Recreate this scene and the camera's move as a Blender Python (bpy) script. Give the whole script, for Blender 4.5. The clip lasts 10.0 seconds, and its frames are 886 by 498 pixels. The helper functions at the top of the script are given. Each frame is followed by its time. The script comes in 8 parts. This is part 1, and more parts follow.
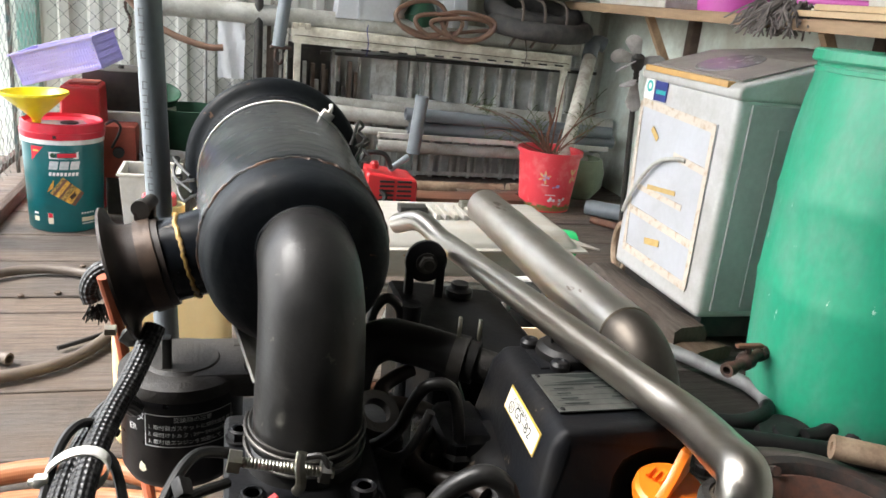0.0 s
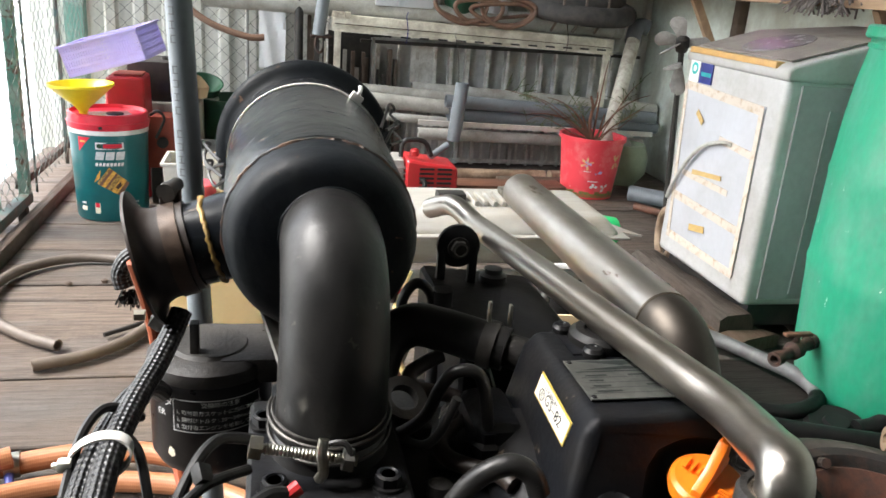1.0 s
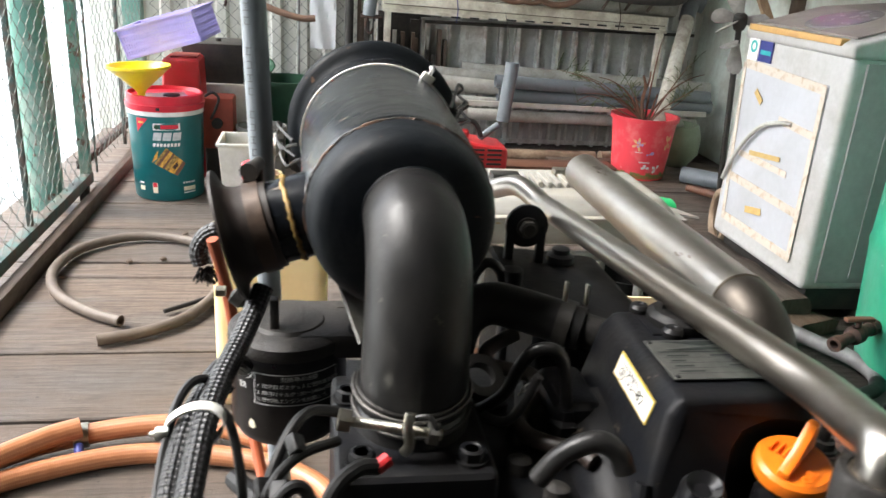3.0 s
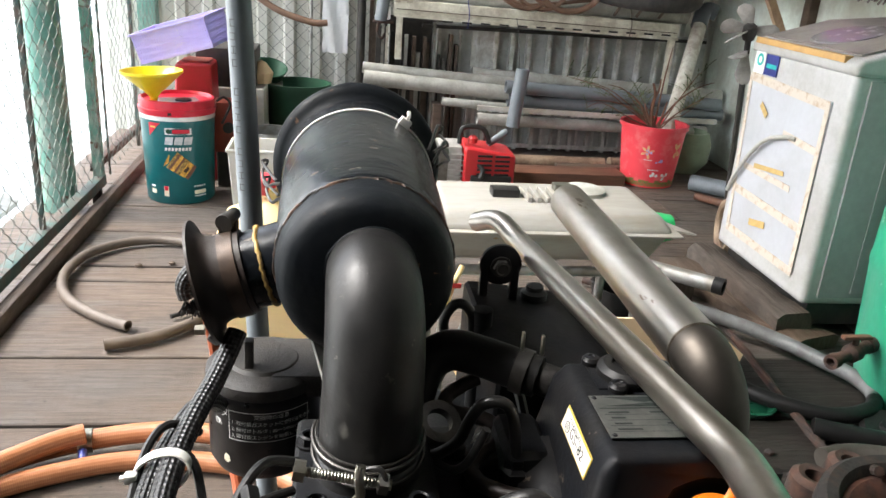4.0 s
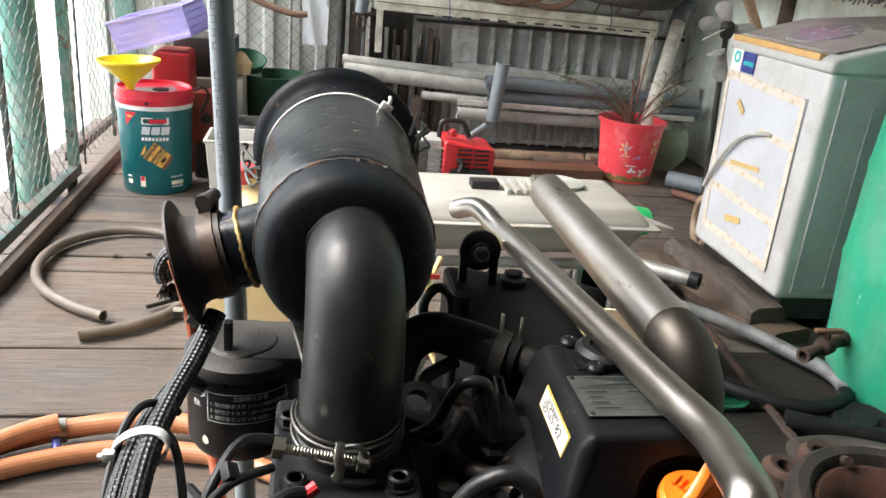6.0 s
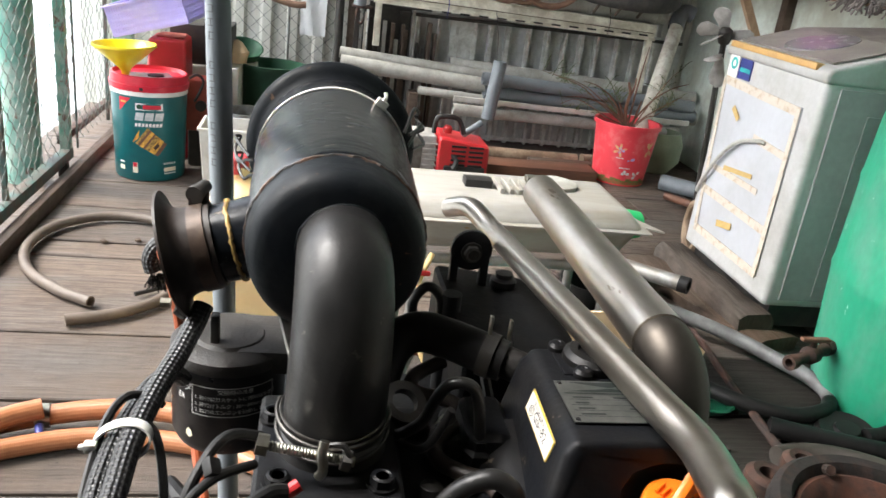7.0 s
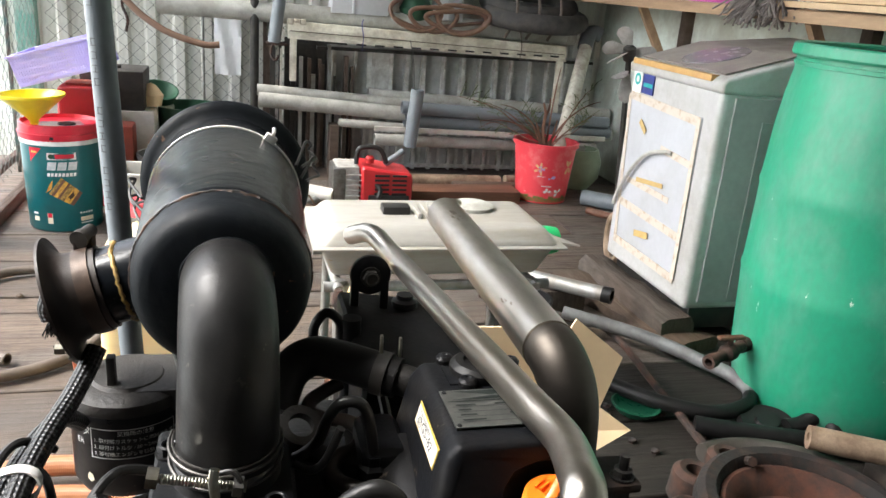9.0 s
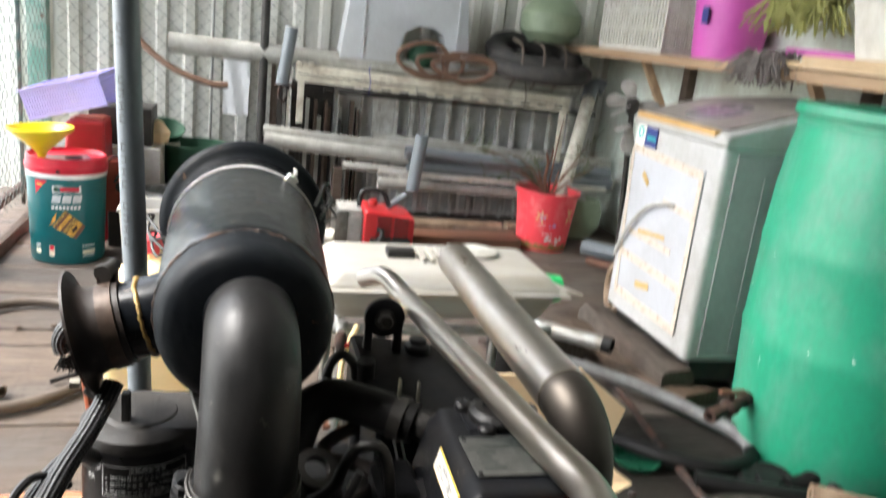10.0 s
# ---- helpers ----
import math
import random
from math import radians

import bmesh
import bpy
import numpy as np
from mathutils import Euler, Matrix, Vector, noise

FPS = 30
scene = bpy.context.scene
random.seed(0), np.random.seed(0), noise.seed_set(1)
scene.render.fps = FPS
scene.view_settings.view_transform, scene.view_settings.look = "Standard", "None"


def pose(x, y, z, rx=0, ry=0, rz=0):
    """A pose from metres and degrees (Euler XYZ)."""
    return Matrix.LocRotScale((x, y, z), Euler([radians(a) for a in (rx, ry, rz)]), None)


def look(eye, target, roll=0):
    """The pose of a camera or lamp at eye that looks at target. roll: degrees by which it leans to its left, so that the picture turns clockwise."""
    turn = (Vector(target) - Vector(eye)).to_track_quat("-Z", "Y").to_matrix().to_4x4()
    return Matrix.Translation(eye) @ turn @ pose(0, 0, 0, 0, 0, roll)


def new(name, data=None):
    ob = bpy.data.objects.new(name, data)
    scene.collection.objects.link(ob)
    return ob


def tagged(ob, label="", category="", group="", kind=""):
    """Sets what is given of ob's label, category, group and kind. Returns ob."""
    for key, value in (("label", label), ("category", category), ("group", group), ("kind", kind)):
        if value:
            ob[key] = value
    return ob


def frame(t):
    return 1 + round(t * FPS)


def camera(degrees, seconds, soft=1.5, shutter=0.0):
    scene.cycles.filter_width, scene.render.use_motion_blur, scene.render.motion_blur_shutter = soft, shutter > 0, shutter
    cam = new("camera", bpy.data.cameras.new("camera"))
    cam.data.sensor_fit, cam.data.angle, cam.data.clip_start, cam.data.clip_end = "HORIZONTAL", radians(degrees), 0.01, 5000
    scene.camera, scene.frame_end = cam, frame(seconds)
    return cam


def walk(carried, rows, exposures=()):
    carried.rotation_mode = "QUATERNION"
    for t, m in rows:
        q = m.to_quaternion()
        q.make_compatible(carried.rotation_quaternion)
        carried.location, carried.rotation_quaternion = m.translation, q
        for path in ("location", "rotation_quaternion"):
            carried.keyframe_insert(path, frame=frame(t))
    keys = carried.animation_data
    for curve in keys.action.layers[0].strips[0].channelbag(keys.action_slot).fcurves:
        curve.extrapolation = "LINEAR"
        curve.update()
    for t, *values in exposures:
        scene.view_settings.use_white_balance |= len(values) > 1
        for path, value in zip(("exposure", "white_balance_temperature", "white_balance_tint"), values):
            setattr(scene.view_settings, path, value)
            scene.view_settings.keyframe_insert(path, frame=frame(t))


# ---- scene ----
cam = camera(58.9, 10.0, soft=1.5, shutter=0.5)
PATH = [
    (0, (0.122, 0.143, 0.885), (0.655, 1.973, 0.28), 5.7),
    (0.5, (0.137, 0.152, 0.879), (0.616, 1.989, 0.251), 5.0),
    (1, (0.134, 0.153, 0.878), (0.562, 1.999, 0.236), 4.5),
    (1.5, (0.105, 0.155, 0.882), (0.505, 2.001, 0.224), 4.7),
    (2, (0.096, 0.155, 0.884), (0.423, 2.018, 0.234), 4.9),
    (2.5, (0.094, 0.154, 0.873), (0.387, 2.013, 0.196), 4.0),
    (3, (0.113, 0.152, 0.877), (0.431, 2.001, 0.182), 3.8),
    (3.2, (0.128, 0.145, 0.899), (0.427, 1.998, 0.206), 4.5),
    (4.3, (0.143, 0.132, 0.921), (0.412, 1.983, 0.212), 3.9),
    (4.5, (0.145, 0.127, 0.921), (0.414, 1.979, 0.216), 3.6),
    (5, (0.158, 0.131, 0.911), (0.447, 1.97, 0.179), 3.4),
    (5.5, (0.15, 0.132, 0.916), (0.484, 1.969, 0.199), 4.7),
    (5.7, (0.143, 0.131, 0.912), (0.477, 1.969, 0.2), 4.9),
    (6.8, (0.139, 0.137, 0.918), (0.489, 1.972, 0.203), 6.9),
    (7, (0.141, 0.135, 0.915), (0.497, 1.967, 0.195), 7.4),
    (7.5, (0.16, 0.128, 0.913), (0.587, 1.954, 0.218), 8.3),
    (8, (0.171, 0.114, 0.923), (0.684, 1.926, 0.251), 6.0),
    (8.5, (0.174, 0.111, 0.923), (0.673, 1.935, 0.271), 4.6),
    (9, (0.172, 0.107, 0.922), (0.679, 1.933, 0.284), 4.7),
    (9.5, (0.171, 0.105, 0.92), (0.669, 1.935, 0.285), 4.8),
    (9.8, (0.166, 0.100, 0.928), (0.666, 1.932, 0.300), 4.9),
    (10, (0.154, 0.108, 0.922), (0.669, 1.967, 0.393), 6.5),
]
walk(cam, [(t, look(eye, target, roll)) for t, eye, target, roll in PATH],
     [(0.0, 2.63), (9.6, 2.63), (10, 2.76)])

# ---- world, sun, exposure ----
world = bpy.data.worlds.new("overcast_sky")
scene.world = world
world.use_nodes = True
wn, wl = world.node_tree.nodes, world.node_tree.links
sky = wn.new("ShaderNodeTexSky")
sky.sky_type = "NISHITA"
sky.sun_disc = False
sky.sun_elevation, sky.sun_rotation = radians(50), radians(-82)
sky.air_density, sky.dust_density = 1.0, 3.0
pale = wn.new("ShaderNodeHueSaturation")
pale.inputs["Saturation"].default_value = 0.40
wl.new(sky.outputs[0], pale.inputs["Color"])
wl.new(pale.outputs[0], wn["Background"].inputs["Color"])
wn["Background"].inputs["Strength"].default_value = 0.15
sun_data = bpy.data.lights.new("sun", "SUN")
sun_data.energy, sun_data.angle, sun_data.color = 1.0, radians(20), (1.0, 0.98, 0.95)
sun = new("sun", sun_data)
sun.matrix_world = look((-6, 0.8, 7.4), (0, 0, 0))


# ---- materials ----
def mat(name, base, rough=0.5, metal=0.0, second=None, scale=30.0, amount=0.5, contrast=(0.4, 0.62), bump=0.0,
        bump_scale=None, stretch=(1, 1, 1), rough_var=0.12, grain=0.12, transmission=0.0, per_object=0.0,
        coat=0.0, spec=0.5, subsurface=0.0, specks=None, speck_at=0.7, speck_scale=90.0):
    """A surface with patches of a second colour, fine grain, uneven gloss and relief; scales are per metre."""
    m = bpy.data.materials.new(name)
    m.use_nodes = True
    n, l = m.node_tree.nodes, m.node_tree.links
    b = n["Principled BSDF"]
    co = n.new("ShaderNodeTexCoord")
    mp = n.new("ShaderNodeMapping")
    mp.inputs["Scale"].default_value = stretch
    l.new(co.outputs["Object"], mp.inputs["Vector"])
    vec = mp.outputs["Vector"]
    if per_object:
        info = n.new("ShaderNodeObjectInfo")
        add = n.new("ShaderNodeVectorMath")
        mul = n.new("ShaderNodeMath")
        mul.operation, mul.inputs[1].default_value = "MULTIPLY", 37.0
        l.new(info.outputs["Random"], mul.inputs[0])
        l.new(vec, add.inputs[0])
        l.new(mul.outputs[0], add.inputs[1])
        vec = add.outputs[0]

    def tex(sc, detail=4.0):
        t = n.new("ShaderNodeTexNoise")
        t.inputs["Scale"].default_value, t.inputs["Detail"].default_value = sc, detail
        t.inputs["Roughness"].default_value = 0.6
        l.new(vec, t.inputs["Vector"])
        return t.outputs["Fac"]

    def ramp(src, lo, hi):
        r = n.new("ShaderNodeMapRange")
        r.inputs["From Min"].default_value, r.inputs["From Max"].default_value = lo, hi
        l.new(src, r.inputs["Value"])
        return r.outputs["Result"]

    def mix(fac, a, c, factor_scale=1.0):
        k = n.new("ShaderNodeMix")
        k.data_type = "RGBA"
        if factor_scale != 1.0:
            s = n.new("ShaderNodeMath")
            s.operation, s.inputs[1].default_value = "MULTIPLY", factor_scale
            l.new(fac, s.inputs[0])
            fac = s.outputs[0]
        l.new(fac, k.inputs["Factor"])
        for sock, v in ((k.inputs["A"], a), (k.inputs["B"], c)):
            if isinstance(v, tuple):
                sock.default_value = (*v, 1)
            else:
                l.new(v, sock)
        return k.outputs["Result"]

    second = second or tuple(c * 0.7 for c in base)
    patches = ramp(tex(scale), *contrast)
    col = mix(patches, base, second, amount)
    fine = tex(scale * 9, 3.0)
    col = mix(ramp(fine, 0.35, 0.75), col, tuple(c * 0.45 for c in second), grain)
    if specks:
        col = mix(ramp(tex(speck_scale, 5.0), speck_at, speck_at + 0.03), col, specks)
    if per_object:
        hsv = n.new("ShaderNodeHueSaturation")
        val = n.new("ShaderNodeMapRange")
        val.inputs["To Min"].default_value, val.inputs["To Max"].default_value = 1 - per_object, 1 + per_object
        l.new(info.outputs["Random"], val.inputs["Value"])
        l.new(val.outputs["Result"], hsv.inputs["Value"])
        l.new(col, hsv.inputs["Color"])
        col = hsv.outputs["Color"]
    l.new(col, b.inputs["Base Color"])
    rr = n.new("ShaderNodeMapRange")
    rr.inputs["To Min"].default_value = max(0.03, rough - rough_var)
    rr.inputs["To Max"].default_value = min(1.0, rough + rough_var)
    l.new(tex(scale * 2.3), rr.inputs["Value"])
    l.new(rr.outputs["Result"], b.inputs["Roughness"])
    b.inputs["Metallic"].default_value = metal
    b.inputs["Transmission Weight"].default_value = transmission
    b.inputs["Coat Weight"].default_value = coat
    b.inputs["Specular IOR Level"].default_value = spec
    if subsurface:
        b.inputs["Subsurface Weight"].default_value = subsurface
        b.inputs["Subsurface Radius"].default_value = (0.02, 0.015, 0.008)
    if bump:
        bp = n.new("ShaderNodeBump")
        bp.inputs["Strength"].default_value, bp.inputs["Distance"].default_value = bump, 0.002
        l.new(tex(bump_scale or scale * 4, 5.0), bp.inputs["Height"])
        l.new(bp.outputs["Normal"], b.inputs["Normal"])
    return m


BLACK_PAINT = mat("black_paint", (0.006, 0.007, 0.009), 0.30, second=(0.024, 0.021, 0.018), scale=28, contrast=(0.46, 0.66), bump=0.25, bump_scale=80, rough_var=0.22, specks=(0.13, 0.075, 0.04), speck_at=0.675, speck_scale=60)
CAN_PAINT = mat("canister_paint", (0.006, 0.0075, 0.010), 0.23, second=(0.022, 0.021, 0.021), scale=26, contrast=(0.54, 0.72), amount=0.8, bump=0.28, bump_scale=34, rough_var=0.15, spec=0.40, stretch=(1, 2.2, 1), specks=(0.18, 0.145, 0.12), speck_at=0.645, speck_scale=70)
CAP_PAINT = mat("matt_cap_paint", (0.007, 0.009, 0.0115), 0.50, second=(0.017, 0.019, 0.020), scale=22, amount=0.8, bump=0.35, bump_scale=90, rough_var=0.22, spec=0.13, specks=(0.11, 0.065, 0.04), speck_at=0.665, speck_scale=60)
ENGINE_BLACK = mat("engine_black", (0.005, 0.0057, 0.0075), 0.42, second=(0.013, 0.0115, 0.010), scale=30, spec=0.30, bump=0.16, bump_scale=260, rough_var=0.18, specks=(0.10, 0.08, 0.06), speck_at=0.685, speck_scale=60)
COVER_BLACK = mat("satin_cover_black", (0.006, 0.0068, 0.0088), 0.48, second=(0.015, 0.0135, 0.012), scale=30, spec=0.16, bump=0.18, bump_scale=240, rough_var=0.10, specks=(0.10, 0.08, 0.06), speck_at=0.68, speck_scale=60)
CASE_BLACK = mat("matt_case_black", (0.006, 0.0065, 0.008), 0.55, second=(0.013, 0.012, 0.011), scale=26, spec=0.10, bump=0.2, bump_scale=200)
DUSTY_BLACK = mat("dusty_black_casting", (0.020, 0.0185, 0.017), 0.6, second=(0.04, 0.035, 0.03), scale=40, bump=0.4, bump_scale=380, amount=0.8)
RUBBER = mat("black_rubber", (0.0105, 0.0103, 0.0103), 0.42, second=(0.028, 0.0265, 0.025), scale=18, contrast=(0.42, 0.68), bump=0.22, bump_scale=120, rough_var=0.28, amount=0.8, spec=0.34, specks=(0.07, 0.062, 0.055), speck_at=0.67, speck_scale=80)
RUBBER_BROWN = mat("aged_brown_rubber", (0.022, 0.015, 0.012), 0.5, second=(0.04, 0.03, 0.024), scale=35, bump=0.2, amount=0.7)
BAND_BROWN = mat("brown_steel_band", (0.060, 0.042, 0.032), 0.45, 0.4, second=(0.10, 0.065, 0.045), scale=40, amount=0.8, bump=0.2)
DARK_RUBBER = mat("dull_black_rubber", (0.006, 0.006, 0.0062), 0.5, second=(0.014, 0.013, 0.012), scale=30, bump=0.25, spec=0.28)
FILTER_PAINT = mat("filter_gloss_black", (0.006, 0.006, 0.007), 0.30, second=(0.014, 0.014, 0.014), scale=30, rough_var=0.10, bump=0.08, spec=0.4, specks=(0.06, 0.055, 0.05), speck_at=0.69, speck_scale=120)
STAINLESS = mat("brushed_stainless", (0.54, 0.51, 0.47), 0.34, 1.0, specks=(0.16, 0.12, 0.09), speck_at=0.66, speck_scale=48, second=(0.30, 0.26, 0.21), scale=20, amount=0.8, bump=0.16, bump_scale=220, stretch=(1, 0.25, 1), rough_var=0.12, grain=0.14)
STAINLESS_BURNT = mat("heat_stained_stainless", (0.105, 0.094, 0.082), 0.50, 1.0, second=(0.075, 0.065, 0.055), scale=14, amount=0.8, bump=0.08, bump_scale=220, rough_var=0.1)
WELD = mat("weld_bead", (0.17, 0.145, 0.115), 0.45, 0.9, second=(0.07, 0.05, 0.035), scale=40, bump=0.8, bump_scale=400)
WELD_RUST = mat("painted_rusty_weld", (0.014, 0.012, 0.011), 0.5, second=(0.13, 0.06, 0.03), scale=70, amount=0.9, contrast=(0.45, 0.6), bump=0.8, bump_scale=350)
ZINC = mat("zinc_plated_steel", (0.55, 0.54, 0.48), 0.33, 1.0, second=(0.38, 0.34, 0.25), scale=60, amount=0.7, bump=0.1)
GALV = mat("galvanised_pipe", (0.36, 0.37, 0.36), 0.5, 0.6, second=(0.22, 0.20, 0.17), scale=18, amount=0.8, bump=0.2)
BARE_STEEL = mat("dull_steel", (0.26, 0.26, 0.25), 0.45, 0.9, second=(0.13, 0.11, 0.09), scale=40, bump=0.2)
DARK_WIRE = mat("dark_steel_wire", (0.10, 0.095, 0.09), 0.4, 0.9, second=(0.05, 0.045, 0.04), scale=60)
RUST = mat("rusty_iron", (0.070, 0.031, 0.019), 0.8, second=(0.018, 0.014, 0.012), scale=22, amount=0.95, bump=0.7, bump_scale=150, contrast=(0.36, 0.60))
SOOTY = mat("sooty_steel", (0.05, 0.047, 0.044), 0.55, 0.6, second=(0.012, 0.011, 0.010), scale=60, amount=0.9, bump=0.4)
SOOTY_RUST = mat("crusted_black_iron", (0.013, 0.011, 0.010), 0.85, second=(0.045, 0.022, 0.014), scale=26, amount=0.8, contrast=(0.48, 0.66), bump=0.9, bump_scale=90)
HOSE_GREY = mat("dusty_grey_hose", (0.17, 0.175, 0.175), 0.5, second=(0.09, 0.088, 0.085), scale=16, amount=0.8, bump=0.2)
PIPE_DIRTY = mat("mud_stained_pipe", (0.055, 0.048, 0.040), 0.6, 0.2, second=(0.03, 0.025, 0.020), scale=18, amount=0.85, bump=0.4)
GREEN_SHINY = mat("green_dish_plastic", (0.008, 0.075, 0.042), 0.3, second=(0.01, 0.08, 0.04), scale=18)
TERRACOTTA = mat("red_rust_inner", (0.085, 0.030, 0.017), 0.85, second=(0.028, 0.015, 0.011), scale=30, amount=0.8, bump=0.6)
WHITE_TIE = mat("white_nylon", (0.78, 0.77, 0.74), 0.4, second=(0.6, 0.58, 0.53), scale=80, subsurface=0.1)
ORANGE = mat("orange_plastic", (0.86, 0.20, 0.012), 0.36, second=(0.70, 0.15, 0.01), scale=90, bump=0.06, grain=0.05)
GOLD_SEALANT = mat("gold_sealant", (0.50, 0.31, 0.08), 0.45, second=(0.10, 0.06, 0.02), scale=140, amount=0.9, bump=0.4)
LABEL_CREAM = mat("cream_label", (0.80, 0.74, 0.56), 0.5, second=(0.72, 0.66, 0.5), scale=60, grain=0.04)
LABEL_WHITE = mat("white_label", (0.82, 0.81, 0.76), 0.5, second=(0.75, 0.73, 0.66), scale=60, grain=0.05)
PRINT_BLACK = mat("black_print", (0.015, 0.014, 0.013), 0.5)
PRINT_WHITE = mat("white_print", (0.78, 0.78, 0.76), 0.5, grain=0.04)
PRINT_YELLOW = mat("yellow_print", (0.70, 0.50, 0.10), 0.5)
PLATE = mat("engraved_plate", (0.21, 0.215, 0.20), 0.35, 0.7, second=(0.10, 0.105, 0.10), scale=60, rough_var=0.1)
PLATE_DARK = mat("dark_plate_print", (0.022, 0.028, 0.026), 0.4)
RED_TUBE = mat("red_brown_tube", (0.38, 0.09, 0.035), 0.4, second=(0.30, 0.07, 0.03), scale=40)


def braid(name, dark, light, around, along, rough, bump):
    """Crossed strands that follow a swept tube (its UV: round, along)."""
    m = bpy.data.materials.new(name)
    m.use_nodes = True
    n, l = m.node_tree.nodes, m.node_tree.links
    b = n["Principled BSDF"]
    uv = n.new("ShaderNodeTexCoord")
    facs = []
    for sign in (1, -1):
        sep = n.new("ShaderNodeSeparateXYZ")
        l.new(uv.outputs["UV"], sep.inputs[0])
        mu, mv, ad, sn = [n.new("ShaderNodeMath") for _ in range(4)]
        mu.operation = mv.operation = "MULTIPLY"
        mu.inputs[1].default_value, mv.inputs[1].default_value = around * 6.2832 * sign, along * 6.2832
        l.new(sep.outputs[0], mu.inputs[0])
        l.new(sep.outputs[1], mv.inputs[0])
        l.new(mu.outputs[0], ad.inputs[0])
        l.new(mv.outputs[0], ad.inputs[1])
        sn.operation = "SINE"
        l.new(ad.outputs[0], sn.inputs[0])
        facs.append(sn.outputs[0])
    mx = n.new("ShaderNodeMath")
    mx.operation = "MULTIPLY"
    l.new(facs[0], mx.inputs[0])
    l.new(facs[1], mx.inputs[1])
    rg = n.new("ShaderNodeMapRange")
    rg.inputs["From Min"].default_value, rg.inputs["From Max"].default_value = -0.6, 0.9
    l.new(mx.outputs[0], rg.inputs["Value"])
    noi = n.new("ShaderNodeTexNoise")
    noi.inputs["Scale"].default_value = 60
    l.new(uv.outputs["Object"], noi.inputs["Vector"])
    mu2 = n.new("ShaderNodeMath")
    mu2.operation = "MULTIPLY"
    l.new(rg.outputs[0], mu2.inputs[0])
    l.new(noi.outputs["Fac"], mu2.inputs[1])
    mix = n.new("ShaderNodeMix")
    mix.data_type = "RGBA"
    mix.inputs["A"].default_value, mix.inputs["B"].default_value = (*dark, 1), (*light, 1)
    l.new(mu2.outputs[0], mix.inputs["Factor"])
    l.new(mix.outputs["Result"], b.inputs["Base Color"])
    b.inputs["Roughness"].default_value = rough
    bp = n.new("ShaderNodeBump")
    bp.inputs["Strength"].default_value, bp.inputs["Distance"].default_value = bump, 0.001
    l.new(rg.outputs[0], bp.inputs["Height"])
    l.new(bp.outputs["Normal"], b.inputs["Normal"])
    return m


BRAID = braid("black_braided_sleeve", (0.003, 0.003, 0.003), (0.08, 0.08, 0.083), 7, 125, 0.36, 1.0)
COPPER_BRAID = braid("orange_braided_hose_wall", (0.33, 0.125, 0.052), (0.56, 0.26, 0.13), 9, 150, 0.32, 0.25)


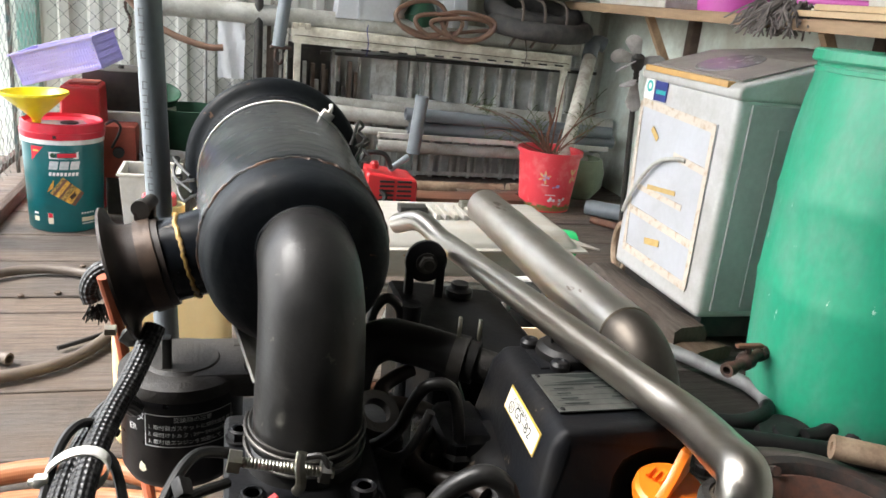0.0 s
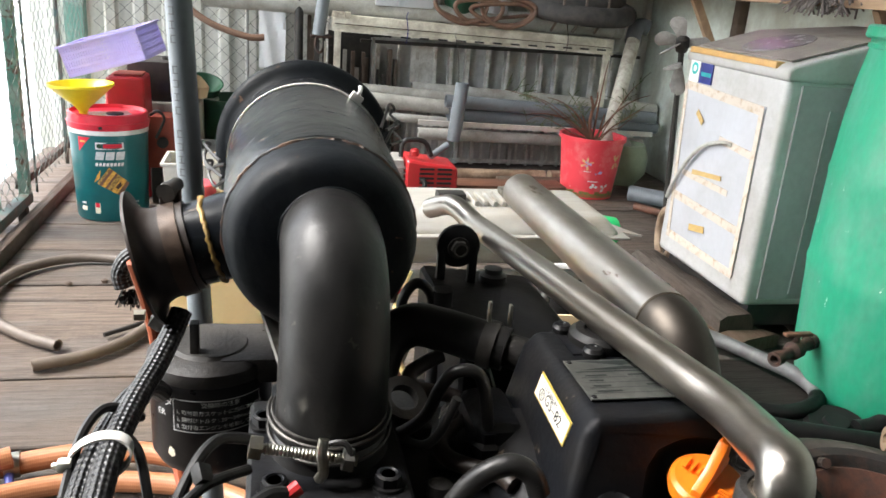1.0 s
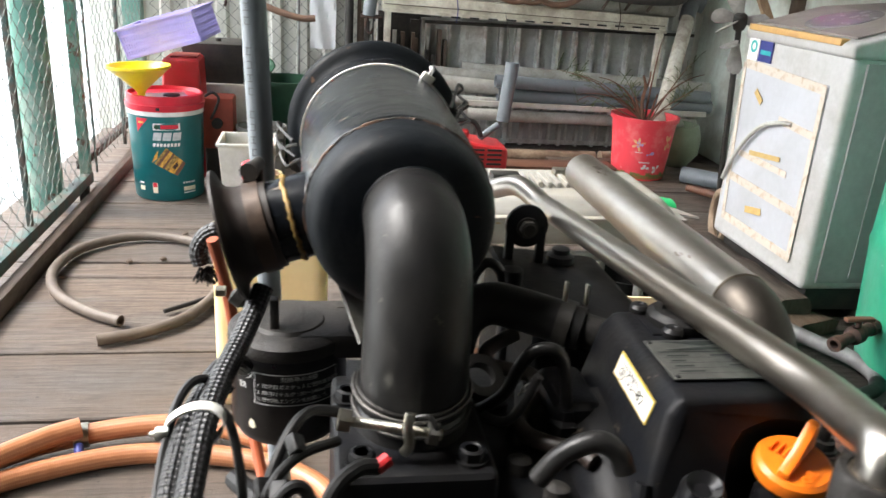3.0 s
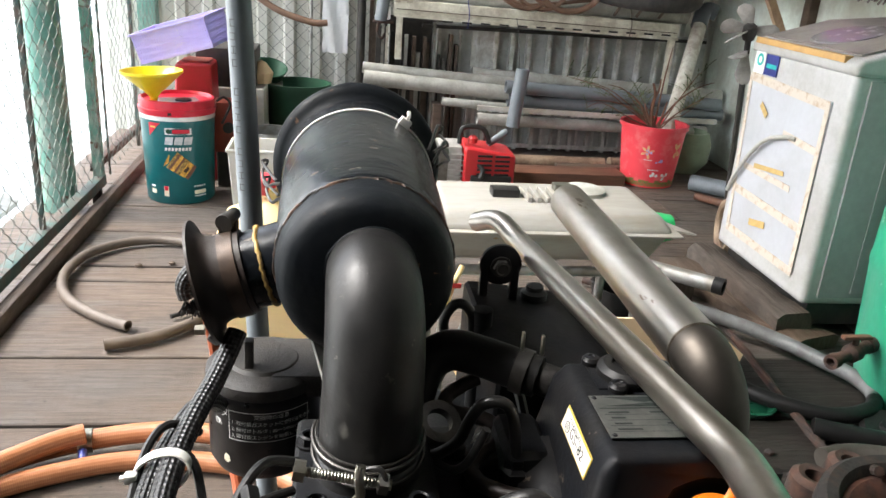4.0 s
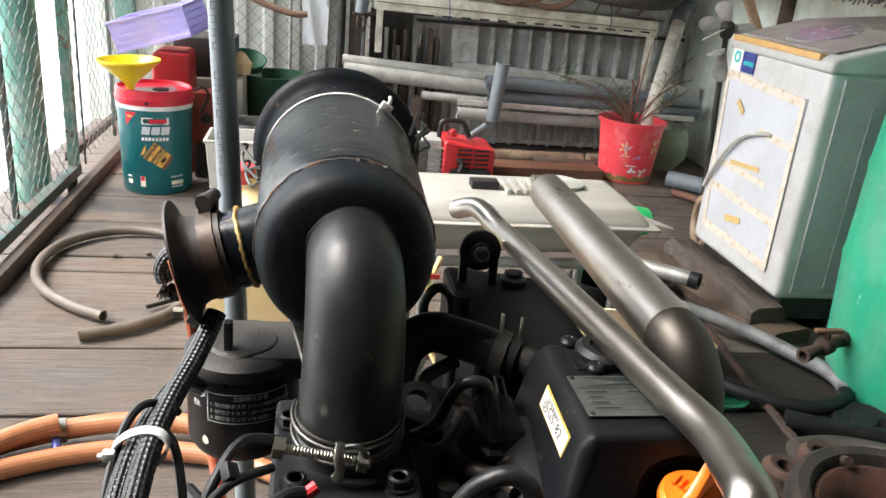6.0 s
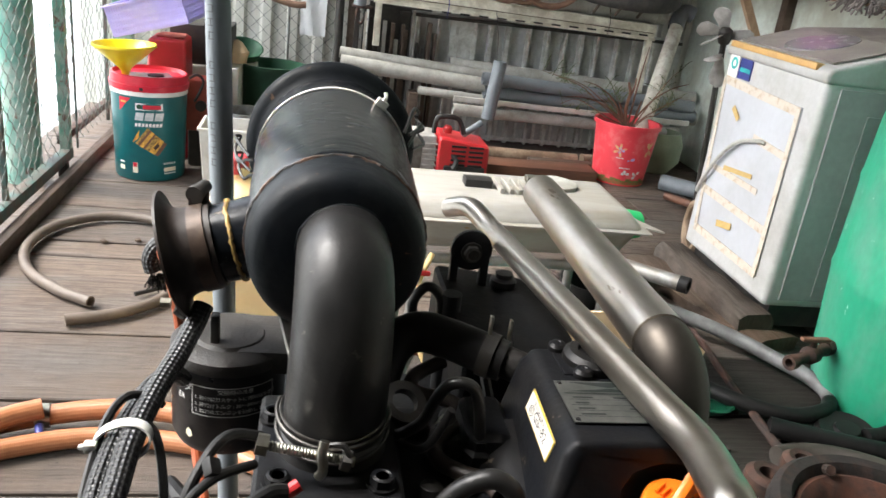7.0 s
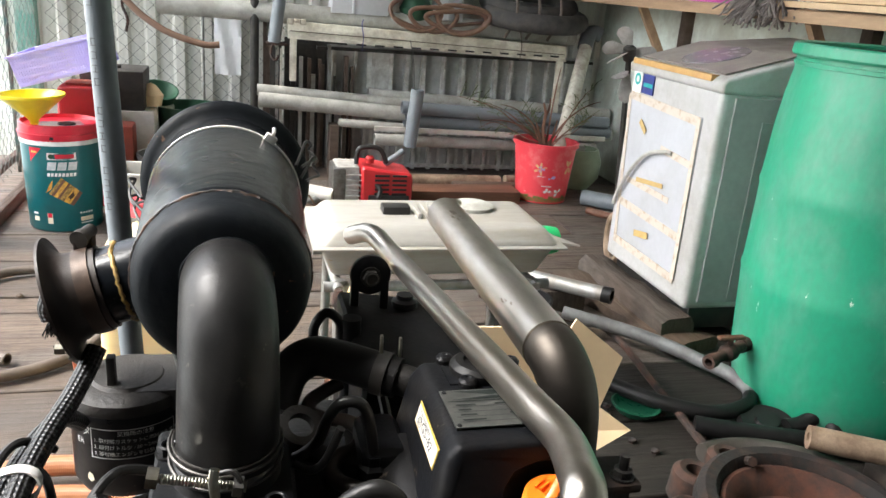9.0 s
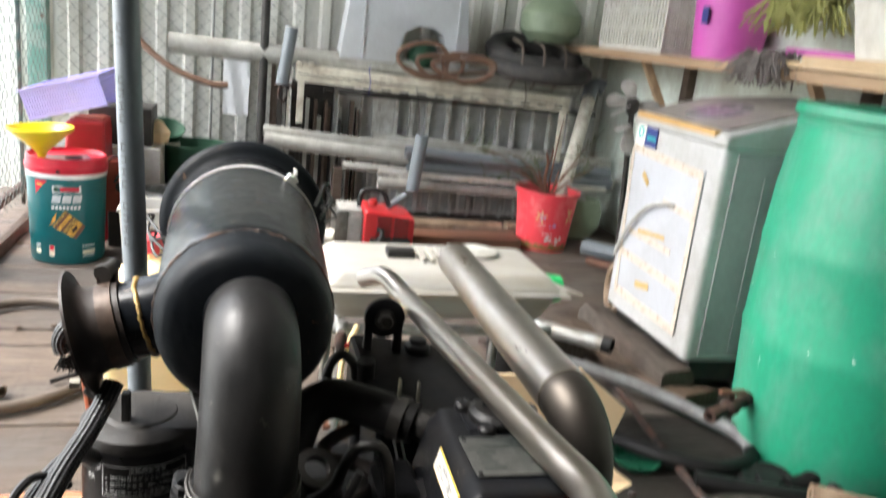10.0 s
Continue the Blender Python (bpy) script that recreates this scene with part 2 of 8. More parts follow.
def deck_wood(name, brown, grey, dark, along=0):
    """Worn boards: brown and grey areas, long grain, cross saw marks, dark stains and knots."""
    m = bpy.data.materials.new(name)
    m.use_nodes = True
    n, l = m.node_tree.nodes, m.node_tree.links
    b = n["Principled BSDF"]
    co, info = n.new("ShaderNodeTexCoord"), n.new("ShaderNodeObjectInfo")
    off, add = n.new("ShaderNodeMath"), n.new("ShaderNodeVectorMath")
    off.operation, off.inputs[1].default_value = "MULTIPLY", 53.0
    l.new(info.outputs["Random"], off.inputs[0])
    l.new(co.outputs["Object"], add.inputs[0])
    l.new(off.outputs[0], add.inputs[1])

    def noise(stretch, scale, detail, lo, hi, rough=0.6):
        mp, t, r = n.new("ShaderNodeMapping"), n.new("ShaderNodeTexNoise"), n.new("ShaderNodeMapRange")
        mp.inputs["Scale"].default_value = stretch if along == 0 else (stretch[1], stretch[0], stretch[2])
        t.inputs["Scale"].default_value, t.inputs["Detail"].default_value = scale, detail
        t.inputs["Roughness"].default_value = rough
        r.inputs["From Min"].default_value, r.inputs["From Max"].default_value = lo, hi
        l.new(add.outputs[0], mp.inputs["Vector"])
        l.new(mp.outputs[0], t.inputs["Vector"])
        l.new(t.outputs["Fac"], r.inputs["Value"])
        return r.outputs[0]

    def blend(fac, k, a, c):
        x, mu = n.new("ShaderNodeMix"), n.new("ShaderNodeMath")
        x.data_type = "RGBA"
        mu.operation, mu.inputs[1].default_value = "MULTIPLY", k
        l.new(fac, mu.inputs[0])
        l.new(mu.outputs[0], x.inputs["Factor"])
        for sock, v in ((x.inputs["A"], a), (x.inputs["B"], c)):
            if isinstance(v, tuple):
                sock.default_value = (*v, 1)
            else:
                l.new(v, sock)
        return x.outputs["Result"]

    grain = noise((1.0, 16.0, 4.0), 7.0, 6.0, 0.38, 0.66, 0.7)
    col = blend(noise((0.7, 1.6, 1.0), 3.5, 4.0, 0.40, 0.62), 1.0, brown, grey)
    col = blend(grain, 0.55, col, dark)
    col = blend(noise((5.0, 0.6, 1.0), 14.0, 3.0, 0.50, 0.70), 0.22, col, dark)
    col = blend(noise((0.8, 1.3, 1.0), 9.0, 5.0, 0.56, 0.70), 0.65, col, dark)
    col = blend(noise((1.0, 1.6, 1.0), 45.0, 2.0, 0.70, 0.74), 0.8, col, tuple(c * 0.5 for c in dark))
    hsv, val = n.new("ShaderNodeHueSaturation"), n.new("ShaderNodeMapRange")
    val.inputs["To Min"].default_value, val.inputs["To Max"].default_value = 0.80, 1.16
    l.new(info.outputs["Random"], val.inputs["Value"])
    l.new(val.outputs[0], hsv.inputs["Value"])
    l.new(col, hsv.inputs["Color"])
    l.new(hsv.outputs[0], b.inputs["Base Color"])
    rg = n.new("ShaderNodeMapRange")
    rg.inputs["To Min"].default_value, rg.inputs["To Max"].default_value = 0.52, 0.78
    l.new(grain, rg.inputs["Value"])
    l.new(rg.outputs[0], b.inputs["Roughness"])
    b.inputs["Specular IOR Level"].default_value = 0.35
    bp = n.new("ShaderNodeBump")
    bp.inputs["Strength"].default_value, bp.inputs["Distance"].default_value = 0.5, 0.002
    l.new(grain, bp.inputs["Height"])
    l.new(bp.outputs["Normal"], b.inputs["Normal"])
    return m


DECK = deck_wood("weathered_deck_wood", (0.130, 0.096, 0.072), (0.113, 0.098, 0.086), (0.040, 0.031, 0.026))
# Oil stain, with the shade beside engine and drum also put into the colour.
DECK_DARK = deck_wood("oily_shaded_deck_wood", (0.020, 0.0155, 0.012), (0.024, 0.0205, 0.017), (0.006, 0.005, 0.0045))
OLD_BEAM = deck_wood("hewn_old_beam", (0.075, 0.055, 0.042), (0.095, 0.080, 0.066), (0.022, 0.017, 0.013), 1)
PLANK_BROWN = deck_wood("brown_worn_plank", (0.105, 0.068, 0.045), (0.092, 0.070, 0.054), (0.040, 0.027, 0.019), 1)
KERB_BROWN = deck_wood("dark_brown_kerb_timber", (0.090, 0.060, 0.042), (0.080, 0.062, 0.050), (0.035, 0.025, 0.019), 1)
DARK_WOOD = mat("old_dark_timber", (0.085, 0.058, 0.042), 0.75, second=(0.16, 0.12, 0.09), scale=10, amount=0.6, bump=0.6, stretch=(0.3, 2, 2), grain=0.3)
RED_WOOD = mat("reddish_timber", (0.17, 0.072, 0.04), 0.65, second=(0.09, 0.045, 0.03), scale=10, amount=0.7, bump=0.4, stretch=(0.3, 2, 2), grain=0.3)
SHELF_WOOD = mat("shelf_board_wood", (0.40, 0.27, 0.16), 0.7, second=(0.25, 0.16, 0.10), scale=9, amount=0.7, bump=0.4, stretch=(2, 0.25, 2), grain=0.25)
LIGHT_WOOD = mat("pale_wood", (0.62, 0.46, 0.28), 0.65, second=(0.5, 0.35, 0.2), scale=12, bump=0.2)
LOG_WOOD = mat("worn_wood_pole", (0.34, 0.25, 0.17), 0.75, second=(0.17, 0.11, 0.07), scale=18, amount=0.8, bump=0.6, grain=0.3)
CARDBOARD = mat("card_sheet", (0.90, 0.68, 0.42), 0.7, second=(0.82, 0.60, 0.36), scale=14, grain=0.05)
PVC_GREY = mat("grey_pvc", (0.20, 0.225, 0.245), 0.34, second=(0.15, 0.17, 0.185), scale=14, rough_var=0.08, bump=0.03)
PIPE_PRINT = mat("faded_pipe_print", (0.085, 0.09, 0.095), 0.45)
PVC_OLD = mat("weathered_pvc", (0.50, 0.50, 0.455), 0.6, second=(0.33, 0.315, 0.27), scale=12, amount=0.8, bump=0.15, grain=0.25)
PVC_DIRTY = mat("soil_stained_pvc", (0.64, 0.62, 0.54), 0.6, second=(0.38, 0.32, 0.25), scale=26, amount=0.8, bump=0.2, grain=0.2)
CREAM_CHANNEL = mat("cream_plastic_channel", (0.80, 0.77, 0.64), 0.55, second=(0.46, 0.41, 0.31), scale=12, amount=0.8, bump=0.15, grain=0.25)
SHEET_RIB = mat("pale_angle_bar", (0.70, 0.71, 0.67), 0.5, second=(0.40, 0.38, 0.33), scale=14, amount=0.8, bump=0.1, grain=0.25)
SHEET_GREY = mat("grey_sheet_panel", (0.54, 0.55, 0.53), 0.5, second=(0.38, 0.385, 0.365), scale=8, amount=0.8, bump=0.1, grain=0.2)
WALL_SHEET = mat("corrugated_sheet", (0.74, 0.74, 0.68), 0.5, second=(0.52, 0.51, 0.45), scale=6, amount=0.8, bump=0.1, grain=0.2, stretch=(1, 1, 0.4))
WALL_MINT = mat("mint_plaster", (0.72, 0.80, 0.73), 0.8, second=(0.50, 0.52, 0.44), scale=5, amount=0.75, bump=0.35, bump_scale=60, grain=0.2)
WALL_PLAIN = mat("plain_wall", (0.30, 0.30, 0.28), 0.8, second=(0.22, 0.21, 0.20), scale=5)
ROOF_SHEET = mat("roof_sheet", (0.13, 0.125, 0.12), 0.6, second=(0.09, 0.08, 0.07), scale=4)
POST_GREEN = mat("peeling_green_paint", (0.10, 0.25, 0.20), 0.6, second=(0.24, 0.32, 0.27), scale=14, amount=0.9, bump=0.5, contrast=(0.45, 0.58), specks=(0.10, 0.05, 0.03), speck_at=0.62, speck_scale=22)
POST_DARK = mat("dark_green_frame", (0.035, 0.085, 0.075), 0.6, second=(0.09, 0.06, 0.045), scale=20, amount=0.9, bump=0.4)
WIRE = mat("fence_wire", (0.10, 0.13, 0.12), 0.6, 0.2, second=(0.16, 0.12, 0.09), scale=30)
PAIL_GREEN = mat("dark_teal_plastic", (0.007, 0.125, 0.135), 0.30, second=(0.006, 0.10, 0.11), scale=25, grain=0.05, rough_var=0.06)
PISTON_GOLD = mat("gold_picture_print", (0.75, 0.42, 0.07), 0.4, second=(0.42, 0.20, 0.04), scale=90, amount=0.9, contrast=(0.42, 0.6))
PRINT_SILVER = mat("silver_print", (0.62, 0.64, 0.65), 0.35, second=(0.40, 0.44, 0.46), scale=60, amount=0.7)
PAIL_SHADE = mat("dark_brown_print", (0.06, 0.03, 0.015), 0.4)
PAIL_RED = mat("red_plastic_lid", (0.62, 0.02, 0.045), 0.34, second=(0.5, 0.016, 0.035), scale=30, grain=0.06)
RED_PLASTIC = mat("red_plastic", (0.76, 0.055, 0.075), 0.45, second=(0.80, 0.20, 0.20), scale=18, contrast=(0.5, 0.72), amount=0.7, grain=0.1, subsurface=0.05, specks=(0.85, 0.45, 0.42), speck_at=0.70, speck_scale=50)
RED_PAINT = mat("red_paint", (0.50, 0.022, 0.030), 0.38, second=(0.38, 0.03, 0.02), scale=30)
BRICK_RED = mat("dull_red_metal", (0.33, 0.06, 0.035), 0.5, second=(0.2, 0.045, 0.03), scale=25)
STICKER_VIOLET = mat("violet_sticker", (0.30, 0.28, 0.62), 0.5, second=(0.6, 0.4, 0.5), scale=90, amount=0.6)
YELLOW_FADED = mat("faded_yellow_sticker", (0.72, 0.50, 0.22), 0.55, second=(0.75, 0.22, 0.16), scale=80, amount=0.8)
YELLOW = mat("yellow_funnel_plastic", (0.88, 0.72, 0.02), 0.35, second=(0.78, 0.60, 0.02), scale=25, grain=0.05, subsurface=0.25)
PURPLE = mat("lilac_plastic", (0.50, 0.46, 0.82), 0.4, second=(0.43, 0.39, 0.74), scale=25, grain=0.05, subsurface=0.3)
MAGENTA = mat("magenta_plastic", (0.58, 0.10, 0.42), 0.4, second=(0.5, 0.08, 0.36), scale=20)
BIN_WHITE = mat("off_white_plastic", (0.66, 0.64, 0.58), 0.5, second=(0.5, 0.47, 0.4), scale=16, amount=0.6, subsurface=0.1)
TANK_WHITE = mat("ivory_tank_plastic", (0.35, 0.338, 0.305), 0.42, second=(0.26, 0.228, 0.175), scale=9, amount=0.6, contrast=(0.46, 0.7), stretch=(0.6, 2.5, 2.5), bump=0.10, bump_scale=30, subsurface=0.12, specks=(0.30, 0.20, 0.10), speck_at=0.70, speck_scale=26)
JERRY = mat("translucent_yellow_plastic", (0.86, 0.68, 0.36), 0.42, second=(0.80, 0.60, 0.29), scale=14, subsurface=0.4, grain=0.05)
DRUM_GREEN = mat("green_drum_plastic", (0.020, 0.33, 0.185), 0.42, second=(0.12, 0.33, 0.235), scale=6, contrast=(0.46, 0.70), stretch=(1.4, 1.4, 0.8), amount=0.8, bump=0.14, bump_scale=40, specks=(0.55, 0.68, 0.58), speck_at=0.70, speck_scale=24, grain=0.22, rough_var=0.14, subsurface=0.1)
GREEN_DARK = mat("dark_green_plastic", (0.012, 0.065, 0.032), 0.5)
GREEN_PAINT = mat("worn_green_band", (0.10, 0.20, 0.05), 0.5, second=(0.45, 0.08, 0.05), scale=60, amount=0.7)
GREEN_BRIGHT = mat("bright_green_plastic", (0.03, 0.62, 0.20), 0.4, subsurface=0.1)
GREEN_DULL = mat("dull_green_glaze", (0.24, 0.30, 0.20), 0.5, second=(0.16, 0.2, 0.13), scale=12)
WM_BODY = mat("washer_enamel", (0.47, 0.475, 0.465), 0.42, second=(0.37, 0.36, 0.33), scale=9, amount=0.7, grain=0.16, bump=0.05, specks=(0.30, 0.24, 0.18), speck_at=0.72, speck_scale=26)
WM_PANEL = mat("washer_front_panel", (0.47, 0.49, 0.52), 0.42, specks=(0.42, 0.33, 0.22), speck_at=0.72, speck_scale=30, second=(0.40, 0.41, 0.42), scale=5, amount=0.6, grain=0.1)
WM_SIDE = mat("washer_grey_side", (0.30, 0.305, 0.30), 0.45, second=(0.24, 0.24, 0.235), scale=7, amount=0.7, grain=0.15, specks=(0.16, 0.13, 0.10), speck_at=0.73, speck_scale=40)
WM_TOP = mat("washer_dusty_top", (0.30, 0.27, 0.24), 0.5, second=(0.19, 0.165, 0.15), scale=10, amount=0.8, grain=0.2)
WM_TRIM = mat("yellowed_trim", (0.56, 0.34, 0.12), 0.5, second=(0.40, 0.24, 0.1), scale=22)
WINDOW_VIOLET = mat("violet_grey_window", (0.19, 0.185, 0.205), 0.25, second=(0.23, 0.215, 0.20), scale=14, amount=0.8)
TAPE = mat("aged_tape", (0.58, 0.52, 0.44), 0.55, second=(0.40, 0.29, 0.18), scale=34, amount=0.85, contrast=(0.50, 0.68), bump=0.4)
TAPE_BROWN = mat("brown_tape", (0.52, 0.37, 0.14), 0.5, second=(0.42, 0.28, 0.1), scale=40)
STICKER_BLUE = mat("blue_sticker", (0.04, 0.05, 0.22), 0.4)
STICKER_TEAL = mat("teal_sticker", (0.03, 0.45, 0.42), 0.4)
ALUMINIUM = mat("dull_aluminium", (0.52, 0.51, 0.48), 0.5, 0.3, second=(0.25, 0.23, 0.2), scale=25, bump=0.2)
TYRE = mat("tyre_rubber", (0.035, 0.034, 0.033), 0.8, second=(0.09, 0.080, 0.068), scale=20, bump=0.6)
BROWN_HOSE = mat("brown_hose", (0.20, 0.115, 0.075), 0.5, second=(0.12, 0.07, 0.05), scale=25)
DRY_HOSE = mat("dusty_grey_brown_hose", (0.125, 0.098, 0.076), 0.62, second=(0.07, 0.053, 0.042), scale=22, bump=0.25)
TWIG = mat("dry_twig", (0.20, 0.095, 0.06), 0.8, second=(0.1, 0.06, 0.04), scale=40)
NEEDLE = mat("dry_green_leaf", (0.075, 0.11, 0.04), 0.7, second=(0.13, 0.12, 0.05), scale=50, per_object=0.2)
MOP_GREY = mat("grey_mop_yarn", (0.20, 0.175, 0.16), 0.9, second=(0.11, 0.095, 0.09), scale=60, per_object=0.2)
BROOM_GREEN = mat("yellow_green_bristle", (0.36, 0.36, 0.12), 0.8, second=(0.2, 0.2, 0.06), scale=60, per_object=0.2)
STOOL_GREY = mat("pale_grey_plastic", (0.56, 0.585, 0.60), 0.4, second=(0.48, 0.50, 0.51), scale=8)
CLEAR = mat("plastic_film", (0.82, 0.83, 0.83), 0.2, second=(0.72, 0.74, 0.75), scale=20, bump=0.6, bump_scale=30)
DARK_METAL = mat("dark_dirty_metal", (0.035, 0.034, 0.032), 0.55, 0.3, second=(0.07, 0.06, 0.05), scale=25, bump=0.3)
WATER = mat("pale_water", (0.35, 0.38, 0.36), 0.18, second=(0.30, 0.34, 0.33), scale=0.5, bump=0.3, bump_scale=2)
SOIL = mat("dark_ground", (0.06, 0.05, 0.042), 0.9, second=(0.035, 0.03, 0.026), scale=8, bump=0.5)


# ---- building helpers ----
PLACE = {}


def thing(name, at, label, category, group="", kind=""):
    ob = new(name)
    ob.empty_display_size = 0.05
    ob.location = at
    PLACE[ob] = Vector(at)
    return tagged(ob, label, category, group, kind)


def part(name, bm, material, parent=None, label="", smooth=35, bevel=0.0, segments=2):
    """One mesh object from a bmesh in world coordinates, under a thing or a part."""
    if bevel:
        bmesh.ops.bevel(bm, geom=[e for e in bm.edges if e.is_manifold and e.calc_face_angle(0) > 0.6],
                        offset=bevel, segments=segments, profile=0.6, affect="EDGES", clamp_overlap=True)
    if smooth:
        limit = radians(smooth)
        for e in bm.edges:
            e.smooth = e.is_manifold and e.calc_face_angle(0) < limit
        for fc in bm.faces:
            fc.smooth = True
    lo = Vector([min(v.co[i] for v in bm.verts) for i in range(3)])
    hi = Vector([max(v.co[i] for v in bm.verts) for i in range(3)])
    mid = (lo + hi) / 2
    bmesh.ops.translate(bm, verts=bm.verts, vec=-mid)
    me = bpy.data.meshes.new(name)
    bm.to_mesh(me)
    bm.free()
    me.materials.append(material)
    ob = new(name, me)
    PLACE[ob] = mid
    ob.location = mid - PLACE[parent] if parent else mid
    ob.parent = parent
    return tagged(ob, label)


def box(bm, lo, hi, turn=None):
    c = (Vector(lo) + Vector(hi)) / 2
    s = Vector(hi) - Vector(lo)
    m = Matrix.Translation(c) @ (turn or Matrix.Identity(4)) @ Matrix.Diagonal((*s, 1))
    bmesh.ops.create_cube(bm, size=1, matrix=m)
    return bm


def block(lo, hi, turn=None):
    return box(bmesh.new(), lo, hi, turn)


def lathe(bm, profile, base, axis=(0, 0, 1), n=40, closed=True):
    """profile: (distance along the axis, radius)."""
    q = Vector((0, 0, 1)).rotation_difference(Vector(axis).normalized()).to_matrix()
    rings = []
    for d, r in profile:
        if r < 1e-5:
            rings.append([bm.verts.new(Vector(base) + q @ Vector((0, 0, d)))])
        else:
            rings.append([bm.verts.new(Vector(base) + q @ Vector((r * math.cos(2 * math.pi * i / n), r * math.sin(2 * math.pi * i / n), d))) for i in range(n)])
    for a, b in zip(rings, rings[1:]):
        if len(a) == 1 and len(b) == 1:
            continue
        for i in range(n):
            j = (i + 1) % n
            if len(a) == 1:
                bm.faces.new((a[0], b[i], b[j]))
            elif len(b) == 1:
                bm.faces.new((a[i], a[j], b[0]))
            else:
                bm.faces.new((a[i], a[j], b[j], b[i]))
    bmesh.ops.recalc_face_normals(bm, faces=bm.faces)
    return bm


def turned(profile, base, axis=(0, 0, 1), n=40):
    return lathe(bmesh.new(), profile, base, axis, n)


def rod(bm, a, b, r, r2=None, n=16):
    a, b = Vector(a), Vector(b)
    h = (b - a).length
    r2 = r if r2 is None else r2
    return lathe(bm, [(0, 0), (0, r), (h, r2), (h, 0)], a, b - a, n)


def bar(a, b, r, r2=None, n=16):
    return rod(bmesh.new(), a, b, r, r2, n)


def hollow(a, b, r, wall, n=28):
    """An open pipe from a to b."""
    a, b = Vector(a), Vector(b)
    h = (b - a).length
    return turned([(0, r - wall), (0, r), (h, r), (h, r - wall), (0, r - wall)], a, b - a, n)


def smooth_path(pts, steps=8):
    pts = [Vector(p) for p in pts]
    out = []
    for i in range(len(pts) - 1):
        p0, p1, p2, p3 = pts[max(i - 1, 0)], pts[i], pts[i + 1], pts[min(i + 2, len(pts) - 1)]
        for k in range(steps):
            t = k / steps
            out.append(0.5 * (2 * p1 + (p2 - p0) * t + (2 * p0 - 5 * p1 + 4 * p2 - p3) * t * t + (3 * p1 - p0 - 3 * p2 + p3) * t ** 3))
    out.append(pts[-1])
    return out


def sweep(bm, pts, r, n=14, steps=8, wall=0.0, ripple=0.0):
    """A tube along a smooth path; wall > 0 leaves it open at both ends."""
    path = smooth_path(pts, steps) if steps > 1 else [Vector(p) for p in pts]
    radii = r if callable(r) else (lambda t: r)
    up = None
    rings, inner = [], []
    for i, p in enumerate(path):
        d = (path[min(i + 1, len(path) - 1)] - path[max(i - 1, 0)]).normalized()
        if up is None:
            up = d.orthogonal().normalized()
        up = (up - d * up.dot(d)).normalized()
        side = d.cross(up)
        rr = radii(i / (len(path) - 1)) * (1 + ripple * (1 if i % 2 else -1))
        ring = [up * math.cos(2 * math.pi * k / n) + side * math.sin(2 * math.pi * k / n) for k in range(n)]
        rings.append([bm.verts.new(p + v * rr) for v in ring])
        if wall:
            inner.append([bm.verts.new(p + v * (rr - wall)) for v in ring])

    def skin(rs, flip):
        for a, b in zip(rs, rs[1:]):
            for k in range(n):
                j = (k + 1) % n
                q = (a[k], a[j], b[j], b[k])
                bm.faces.new(q[::-1] if flip else q)
    skin(rings, False)
    if wall:
        skin(inner, True)
        for a, b in ((rings[0], inner[0]), (inner[-1], rings[-1])):
            for k in range(n):
                j = (k + 1) % n
                bm.faces.new((a[k], b[k], b[j], a[j]))
    else:
        bm.faces.new(rings[0][::-1])
        bm.faces.new(rings[-1])
    uv = bm.loops.layers.uv.verify()
    length = [0.0]
    for a, b in zip(path, path[1:]):
        length.append(length[-1] + (b - a).length)
    where = {v: (k / n, length[i]) for rs in (rings, inner) for i, ring in enumerate(rs) for k, v in enumerate(ring)}
    for fc in {fc for v in where for fc in v.link_faces}:
        us = [where[lp.vert][0] for lp in fc.loops if lp.vert in where]
        seam = max(us) - min(us) > 0.5
        for lp in fc.loops:
            u, w = where.get(lp.vert, (0, 0))
            lp[uv].uv = (u + 1 if seam and u < 0.5 else u, w)
    bmesh.ops.recalc_face_normals(bm, faces=bm.faces)
    return bm


def tube(pts, r, n=14, steps=8, wall=0.0, ripple=0.0):
    return sweep(bmesh.new(), pts, r, n, steps, wall, ripple)


def hexagon(bm, a, b, r):
    return rod(bm, a, b, r, None, 6)


def bolt(parent, at, axis=(0, 0, 1), r=0.006, material=None, washer=True):
    """A hex head bolt with its washer flange."""
    at, ax = Vector(at), Vector(axis).normalized()
    bm = bmesh.new()
    if washer:
        rod(bm, at, at + ax * r * 0.25, r * 1.25, None, 20)
    hexagon(bm, at + ax * r * 0.2, at + ax * r * 1.0, r)
    lathe(bm, [(0, r * 0.95), (r * 0.12, r * 0.7), (r * 0.02, r * 0.55), (r * 0.02, 0)], at + ax * r * 0.98, ax, 12)
    return part("bolt", bm, material or ENGINE_BLACK, parent, smooth=25)


def carve(bm, tool):
    """The first solid less the second."""
    obs = []
    for b in (bm, tool):
        me = bpy.data.meshes.new("solid")
        b.to_mesh(me)
        b.free()
        obs.append(new("solid", me))
    md = obs[0].modifiers.new("cut", "BOOLEAN")
    md.operation, md.object, md.solver = "DIFFERENCE", obs[1], "EXACT"
    dg = bpy.context.evaluated_depsgraph_get()
    dg.update()
    me = obs[0].evaluated_get(dg).to_mesh()
    out = bmesh.new()
    out.from_mesh(me)
    obs[0].evaluated_get(dg).to_mesh_clear()
    for ob in obs:
        data = ob.data
        bpy.data.objects.remove(ob)
        bpy.data.meshes.remove(data)
    return out


